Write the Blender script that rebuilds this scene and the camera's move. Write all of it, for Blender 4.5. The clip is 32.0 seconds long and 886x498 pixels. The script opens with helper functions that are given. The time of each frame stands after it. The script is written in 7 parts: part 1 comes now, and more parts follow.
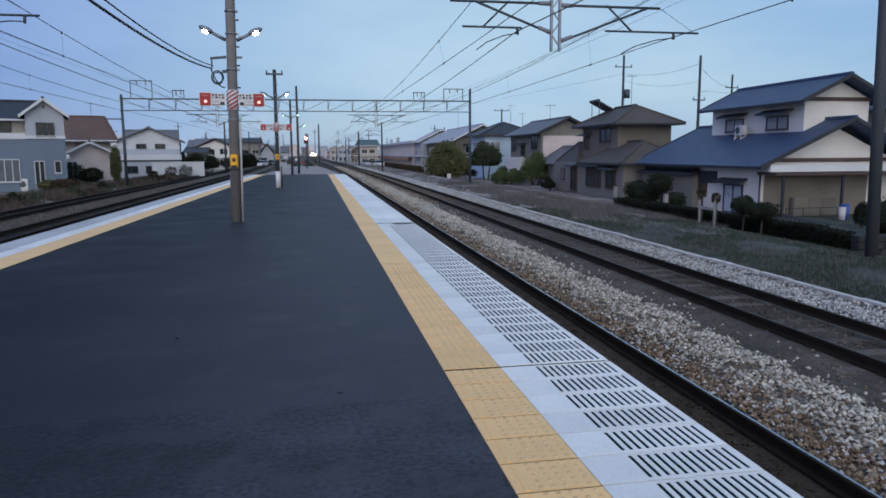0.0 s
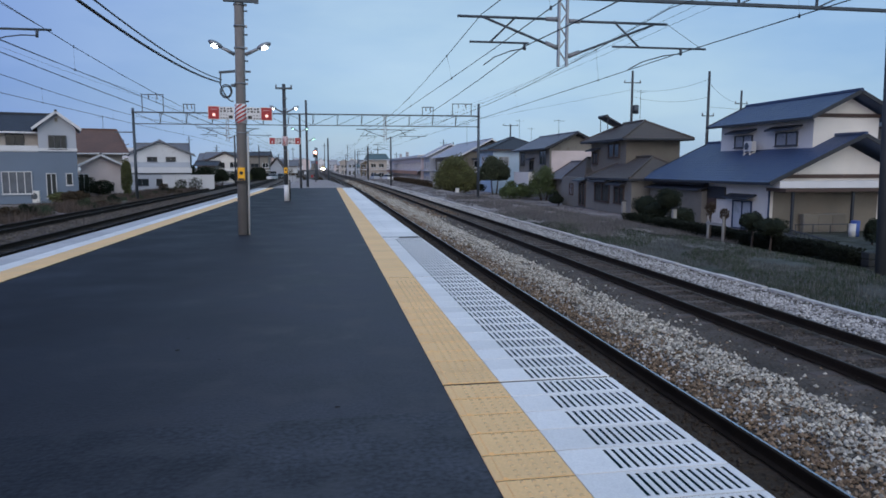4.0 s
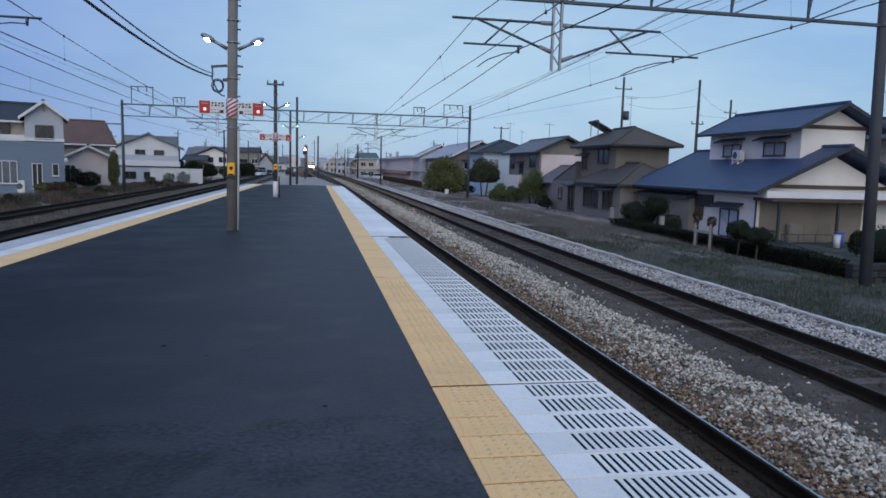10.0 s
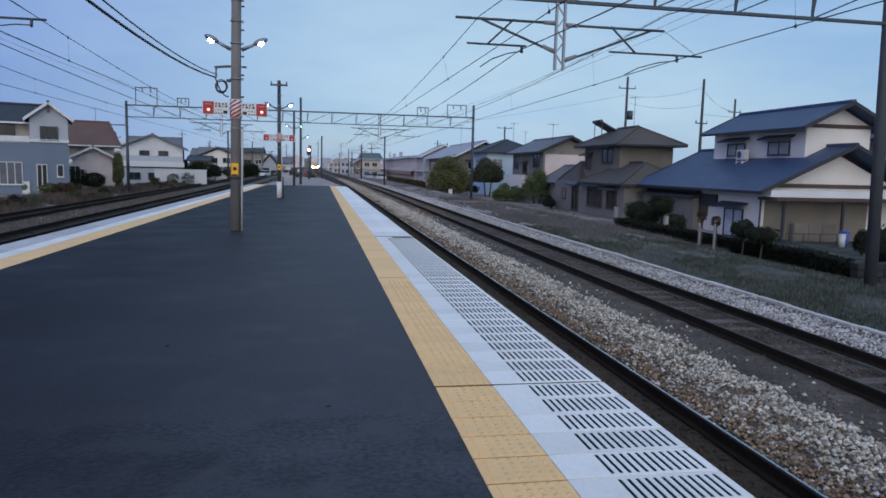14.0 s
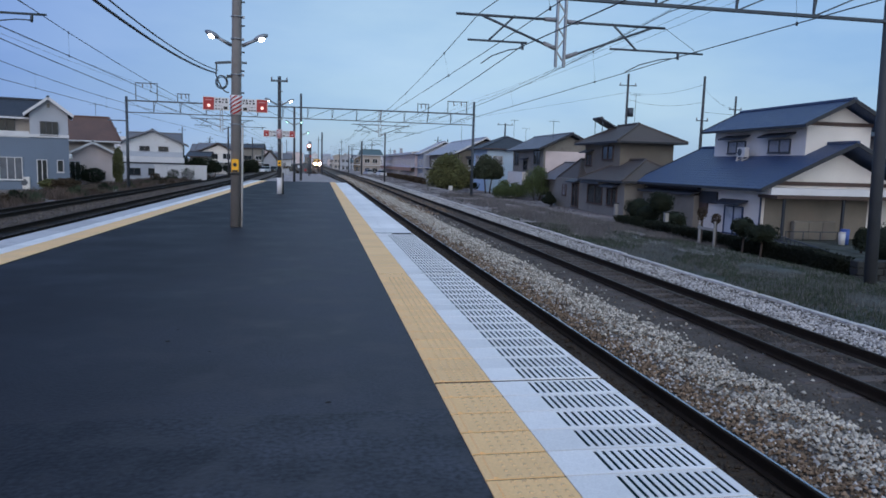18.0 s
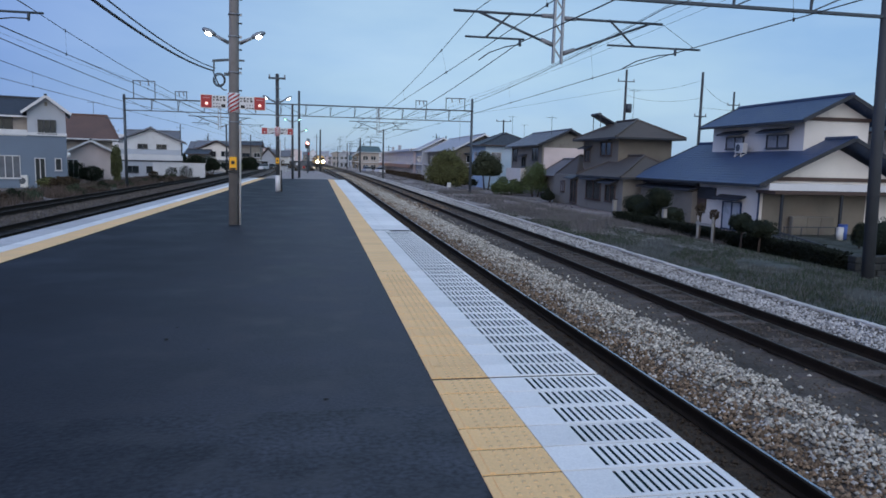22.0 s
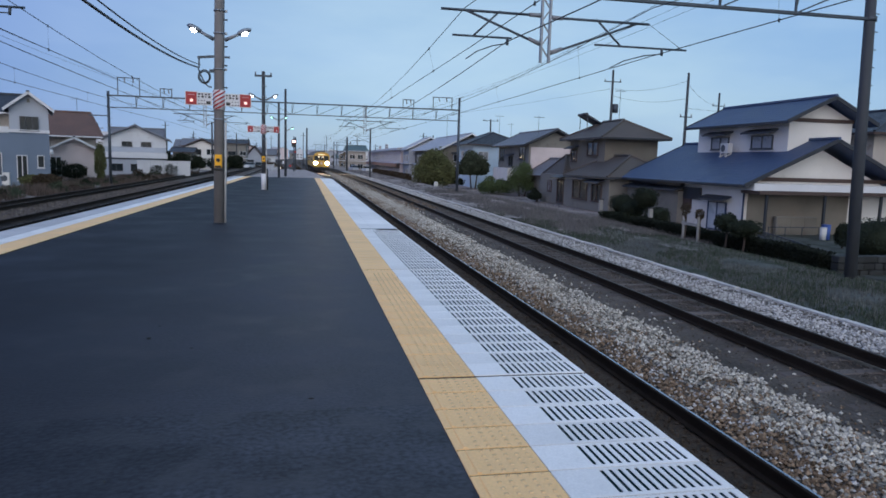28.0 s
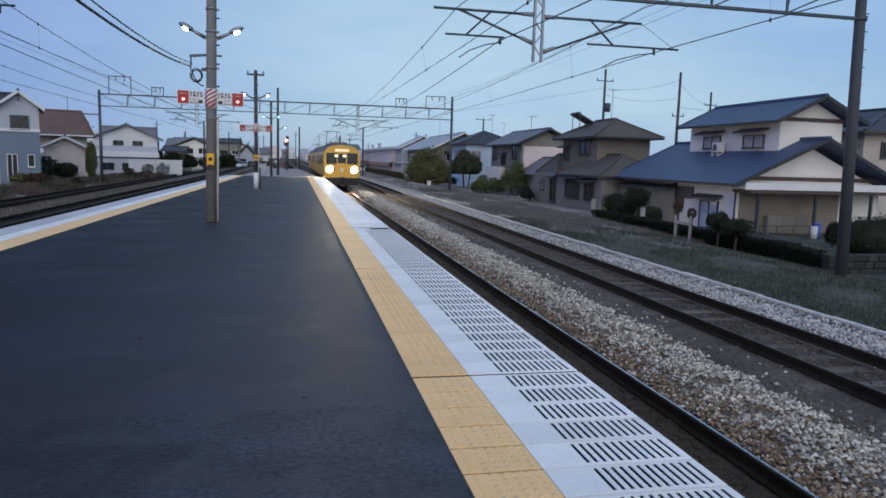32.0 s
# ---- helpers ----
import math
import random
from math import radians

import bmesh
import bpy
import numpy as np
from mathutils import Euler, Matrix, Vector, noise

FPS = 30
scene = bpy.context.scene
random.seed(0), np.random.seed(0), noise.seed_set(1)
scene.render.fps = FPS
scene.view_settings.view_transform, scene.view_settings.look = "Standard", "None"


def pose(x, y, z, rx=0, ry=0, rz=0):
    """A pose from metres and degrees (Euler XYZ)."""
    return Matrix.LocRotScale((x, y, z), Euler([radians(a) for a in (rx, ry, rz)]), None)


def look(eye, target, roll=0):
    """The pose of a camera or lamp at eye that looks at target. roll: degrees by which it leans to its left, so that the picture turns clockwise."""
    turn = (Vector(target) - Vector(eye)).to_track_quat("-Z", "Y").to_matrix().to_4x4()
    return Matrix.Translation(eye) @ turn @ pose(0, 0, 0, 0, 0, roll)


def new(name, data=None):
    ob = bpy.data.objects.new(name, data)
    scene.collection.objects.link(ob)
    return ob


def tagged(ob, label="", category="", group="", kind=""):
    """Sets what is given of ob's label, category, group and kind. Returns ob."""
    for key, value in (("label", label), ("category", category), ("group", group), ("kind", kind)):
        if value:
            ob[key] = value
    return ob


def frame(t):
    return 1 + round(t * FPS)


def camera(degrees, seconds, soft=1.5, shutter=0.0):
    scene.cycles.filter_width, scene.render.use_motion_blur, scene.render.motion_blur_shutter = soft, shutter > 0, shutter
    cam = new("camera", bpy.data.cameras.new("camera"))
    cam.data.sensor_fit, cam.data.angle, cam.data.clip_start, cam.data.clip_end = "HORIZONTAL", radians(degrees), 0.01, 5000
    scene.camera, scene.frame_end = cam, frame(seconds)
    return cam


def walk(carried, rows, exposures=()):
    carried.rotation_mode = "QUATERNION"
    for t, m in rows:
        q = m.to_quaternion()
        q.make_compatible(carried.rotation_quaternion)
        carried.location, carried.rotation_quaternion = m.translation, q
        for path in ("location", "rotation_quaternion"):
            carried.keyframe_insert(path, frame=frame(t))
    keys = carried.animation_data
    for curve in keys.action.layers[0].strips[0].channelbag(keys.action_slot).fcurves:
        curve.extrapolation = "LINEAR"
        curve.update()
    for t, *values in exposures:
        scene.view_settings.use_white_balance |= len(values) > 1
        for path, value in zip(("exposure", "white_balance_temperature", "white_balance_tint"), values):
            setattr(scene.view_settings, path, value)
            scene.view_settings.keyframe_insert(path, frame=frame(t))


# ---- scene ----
cam = camera(65.0, 32.0, soft=1.65)
EYE = 1.5  # metres above the platform
PATH = [
    (0.0, -10.272, -7.868, 0.315, -0.036, -0.025, 0.007),
    (0.5, -10.585, -7.912, 0.415, -0.040, -0.019, 0.011),
    (1.0, -10.567, -7.783, 0.546, -0.031, -0.011, 0.007),
    (1.5, -10.618, -7.965, 0.557, -0.036, -0.005, 0.008),
    (2.0, -10.782, -8.142, 0.344, -0.029, -0.022, 0.004),
    (2.5, -10.686, -8.006, 0.338, -0.033, -0.022, 0.006),
    (3.0, -10.417, -7.676, 0.355, -0.017, -0.040, 0.011),
    (3.5, -9.695, -6.943, 0.160, 0.007, -0.014, 0.001),
    (5.5, -9.908, -6.458, -0.627, 0.039, -0.024, -0.000),
    (6.0, -10.554, -6.506, -0.906, 0.028, -0.012, -0.002),
    (6.5, -11.084, -6.277, -1.072, 0.015, 0.002, -0.000),
    (7.0, -11.191, -6.117, -1.376, 0.007, 0.005, 0.002),
    (7.5, -10.737, -6.087, -1.492, -0.007, 0.003, 0.001),
    (8.0, -11.204, -6.440, -1.497, -0.015, 0.003, 0.003),
    (8.5, -11.055, -6.718, -1.492, -0.006, 0.007, -0.002),
    (9.0, -10.821, -6.619, -1.366, 0.003, 0.011, -0.002),
    (9.5, -10.554, -6.739, -1.483, 0.002, -0.002, 0.001),
    (10.0, -10.377, -6.615, -1.519, -0.002, -0.001, 0.001),
    (10.5, -10.494, -6.634, -1.496, -0.003, -0.002, 0.003),
    (11.0, -10.462, -6.759, -1.539, -0.007, 0.004, 0.000),
    (11.5, -10.616, -6.953, -1.532, -0.005, -0.003, 0.003),
    (12.0, -10.567, -6.918, -1.474, 0.004, -0.007, 0.007),
    (12.5, -10.227, -6.849, -1.497, 0.003, 0.005, 0.000),
    (13.0, -10.244, -6.752, -1.600, -0.000, -0.000, 0.000),
    (13.5, -10.303, -6.722, -1.534, 0.002, -0.001, 0.003),
    (14.0, -10.077, -6.616, -1.376, 0.003, 0.004, -0.001),
    (14.5, -10.217, -6.809, -1.333, -0.001, -0.010, 0.003),
    (16.5, -10.033, -6.260, -1.691, -0.002, -0.015, 0.003),
    (17.0, -10.018, -6.514, -1.672, -0.001, 0.000, 0.000),
    (17.5, -9.986, -6.654, -1.458, -0.001, -0.005, 0.004),
    (18.0, -10.057, -6.892, -1.568, 0.002, 0.000, -0.000),
    (18.5, -10.031, -6.905, -1.649, 0.005, 0.003, -0.005),
    (19.0, -10.084, -7.095, -1.593, 0.004, -0.006, -0.001),
    (19.5, -9.990, -7.141, -1.654, 0.004, -0.001, -0.005),
    (20.0, -10.224, -7.037, -1.551, 0.004, -0.001, 0.001),
    (20.5, -9.929, -6.992, -1.320, 0.004, -0.011, -0.001),
    (21.0, -10.045, -7.119, -1.283, 0.010, -0.008, -0.003),
    (21.5, -10.409, -7.379, -1.424, 0.014, 0.002, -0.004),
    (22.0, -10.174, -7.157, -1.345, 0.012, -0.023, 0.006),
    (22.5, -10.063, -7.075, -1.463, 0.014, -0.013, -0.003),
    (23.0, -10.308, -7.333, -1.493, 0.012, -0.008, 0.001),
    (23.5, -10.335, -7.292, -1.377, 0.014, -0.006, 0.000),
    (24.0, -9.999, -7.152, -1.306, 0.006, -0.004, -0.004),
    (24.5, -10.015, -7.223, -1.445, 0.012, -0.004, -0.003),
    (25.0, -10.209, -7.330, -1.505, 0.012, 0.011, -0.007),
    (25.5, -10.568, -7.393, -1.511, 0.015, 0.004, -0.007),
    (27.5, -11.155, -6.960, -1.454, 0.022, -0.005, -0.004),
    (28.0, -11.232, -7.189, -1.606, 0.019, 0.015, -0.008),
    (28.5, -11.226, -7.277, -1.708, 0.016, -0.006, 0.003),
    (29.0, -10.930, -7.489, -1.819, 0.016, 0.006, -0.010),
    (29.5, -10.630, -7.706, -1.833, 0.012, 0.016, -0.013),
    (30.0, -10.810, -7.773, -1.501, 0.010, -0.004, 0.001),
    (30.5, -11.232, -8.087, -1.518, 0.010, 0.003, -0.002),
    (31.0, -11.530, -8.173, -1.643, 0.014, 0.022, -0.010),
    (31.5, -11.592, -7.671, -1.512, 0.012, -0.009, 0.003),
    (32.0, -11.819, -7.253, -1.612, 0.015, 0.013, -0.008),
]
walk(cam, [(t, pose(x, y, EYE + z, 90 + p, r, a)) for t, a, p, r, x, y, z in PATH],
     [(0.0, 0.0, 6650, 10), (3.0, 0.0, 6650, 10), (7.0, 0.0, 6250, 10), (10.0, 0.0, 6550, 10), (13.0, 0.0, 6680, 10), (17.0, 0.0, 6380, 10),
      (22.0, 0.0, 6380, 10), (25.0, 0.0, 6180, 10), (29.0, 0.0, 6560, 10), (32.0, 0.0, 6640, 10)])

# ---- world and sun: dusk under a thin overcast ----
world = bpy.data.worlds.new("dusk_sky")
scene.world = world
world.use_nodes = True
wn, wl = world.node_tree.nodes, world.node_tree.links
wn.clear()
w_out = wn.new("ShaderNodeOutputWorld")
w_bg = wn.new("ShaderNodeBackground")
w_sky = wn.new("ShaderNodeTexSky")
w_sky.sky_type = "NISHITA"
w_sky.sun_disc = False
w_sky.sun_elevation = radians(9)
w_sky.sun_rotation = radians(190)
w_sky.air_density, w_sky.dust_density, w_sky.ozone_density = 1.0, 0.6, 2.0
w_map_shift = (0.35, 0.2, 0.0)
w_tc = wn.new("ShaderNodeTexCoord")
w_map = wn.new("ShaderNodeMapping")
w_map.inputs["Scale"].default_value = (1.0, 1.0, 3.2)
w_map.inputs["Location"].default_value = w_map_shift
w_noise = wn.new("ShaderNodeTexNoise")
w_noise.inputs["Scale"].default_value = 2.2
w_noise.inputs["Detail"].default_value = 5.0
w_ramp = wn.new("ShaderNodeValToRGB")
w_ramp.color_ramp.elements[0].position, w_ramp.color_ramp.elements[0].color = 0.32, (0.70, 0.70, 0.70, 1)
w_ramp.color_ramp.elements[1].position, w_ramp.color_ramp.elements[1].color = 0.72, (0.95, 0.95, 0.95, 1)
w_mix = wn.new("ShaderNodeMix")
w_mix.data_type = "RGBA"
w_veil = wn.new("ShaderNodeMix")   # thin cloud veil, lighter where it is thicker
w_veil.data_type = "RGBA"
w_veil.inputs[6].default_value = (2.3, 3.84, 6.2, 1)
w_veil.inputs[7].default_value = (3.65, 5.15, 6.85, 1)
w_low = wn.new("ShaderNodeTexNoise")
w_low.inputs["Scale"].default_value = 1.5
w_low.inputs["Detail"].default_value = 6.0
w_low.inputs["Roughness"].default_value = 0.55
w_span = wn.new("ShaderNodeMapRange")
w_span.inputs["From Min"].default_value, w_span.inputs["From Max"].default_value = 0.36, 0.62
wl.new(w_map.outputs["Vector"], w_low.inputs["Vector"])
wl.new(w_low.outputs["Fac"], w_span.inputs["Value"])
wl.new(w_span.outputs["Result"], w_veil.inputs[0])
wl.new(w_veil.outputs[2], w_mix.inputs[7])
w_sep = wn.new("ShaderNodeSeparateXYZ")   # the sky deepens away from the afterglow
w_fall = wn.new("ShaderNodeMapRange")
w_fall.interpolation_type = "SMOOTHSTEP"
w_fall.inputs["From Min"].default_value, w_fall.inputs["From Max"].default_value = -0.58, 0.10
w_tint = wn.new("ShaderNodeMix")
w_tint.data_type = "RGBA"
w_tint.inputs[6].default_value, w_tint.inputs[7].default_value = (0.42, 0.50, 0.86, 1), (1.03, 1.03, 1.03, 1)
w_mul = wn.new("ShaderNodeMix")
w_mul.data_type, w_mul.blend_type = "RGBA", "MULTIPLY"
w_mul.inputs[0].default_value = 1.0
wl.new(w_tc.outputs["Generated"], w_sep.inputs["Vector"])
wl.new(w_sep.outputs["X"], w_fall.inputs["Value"])
wl.new(w_fall.outputs["Result"], w_tint.inputs[0])
wl.new(w_tint.outputs[2], w_mul.inputs[7])
wl.new(w_tc.outputs["Generated"], w_map.inputs["Vector"])
wl.new(w_map.outputs["Vector"], w_noise.inputs["Vector"])
wl.new(w_noise.outputs["Fac"], w_ramp.inputs["Fac"])
wl.new(w_ramp.outputs["Color"], w_mix.inputs[0])
wl.new(w_sky.outputs["Color"], w_mix.inputs[6])
wl.new(w_mix.outputs[2], w_mul.inputs[6])
wl.new(w_mul.outputs[2], w_bg.inputs["Color"])
w_bg.inputs["Strength"].default_value = 0.125
wl.new(w_bg.outputs["Background"], w_out.inputs["Surface"])

sun_data = bpy.data.lights.new("sun", "SUN")
sun_data.energy, sun_data.angle, sun_data.color = 1.8, radians(80), (1.0, 0.91, 0.83)
sun = new("sun", sun_data)
sun.matrix_world = look((-4, -29, 10), (5, 0, 0))
scene.view_settings.exposure = 0.0


# ---- materials ----
def mat(name, base, rough=0.7, metal=0.0, var=0.25, scale=3.0, fine=60.0, bump=0.25, stain=None, stain_at=0.6,
        spec=0.4, rand=0.0, island=0.0, coords="Object", wave=None, bump_dist=0.01, side_shade=None):
    """Base colour with variation at two scales, stains and fine relief."""
    m = bpy.data.materials.new(name)
    m.use_nodes = True
    n, l = m.node_tree.nodes, m.node_tree.links
    b = n["Principled BSDF"]
    b.inputs["Roughness"].default_value = rough
    b.inputs["Metallic"].default_value = metal
    b.inputs["Specular IOR Level"].default_value = spec
    tc = n.new("ShaderNodeTexCoord")
    src = tc.outputs[coords]

    def noise_tex(s, det=4.0):
        t = n.new("ShaderNodeTexNoise")
        t.inputs["Scale"].default_value, t.inputs["Detail"].default_value = s, det
        l.new(src, t.inputs["Vector"])
        return t

    def mul(a, val):
        x = n.new("ShaderNodeMix")
        x.data_type, x.blend_type = "RGBA", "MULTIPLY"
        x.inputs[0].default_value = 1.0
        l.new(a, x.inputs[6])
        l.new(val, x.inputs[7])
        return x.outputs[2]

    def span(val, lo, hi):
        r = n.new("ShaderNodeMapRange")
        r.inputs["From Min"].default_value, r.inputs["From Max"].default_value = 0.25, 0.75
        r.inputs["To Min"].default_value, r.inputs["To Max"].default_value = lo, hi
        l.new(val, r.inputs["Value"])
        return r.outputs["Result"]

    rgb = n.new("ShaderNodeRGB")
    rgb.outputs[0].default_value = (*base, 1)
    big, small = noise_tex(scale), noise_tex(fine, 3.0)
    col = mul(rgb.outputs[0], span(big.outputs["Fac"], 1 - var, 1 + var))
    col = mul(col, span(small.outputs["Fac"], 1 - var * 0.7, 1 + var * 0.7))
    if stain:
        st = noise_tex(scale * 2.3, 6.0)
        r = n.new("ShaderNodeMapRange")
        r.inputs["From Min"].default_value, r.inputs["From Max"].default_value = stain_at, stain_at + 0.18
        l.new(st.outputs["Fac"], r.inputs["Value"])
        x = n.new("ShaderNodeMix")
        x.data_type = "RGBA"
        l.new(r.outputs["Result"], x.inputs[0])
        l.new(col, x.inputs[6])
        x.inputs[7].default_value = (*stain, 1)
        col = x.outputs[2]
    if rand:
        oi = n.new("ShaderNodeObjectInfo")
        r = n.new("ShaderNodeMapRange")
        r.inputs["To Min"].default_value, r.inputs["To Max"].default_value = 1 - rand, 1 + rand
        l.new(oi.outputs["Random"], r.inputs["Value"])
        col = mul(col, r.outputs["Result"])
    if island:
        g = n.new("ShaderNodeNewGeometry")
        r = n.new("ShaderNodeMapRange")
        r.inputs["To Min"].default_value, r.inputs["To Max"].default_value = 1 - island, 1 + island
        l.new(g.outputs["Random Per Island"], r.inputs["Value"])
        col = mul(col, r.outputs["Result"])
    if side_shade:   # shade painted into the colour, paler from x0 to x1, with a wavering border
        x0, x1, lo, hi = side_shade
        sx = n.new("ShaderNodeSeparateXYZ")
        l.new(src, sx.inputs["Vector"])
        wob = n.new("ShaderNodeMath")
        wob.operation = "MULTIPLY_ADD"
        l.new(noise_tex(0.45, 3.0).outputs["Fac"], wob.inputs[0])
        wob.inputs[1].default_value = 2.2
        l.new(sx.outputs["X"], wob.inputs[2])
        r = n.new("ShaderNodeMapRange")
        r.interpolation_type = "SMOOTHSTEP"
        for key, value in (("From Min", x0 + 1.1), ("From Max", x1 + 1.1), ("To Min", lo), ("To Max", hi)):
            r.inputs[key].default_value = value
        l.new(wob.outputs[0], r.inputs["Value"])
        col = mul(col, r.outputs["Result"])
    l.new(col, b.inputs["Base Color"])
    rr = span(big.outputs["Fac"], max(rough - 0.1, 0.02), min(rough + 0.1, 1.0)) if rough > 0.14 else span(big.outputs["Fac"], 0.03, 0.06)
    l.new(rr, b.inputs["Roughness"])
    if bump:
        bp = n.new("ShaderNodeBump")
        bp.inputs["Strength"].default_value, bp.inputs["Distance"].default_value = bump, bump_dist
        height = small.outputs["Fac"]
        if wave:
            wv = n.new("ShaderNodeTexWave")
            wv.bands_direction = wave[0]
            wv.inputs["Scale"].default_value = wave[1]
            wv.inputs["Distortion"].default_value = 0.0
            l.new(src, wv.inputs["Vector"])
            height = wv.outputs["Fac"]
        l.new(height, bp.inputs["Height"])
        l.new(bp.outputs["Normal"], b.inputs["Normal"])
    return m


def glow(name, colour, strength):
    m = bpy.data.materials.new(name)
    m.use_nodes = True
    b = m.node_tree.nodes["Principled BSDF"]
    b.inputs["Base Color"].default_value = (*colour, 1)
    b.inputs["Emission Color"].default_value = (*colour, 1)
    b.inputs["Emission Strength"].default_value = strength
    return m


# both asphalts have a fall-off of light painted darker towards the far side
ASPHALT = mat("asphalt", (0.0345, 0.0368, 0.0448), 0.60, spec=0.11, side_shade=(-3.1, 0.7, 0.38, 1.55), var=0.34, scale=0.9, fine=48, bump=0.3, stain=(0.043, 0.0435, 0.050), stain_at=0.5)
OLDASPHALT = mat("asphalt_old", (0.0318, 0.0346, 0.0420), 0.60, spec=0.11, side_shade=(-3.1, 0.7, 0.38, 1.55), var=0.62, scale=1.3, fine=30, bump=0.4, stain=(0.041, 0.043, 0.049), stain_at=0.5)
YELLOW = mat("tactile_yellow", (0.99, 0.615, 0.275), 0.6, var=0.1, scale=2.5, fine=70, bump=0.15, rand=0.06, stain=(0.72, 0.48, 0.25), stain_at=0.66)
SLAB = mat("edge_slab", (0.89, 0.86, 0.825), 0.6, var=0.12, scale=2.0, fine=90, bump=0.15, rand=0.08, stain=(0.64, 0.63, 0.61), stain_at=0.66)
TERRACOTTA = mat("terracotta_panel", (0.40, 0.235, 0.165), 0.8, var=0.15, scale=0.8, fine=20)
TANWALL = mat("wall_tan", (0.15, 0.118, 0.08), 0.85, var=0.12, scale=0.6, fine=30)
BLUEFRAME = mat("window_frame_blue", (0.022, 0.045, 0.105), 0.4, 0.2, var=0.1, scale=3)
DIMPANE = mat("dim_pane", (0.085, 0.10, 0.125), 0.2, var=0.35, scale=1.4, bump=0, spec=0.5)
PALECURTAIN = mat("pale_curtained_pane", (0.42, 0.47, 0.53), 0.3, var=0.15, scale=1.2, bump=0.1, spec=0.6)
DULLSLAB = mat("dull_edge_slab", (0.50, 0.485, 0.49), 0.7, var=0.16, scale=1.6, fine=60, bump=0.2, rand=0.08, stain=(0.36, 0.35, 0.34), stain_at=0.6)
GROOVE = mat("dark_groove", (0.006, 0.024, 0.026), 0.9, var=0.3, scale=5, spec=0.08, bump=0)
CONCRETE = mat("concrete", (0.30, 0.29, 0.27), 0.85, var=0.2, scale=1.2, fine=50, stain=(0.15, 0.14, 0.13), stain_at=0.6)
STRAW = mat("straw", (0.150, 0.142, 0.142), 0.9, var=0.3, scale=0.5, fine=10, island=0.3, bump=0, spec=0.08)
KERB = mat("trough_concrete", (0.56, 0.53, 0.50), 0.85, var=0.18, scale=1.5, fine=50, stain=(0.2, 0.18, 0.15), stain_at=0.58, rand=0.12)
JOINT = mat("joint_dirt", (0.060, 0.046, 0.036), 0.9, var=0.3, scale=5, spec=0.1, bump=0)
BROWNSTONE = mat("dull_brown_stone", (0.112, 0.095, 0.080), 0.9, var=0.35, scale=2, fine=60, island=0.5, spec=0.15)
PIPE = mat("pale_pipe", (0.46, 0.45, 0.44), 0.6, var=0.1, scale=2)
DOT = mat("dark_stud", (0.70, 0.455, 0.23), 0.7, var=0.15, scale=6)
TEALROOF = mat("roof_teal", (0.075, 0.125, 0.135), 0.55, var=0.15, scale=0.8)
EXTSOIL = mat("platform_end_soil", (0.33, 0.29, 0.275), 0.9, var=0.3, scale=0.8, fine=12, bump=0.5)
BEDMID = mat("brown_dust_bed", (0.080, 0.065, 0.056), 0.95, var=0.5, scale=1.0, fine=22, bump=0.9, bump_dist=0.04, spec=0.15)
# holds dirt and the shade under the platform edge in one colour
BEDDARK = mat("shaded_dirty_bed", (0.062, 0.048, 0.037), 0.95, var=0.4, scale=1.5, fine=22, bump=0.9, bump_dist=0.04, spec=0.15)
OILBED = mat("oily_black_bed", (0.020, 0.017, 0.015), 0.9, var=0.4, scale=1.5, fine=22, bump=0.9, bump_dist=0.04, spec=0.15)
DARKSTONE = mat("dark_stone", (0.030, 0.032, 0.032), 0.9, var=0.3, scale=2, rand=0.3)
GROUND = mat("earth", (0.30, 0.262, 0.245), 0.95, var=0.3, scale=0.25, fine=9, bump=0.7, stain=(0.19, 0.168, 0.155), stain_at=0.52, bump_dist=0.05, spec=0.15)
VERGE = mat("verge", (0.088, 0.094, 0.086), 0.95, var=0.35, scale=0.45, fine=14, bump=0.7, stain=(0.040, 0.048, 0.032), stain_at=0.47, bump_dist=0.04, spec=0.15)
PALEEARTH = mat("pale_earth", (0.24, 0.23, 0.225), 0.95, var=0.3, scale=1.2, fine=16, bump=0.7, stain=(0.12, 0.11, 0.095), stain_at=0.5, bump_dist=0.03, spec=0.15)
BED = mat("ballast_bed", (0.112, 0.095, 0.082), 0.95, var=0.4, scale=1.2, fine=22, bump=0.9, stain=(0.15, 0.13, 0.115), stain_at=0.6, bump_dist=0.04, spec=0.15)
RIDGEBED = mat("ridge_gravel", (0.20, 0.18, 0.155), 0.95, var=0.45, scale=3.0, fine=28, bump=1.0, bump_dist=0.05, stain=(0.15, 0.125, 0.10), stain_at=0.56, spec=0.15)
STONE = mat("ballast_stone", (0.42, 0.388, 0.335), 0.85, var=0.3, scale=2.5, fine=60, island=0.65, spec=0.15)
FARSTONE = mat("dull_grey_stone", (0.105, 0.090, 0.090), 0.9, var=0.3, scale=2, fine=40, island=0.35, spec=0.12)
GREYSTONE = mat("ballast_grey", (0.42, 0.405, 0.392), 0.9, var=0.25, scale=3, fine=60, island=0.5, spec=0.15)
RUSTSTONE = mat("rusty_stone", (0.205, 0.146, 0.100), 0.9, var=0.35, scale=2, fine=60, island=0.6, spec=0.15)
RAILSIDE = mat("rail_rust", (0.022, 0.016, 0.012), 0.9, 0.0, var=0.3, scale=3, spec=0.15)
RAILTOP = mat("rail_head", (0.42, 0.44, 0.48), 0.28, 0.95, var=0.1, scale=2, bump=0.05)
RAILDULL = mat("rail_head_dull", (0.07, 0.06, 0.055), 0.5, 0.6, var=0.2, scale=2)
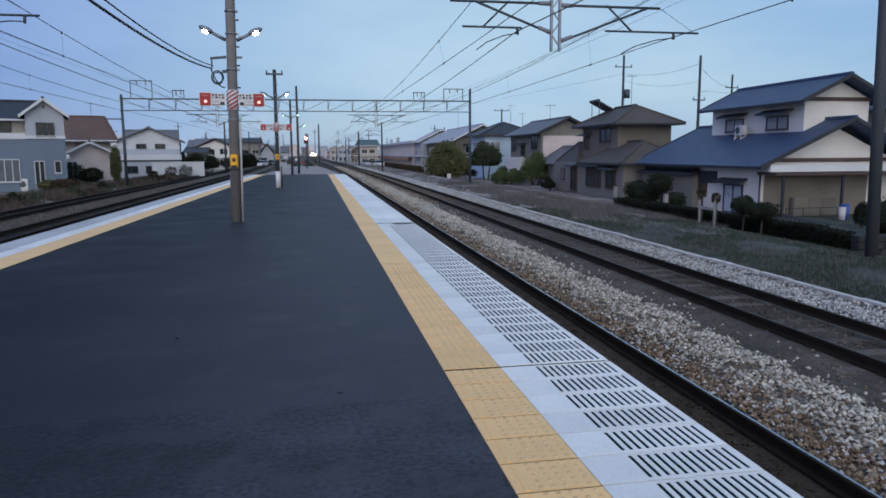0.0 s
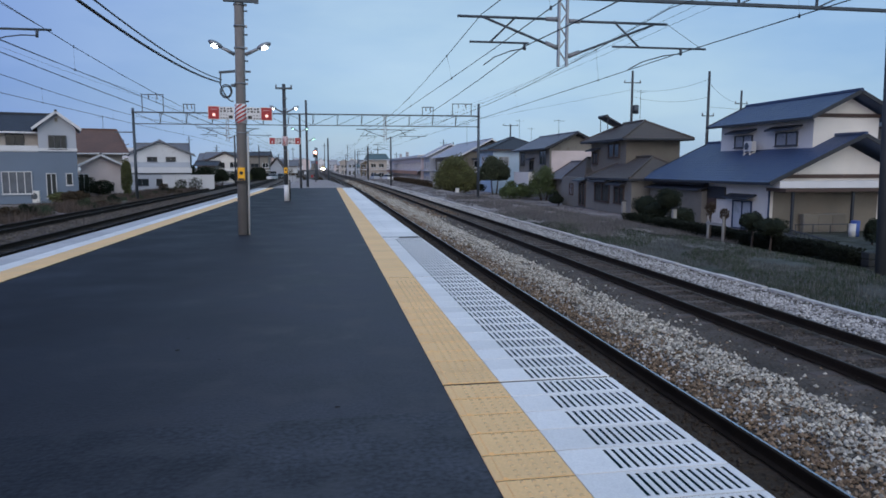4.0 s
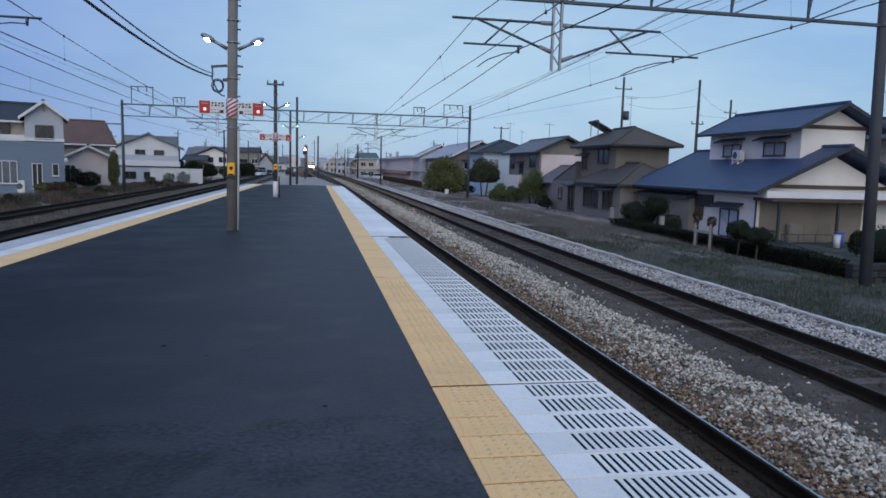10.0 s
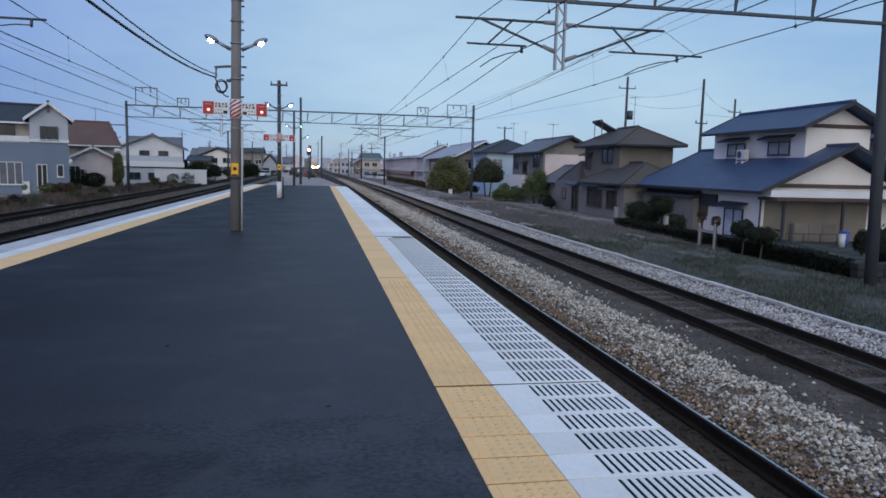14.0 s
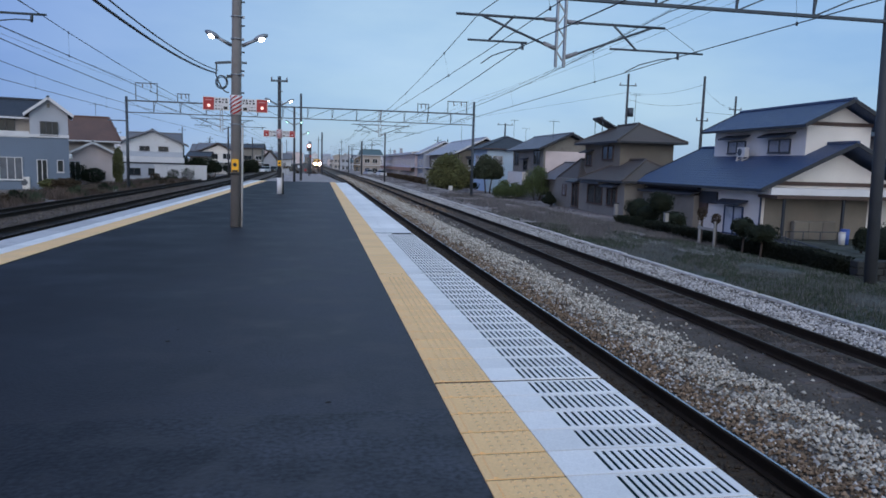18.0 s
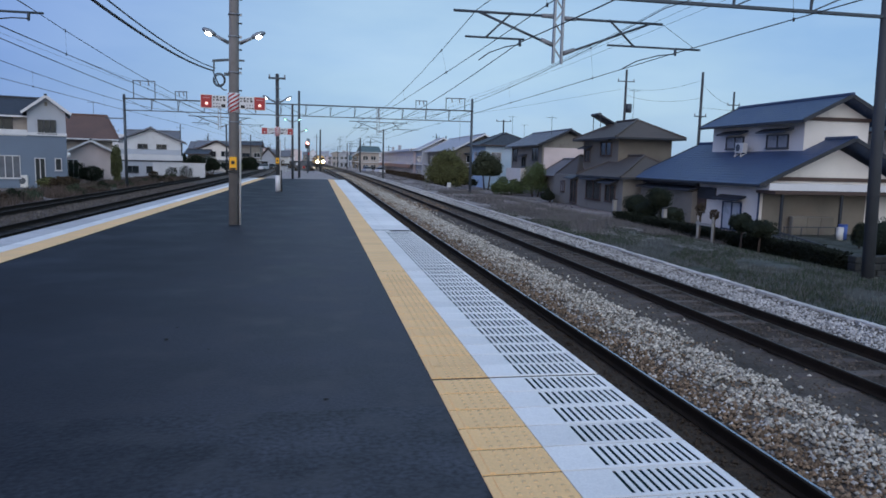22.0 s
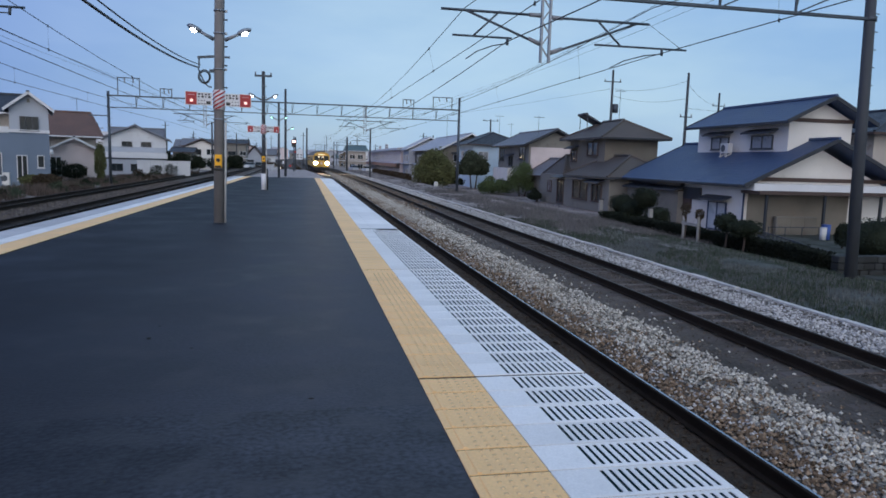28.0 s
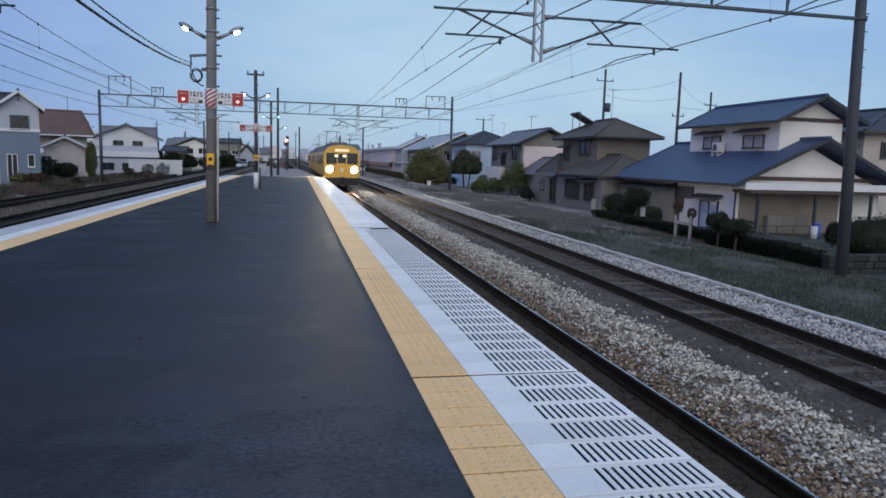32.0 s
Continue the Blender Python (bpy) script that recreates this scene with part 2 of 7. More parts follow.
SLEEPER = mat("sleeper", (0.128, 0.108, 0.099), 0.9, var=0.3, scale=2, rand=0.2, spec=0.15)
STEEL = mat("steel_paint", (0.075, 0.092, 0.11), 0.55, 0.5, var=0.2, scale=2, stain=(0.09, 0.07, 0.05), stain_at=0.66)
GALV = mat("galvanised", (0.26, 0.28, 0.31), 0.45, 0.7, var=0.15, scale=3)
POLE = mat("pole_grey", (0.185, 0.175, 0.172), 0.75, 0.0, var=0.18, scale=1.5, fine=40, stain=(0.13, 0.11, 0.095), stain_at=0.6)
POLEDARK = mat("pole_dark", (0.048, 0.054, 0.062), 0.7, var=0.2, scale=1.5)
CABLE = mat("cable", (0.02, 0.022, 0.026), 0.5, var=0.1, scale=3, bump=0)
WIRE = mat("wire", (0.035, 0.042, 0.052), 0.65, 0.0, var=0.1, scale=3, bump=0)
INSUL = mat("insulator", (0.22, 0.23, 0.25), 0.25, var=0.1, scale=5)
SIGNWHITE = mat("sign_white", (0.66, 0.66, 0.68), 0.5, var=0.06, scale=4)
CAPTION = mat("sign_pink", (0.52, 0.22, 0.22), 0.5, var=0.06, scale=4)
SIGNRED = mat("sign_red", (0.36, 0.03, 0.032), 0.45, var=0.1, scale=4)
SIGNBLACK = mat("sign_black", (0.02, 0.02, 0.02), 0.5, var=0.1, scale=4)
SIGNYELLOW = mat("sign_yellow", (0.85, 0.42, 0.02), 0.5, var=0.08, scale=4)
ROOFBLUE = mat("roof_blue_tile", (0.048, 0.078, 0.150), 0.48, var=0.16, scale=0.8, fine=14, bump=0.5, wave=("Y", 3.6), bump_dist=0.03, spec=0.36)
ROOFGREY = mat("roof_grey_tile", (0.15, 0.16, 0.185), 0.6, var=0.2, scale=0.8, fine=14, bump=0.4, wave=("Y", 3.6), bump_dist=0.03)
ROOFBROWN = mat("roof_brown", (0.135, 0.083, 0.070), 0.7, var=0.18, scale=0.8, fine=14, bump=0.4, wave=("Y", 3.0), bump_dist=0.02)
ROOFDUN = mat("roof_dun", (0.085, 0.074, 0.068), 0.7, var=0.2, scale=0.8, fine=14, bump=0.4, wave=("Y", 3.2), bump_dist=0.02)
ROOFDARK = mat("roof_dark", (0.035, 0.042, 0.055), 0.55, var=0.2, scale=0.8, fine=14, bump=0.4, wave=("Y", 3.2), bump_dist=0.02)
PINKWALL = mat("wall_pinkish", (0.60, 0.52, 0.51), 0.85, var=0.12, scale=0.6, fine=30)
ROOFPALE = mat("roof_pale", (0.36, 0.365, 0.41), 0.5, var=0.15, scale=0.8, fine=14, bump=0.3, wave=("Y", 3.0), bump_dist=0.02)
WHITEWALL = mat("wall_white", (0.70, 0.675, 0.635), 0.85, var=0.07, scale=0.6, fine=30, bump=0.15, stain=(0.48, 0.46, 0.43), stain_at=0.64)
# cream deepened to hold the porch roof's shade
PORCHWALL = mat("wall_porch_shaded", (0.195, 0.175, 0.145), 0.85, var=0.2, scale=0.8, fine=30, stain=(0.20, 0.17, 0.14), stain_at=0.54)
CREAM = mat("wall_cream", (0.42, 0.38, 0.34), 0.85, var=0.12, scale=0.6, fine=30, stain=(0.28, 0.24, 0.19), stain_at=0.6)
BROWNWALL = mat("wall_brown", (0.165, 0.150, 0.126), 0.85, var=0.18, scale=0.6, fine=30, stain=(0.15, 0.125, 0.11), stain_at=0.56)
DUNWALL = mat("wall_dun", (0.200, 0.190, 0.170), 0.85, var=0.15, scale=0.6, fine=30, stain=(0.15, 0.135, 0.12), stain_at=0.58)
BLUEWALL = mat("wall_blue", (0.45, 0.57, 0.68), 0.8, var=0.08, scale=0.6, fine=30, wave=("Z", 2.0))
SIDING = mat("white_siding", (0.60, 0.61, 0.62), 0.75, var=0.09, scale=0.5, fine=30, wave=("Z", 2.2), bump=0.5, stain=(0.50, 0.50, 0.50), stain_at=0.6)
PALEGREY = mat("wall_pale_grey", (0.40, 0.43, 0.485), 0.8, var=0.07, scale=0.6, fine=30, wave=("Z", 2.5))
SLATEWALL = mat("wall_slate", (0.142, 0.185, 0.248), 0.8, var=0.08, scale=0.6, fine=30, wave=("Z", 2.5))
DARKBOARD = mat("dark_board", (0.030, 0.034, 0.042), 0.6, var=0.2, scale=1.5)
TIMBER = mat("timber", (0.075, 0.052, 0.045), 0.8, var=0.25, scale=1.5, fine=40)
TRIM = mat("white_trim", (0.62, 0.63, 0.65), 0.6, var=0.06, scale=1)
FRAME = mat("window_frame", (0.05, 0.055, 0.065), 0.55, 0.0, var=0.1, scale=3)
FRAMEW = mat("window_frame_white", (0.55, 0.56, 0.58), 0.4, var=0.08, scale=3)
PANE = mat("window_pane", (0.018, 0.024, 0.028), 0.16, var=0.3, scale=0.9, bump=0, spec=0.35)
CURTAIN = mat("curtained_pane", (0.24, 0.25, 0.27), 0.3, var=0.18, scale=1.2, bump=0.1, spec=0.6)
LEAF = mat("leaf_green", (0.104, 0.110, 0.050), 0.8, var=0.3, scale=0.8, fine=12, island=0.45, bump=0, spec=0.08)
LEAFMID = mat("leaf_mid", (0.054, 0.064, 0.040), 0.8, var=0.3, scale=0.8, fine=12, island=0.45, bump=0, spec=0.08)
LEAFGREEN = mat("leaf_fresh", (0.082, 0.106, 0.045), 0.8, var=0.3, scale=0.8, fine=12, island=0.45, bump=0, spec=0.08)
WEED = mat("brown_weed", (0.105, 0.082, 0.070), 0.9, var=0.3, scale=0.4, fine=10, island=0.5, bump=0, spec=0.08)
LEAFDARK = mat("leaf_dark", (0.022, 0.028, 0.018), 0.8, var=0.3, scale=0.8, fine=12, island=0.45, bump=0, spec=0.08)
LEAFBLACK = mat("leaf_black", (0.016, 0.019, 0.014), 0.85, var=0.3, scale=0.8, fine=12, island=0.45, bump=0, spec=0.05)
LEAFRUST = mat("leaf_rust", (0.060, 0.045, 0.030), 0.85, var=0.3, scale=0.8, fine=12, island=0.45, bump=0, spec=0.08)
DRYGRASS = mat("dry_grass", (0.128, 0.130, 0.122), 0.9, var=0.3, scale=0.5, fine=10, island=0.5, bump=0, spec=0.08)
GREENGRASS = mat("green_grass", (0.052, 0.070, 0.046), 0.9, var=0.3, scale=0.5, fine=10, island=0.5, bump=0, spec=0.08)
BARK = mat("bark", (0.07, 0.055, 0.045), 0.9, var=0.25, scale=4)
TRAINPAINT = mat("train_mustard", (0.62, 0.36, 0.05), 0.35, var=0.06, scale=0.7, fine=8, bump=0.05, spec=0.5)
TRAINROOF = mat("train_roof", (0.13, 0.13, 0.14), 0.7, var=0.2, scale=1)
UNDER = mat("underframe", (0.022, 0.022, 0.023), 0.8, var=0.3, scale=2)
PLASTIC = mat("plastic_white", (0.58, 0.58, 0.56), 0.5, var=0.08, scale=3)
BLUEPLASTIC = mat("plastic_blue", (0.05, 0.10, 0.32), 0.5, var=0.1, scale=3)
LAMPGLASS = glow("lamp_glow", (0.93, 1.0, 0.93), 9.0)
LAMPGREEN = glow("lamp_glow_greenish", (0.45, 1.0, 0.75), 3.0)
HEADLIGHT = glow("headlight_glow", (1.0, 0.83, 0.58), 1900.0)
DISPLAYGLOW = glow("display_glow", (1.0, 0.8, 0.5), 0.35)
CABGLOW = glow("cab_lamp_glow", (1.0, 0.85, 0.6), 1.1)
REDGLOW = glow("red_signal_glow", (1.0, 0.22, 0.18), 30.0)
BUTTONGLOW = glow("button_glow", (1.0, 0.62, 0.55), 1.0)


# ---- mesh helpers ----
def box(bm, x0, x1, y0, y1, z0, z1, m=0):
    v = [bm.verts.new(p) for p in ((x0, y0, z0), (x1, y0, z0), (x1, y1, z0), (x0, y1, z0),
                                   (x0, y0, z1), (x1, y0, z1), (x1, y1, z1), (x0, y1, z1))]
    for q in ((3, 2, 1, 0), (4, 5, 6, 7), (0, 1, 5, 4), (1, 2, 6, 5), (2, 3, 7, 6), (3, 0, 4, 7)):
        bm.faces.new([v[i] for i in q]).material_index = m


def bar(bm, a, b, r0, r1=None, seg=8, cap=True):
    """A round bar from a to b."""
    r1 = r0 if r1 is None else r1
    a, b = Vector(a), Vector(b)
    d = (b - a).normalized()
    u = d.orthogonal().normalized()
    w = d.cross(u)
    rings = []
    for c, r in ((a, r0), (b, r1)):
        rings.append([bm.verts.new(c + (u * math.cos(k * math.tau / seg) + w * math.sin(k * math.tau / seg)) * r) for k in range(seg)])
    for k in range(seg):
        bm.faces.new((rings[0][k], rings[0][(k + 1) % seg], rings[1][(k + 1) % seg], rings[1][k])).smooth = seg > 5
    if cap:
        bm.faces.new(rings[0][::-1])
        bm.faces.new(rings[1])


def tube(bm, pts, r, seg=5):
    """A round tube through points."""
    pts = [Vector(p) for p in pts]
    rings = []
    for i, p in enumerate(pts):
        d = (pts[min(i + 1, len(pts) - 1)] - pts[max(i - 1, 0)]).normalized()
        up = Vector((0, 0, 1)) if abs(d.z) < 0.95 else Vector((1, 0, 0))
        u = d.cross(up).normalized()
        w = u.cross(d)
        rings.append([bm.verts.new(p + (u * math.cos(k * math.tau / seg) + w * math.sin(k * math.tau / seg)) * r) for k in range(seg)])
    for a, b in zip(rings, rings[1:]):
        for k in range(seg):
            bm.faces.new((a[k], a[(k + 1) % seg], b[(k + 1) % seg], b[k])).smooth = True
    bm.faces.new(rings[0][::-1])
    bm.faces.new(rings[-1])


def beam(bm, a, b, w, h):
    """A square bar from a to b."""
    a, b = Vector(a), Vector(b)
    d = (b - a).normalized()
    up = Vector((0, 0, 1)) if abs(d.z) < 0.98 else Vector((0, 1, 0))
    u = d.cross(up).normalized() * w / 2
    v = u.cross(d).normalized() * h / 2
    q = [[bm.verts.new(c + s * u + t * v) for s, t in ((-1, -1), (1, -1), (1, 1), (-1, 1))] for c in (a, b)]
    for k in range(4):
        bm.faces.new((q[0][k], q[0][(k + 1) % 4], q[1][(k + 1) % 4], q[1][k]))
    bm.faces.new(q[0][::-1])
    bm.faces.new(q[1])


def ball(bm, c, rx, ry=None, rz=None, seg=10, rings=6):
    ry, rz = ry or rx, rz or rx
    m = Matrix.Translation(c) @ Matrix.Diagonal((rx, ry, rz, 1))
    for f in {f for v in bmesh.ops.create_uvsphere(bm, u_segments=seg, v_segments=rings, radius=1, matrix=m)["verts"] for f in v.link_faces}:
        f.smooth = True


def bevel(bm, w):
    bmesh.ops.bevel(bm, geom=bm.edges[:], offset=w, segments=1, affect="EDGES", profile=0.5)


def finish(name, bm, *mats):
    me = bpy.data.meshes.new(name)
    bmesh.ops.recalc_face_normals(bm, faces=bm.faces[:])
    bm.to_mesh(me)
    bm.free()
    for m in mats:
        me.materials.append(m)
    return me


def part(name, bm, material, parent, label="", place=None):
    """One mesh under a thing or a part. material: one, or a tuple of them."""
    ob = new(name, finish(name, bm, *(material if isinstance(material, tuple) else (material,))))
    ob.parent = parent
    if place is not None:
        ob.matrix_basis = place
    if label:
        ob["label"] = label
    return ob


def thing(name, label, category, m=None, group="", kind=""):
    ob = new(name)
    ob.empty_display_size = 0.3
    if m is not None:
        ob.matrix_basis = m
    return tagged(ob, label, category, group, kind)


def single(name, bm, material, label, category="", m=None, group="", kind=""):
    ob = new(name, finish(name, bm, *(material if isinstance(material, tuple) else (material,))))
    if m is not None:
        ob.matrix_basis = m
    return tagged(ob, label, category, group, kind)


def B():
    return bmesh.new()


def from_lists(name, verts, faces, material):
    me = bpy.data.meshes.new(name)
    me.from_pydata(verts, [], faces)
    me.materials.append(material)
    return me


# ---- plan: x across the line, y along it, z above the platform ----
RAIL = -1.08      # rail head
CX1, CX2 = 3.49, 7.36   # right-hand tracks
LX1, LX2, LX3 = -6.95, -10.2, -13.85  # left-hand tracks


def bend(y):
    """How far the line swings to the left by y."""
    u = min(max((y - 60) / 340, 0), 1)
    return -5.3 * u * u * (3 - 2 * u)


YS = [-14, -6, 0, 6, 12, 20, 30, 40, 50, 60] + [60 + 12 * k for k in range(1, 31)] + [480, 560, 680, 850]


def ground_z(x):
    """Height of the land across the line."""
    knots = [(-4000, -1.9), (-60, -1.7), (-16, -1.38), (-13, -1.42), (9.0, -1.42), (9.9, -1.30), (14.6, -1.34), (16.4, -1.78), (18.4, -1.97), (60, -2.0), (4000, -2.2)]
    for (a, za), (b, zb) in zip(knots, knots[1:]):
        if x <= b:
            return za + (zb - za) * (x - a) / (b - a)
    return knots[-1][1]


# ground: one sheet to the horizon
gx = [-4000, -600, -150, -60, -40, -28, -20, -16, -13, 9.0, 9.9, 11, 12, 13.3, 14.6, 16.4, 18.4, 24, 32, 45, 60, 150, 600, 4000]
gy = [-3000, -300, -60, -20] + [10 * k for k in range(0, 31)] + [400, 600, 1000, 2000, 4800]
gv = [(x, y, ground_z(x)) for y in gy for x in gx]
gf = [(j * len(gx) + i, j * len(gx) + i + 1, (j + 1) * len(gx) + i + 1, (j + 1) * len(gx) + i) for j in range(len(gy) - 1) for i in range(len(gx) - 1)]
tagged(new("ground", from_lists("ground", gv, gf, GROUND)), "bare brown earth and thin winter grass beside the railway", "ground", kind="structure")


def strip(name, profile, material, label, category, ys=YS, y_max=900, bent=True):
    """A long band along the line from a cross-section of (x, z)."""
    ys = [y for y in ys if y <= y_max]
    n = len(profile)
    vs = [(x + (bend(y) if bent else 0), y, z) for y in ys for x, z in profile]
    fs = [(j * n + i, j * n + i + 1, (j + 1) * n + i + 1, (j + 1) * n + i) for j in range(len(ys) - 1) for i in range(n - 1)]
    return tagged(new(name, from_lists(name, vs, fs, material)), label, category, kind="structure")


# shade of the platform overhang is in this strip's dark colour
strip("dirty_bed", [(1.9, -1.262), (3.0, -1.256), (4.02, -1.252)], BEDDARK, "dirty dark ballast under the platform track, edge shade put into its colour", "ballast")
strip("dirty_bed", [(6.9, -1.258), (7.4, -1.252), (7.85, -1.258)], BEDMID, "oily dark ballast between the outer rails", "ballast")
for cx_, words in ((LX2, "oily black ballast inside the far track"), (LX3, "oily black ballast inside the outermost track")):
    strip("dirty_bed", [(cx_ - 0.62, -1.252), (cx_, -1.246), (cx_ + 0.75, -1.252)], OILBED, words, "ballast")
strip("ballast_bed", [(-16.4, -1.5), (-15.2, -1.27), (-12.6, -1.262), (-9.3, -1.26), (-5.6, -1.27), (1.9, -1.28), (4.2, -1.27), (5.0, -1.24), (5.7, -1.26), (6.2, -1.262), (6.74, -1.252), (6.86, -1.28), (7.92, -1.28), (8.04, -1.252), (8.3, -1.258), (9.0, -1.252), (9.695, -1.228), (9.70, -1.5)],
      BED, "dark brown stained ballast bed under the tracks", "ballast")


def rail_mesh(x, z0, y0, y1):
    """One rail: foot, web and head along the line."""
    bm = B()
    prof = [(-0.06, -0.15), (0.06, -0.15), (0.06, -0.135), (0.012, -0.12), (0.012, -0.045), (0.033, -0.035), (0.033, -0.004), (0.026, 0.0), (0.0, 0.0),
            (-0.026, 0.0), (-0.033, -0.004), (-0.033, -0.035), (-0.012, -0.045), (-0.012, -0.12), (-0.06, -0.135)]
    ys = [y for y in YS if y0 <= y <= y1]
    rows = [[bm.verts.new((x + bend(y) + a, y, z0 + b)) for a, b in prof] for y in ys]
    for r0, r1 in zip(rows, rows[1:]):
        for i in range(len(prof)):
            f = bm.faces.new((r0[i], r0[(i + 1) % len(prof)], r1[(i + 1) % len(prof)], r1[i]))
            f.material_index = 1 if i in (7,) else 0
    return bm


def sleeper_mesh():
    bm = B()
    box(bm, -1.0, 1.0, -0.11, 0.11, -0.32, -0.165)
    bevel(bm, 0.02)
    return finish("sleeper", bm, SLEEPER)


SLEEPER_MESH = sleeper_mesh()


SLEEPER_DIRTY = SLEEPER_MESH.copy()
SLEEPER_DIRTY.materials[0] = BEDDARK


def track(cx, cant, label, first, last, head=None, sleepers=SLEEPER_MESH, side=RAILSIDE):
    t = thing("railway_track", label, "railway track", kind="structure")
    for s in (-1, 1):
        part("rail", rail_mesh(cx + s * 0.566, RAIL + (cant if s > 0 else 0), -14, 900), (side, head or RAILTOP), t)
    y = first
    while y < last:
        ob = new("sleeper", sleepers)
        ob.parent = t
        ob.matrix_basis = pose(cx + bend(y) + random.uniform(-0.03, 0.03), y, RAIL + random.uniform(-0.012, 0.008))
        y += 0.62
    return t


track(CX1, 0.0, "rusty steel rails of the platform track with worn bright heads", -13, 40, sleepers=SLEEPER_DIRTY)
track(CX2, 0.05, "rusty steel rails on stained sleepers beside pale ballast", -13, 70, RAILDULL)
track(LX1, 0.0, "rusty steel rails below the platform's far edge", -13, 40)
track(LX2, 0.0, "dark rusty steel rails on oily black ballast", -13, 70, RAILDULL, sleepers=SLEEPER_DIRTY)
track(LX3, 0.0, "dark rusty steel rails of the outermost track", -13, 70, RAILDULL, sleepers=SLEEPER_DIRTY)


# ---- platform ----
END = 52.6   # the paving stops here
LE, RE = -5.41, 2.02  # platform edges
LA, RA = -4.19, 0.80  # edges of the asphalt
TAPER = 0.0115   # the far edge closes in along the platform


def left(y):
    """Shift of the platform's far edge at y."""
    return TAPER * (y - 10)


def slab_between(x0, x1, z0, z1, y0=-14, y1=END):
    """A long slab whose far side follows the taper; x0 and x1 are (place, tapered)."""
    bm = B()
    q = [bm.verts.new((x + (left(y) if tp else 0), y, z)) for z in (z0, z1) for y in (y0, y1) for x, tp in (x0, x1)]
    for i in ((0, 2, 3, 1), (4, 5, 7, 6), (0, 1, 5, 4), (1, 3, 7, 5), (3, 2, 6, 7), (2, 0, 4, 6)):
        bm.faces.new([q[k] for k in i])
    return bm


platform = thing("platform", "asphalt island platform with tactile strips along pale edge slabs", "platform", kind="structure")
part("platform_wall", slab_between((LE + 0.06, True), (RE - 0.06, False), -1.6, -0.10), CONCRETE, platform, "stained concrete platform wall")
SEAM = 4.1


def asphalt_sheet(y0, y1, nx, ny, material, label):
    bm = B()
    grid = [[bm.verts.new((LA + left(y0 + (y1 - y0) * j / ny) * (1 - i / nx) + (RA - LA) * i / nx, y0 + (y1 - y0) * j / ny,
                           0.0012 * noise.noise((i * 0.5, (y0 + (y1 - y0) * j / ny) * 0.4, 0)) - 0.004)) for i in range(nx + 1)] for j in range(ny + 1)]
    for j in range(ny):
        for i in range(nx):
            bm.faces.new((grid[j][i], grid[j][i + 1], grid[j + 1][i + 1], grid[j + 1][i])).smooth = True
    part("asphalt", bm, material, platform, label)


# both sheets carry the shading painted across their colour
asphalt_sheet(SEAM, END, 16, 40, ASPHALT, "dark grey asphalt, shading painted in towards its far side")
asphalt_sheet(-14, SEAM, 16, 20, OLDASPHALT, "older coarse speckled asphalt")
for x0, x1 in (((LE + 0.02, True), (LA - 0.004, True)), ((RA + 0.004, False), (RE - 0.02, False))):
    part("bedding", slab_between(x0, x1, -0.10, -0.0015), JOINT, platform, "dark joint filling under the edge pieces")
part("sub_base", slab_between((LA - 0.003, True), (RA + 0.003, False), -0.10, -0.03), GROOVE, platform)
GUM = ((0.07, 4.27, 0.017), (-1.21, 5.87, 0.022), (-0.83, 5.53, 0.012))
rs = random.Random(77)
for k in range(8):
    bm = B()
    x, y, r = rs.uniform(-3.5, 0.4), rs.uniform(2.8, 9.0), rs.uniform(0.006, 0.013)
    if k < 3:
        x, y, r = GUM[k]
    ring = [bm.verts.new((x + r * rs.uniform(0.7, 1.3) * math.cos(a), y + r * rs.uniform(0.7, 1.3) * math.sin(a), 0.0035)) for a in [i * math.tau / 10 for i in range(10)]]
    bm.faces.new(ring)
    single("gum_spot", bm, OILBED, "flat black gum spot trodden into the asphalt", "stain", group="gum spots")
bm = B()
ext = [(-4.0, RE - 0.3, END), (-3.9, 1.5, 60), (-3.6, 1.0, 72), (-2.8, 0.2, 88)]
rows_ = [[bm.verts.new(p) for p in ((a, y, -1.5), (a, y, -0.03), (b, y, -0.03), (b, y, -1.5))] for a, b, y in ext]
for r0, r1 in zip(rows_, rows_[1:]):
    for i in range(3):
        bm.faces.new((r0[i], r0[i + 1], r1[i + 1], r1[i]))
bm.faces.new(rows_[-1])
single("platform_extension", bm, EXTSOIL, "pale disused gravelly end of the platform past the paving", "platform", kind="structure")

# edge pieces
PITCH = 0.2985
J0 = 4.585


def tactile_mesh(dots):
    bm = B()
    w, d = 0.40, PITCH - 0.017
    box(bm, 0.0, w, 0, d, -0.045, 0.004)
    if dots:
        box(bm, 0.045, 0.068, 0.01, d - 0.01, 0.003, 0.009)
        for i in range(5):
            for j in range(5):
                x, y = 0.125 + i * 0.058, 0.03 + j * 0.058
                q = [bm.verts.new((x + a * 0.011, y + b * 0.011, 0.004)) for a, b in ((-1, -1), (1, -1), (1, 1), (-1, 1))]
                t = [bm.verts.new((x + a * 0.006, y + b * 0.006, 0.009)) for a, b in ((-1, -1), (1, -1), (1, 1), (-1, 1))]
                for k in range(4):
                    bm.faces.new((q[k], q[(k + 1) % 4], t[(k + 1) % 4], t[k])).material_index = 1
                bm.faces.new(t).material_index = 1
    return finish("tactile_tile", bm, YELLOW, DOT)


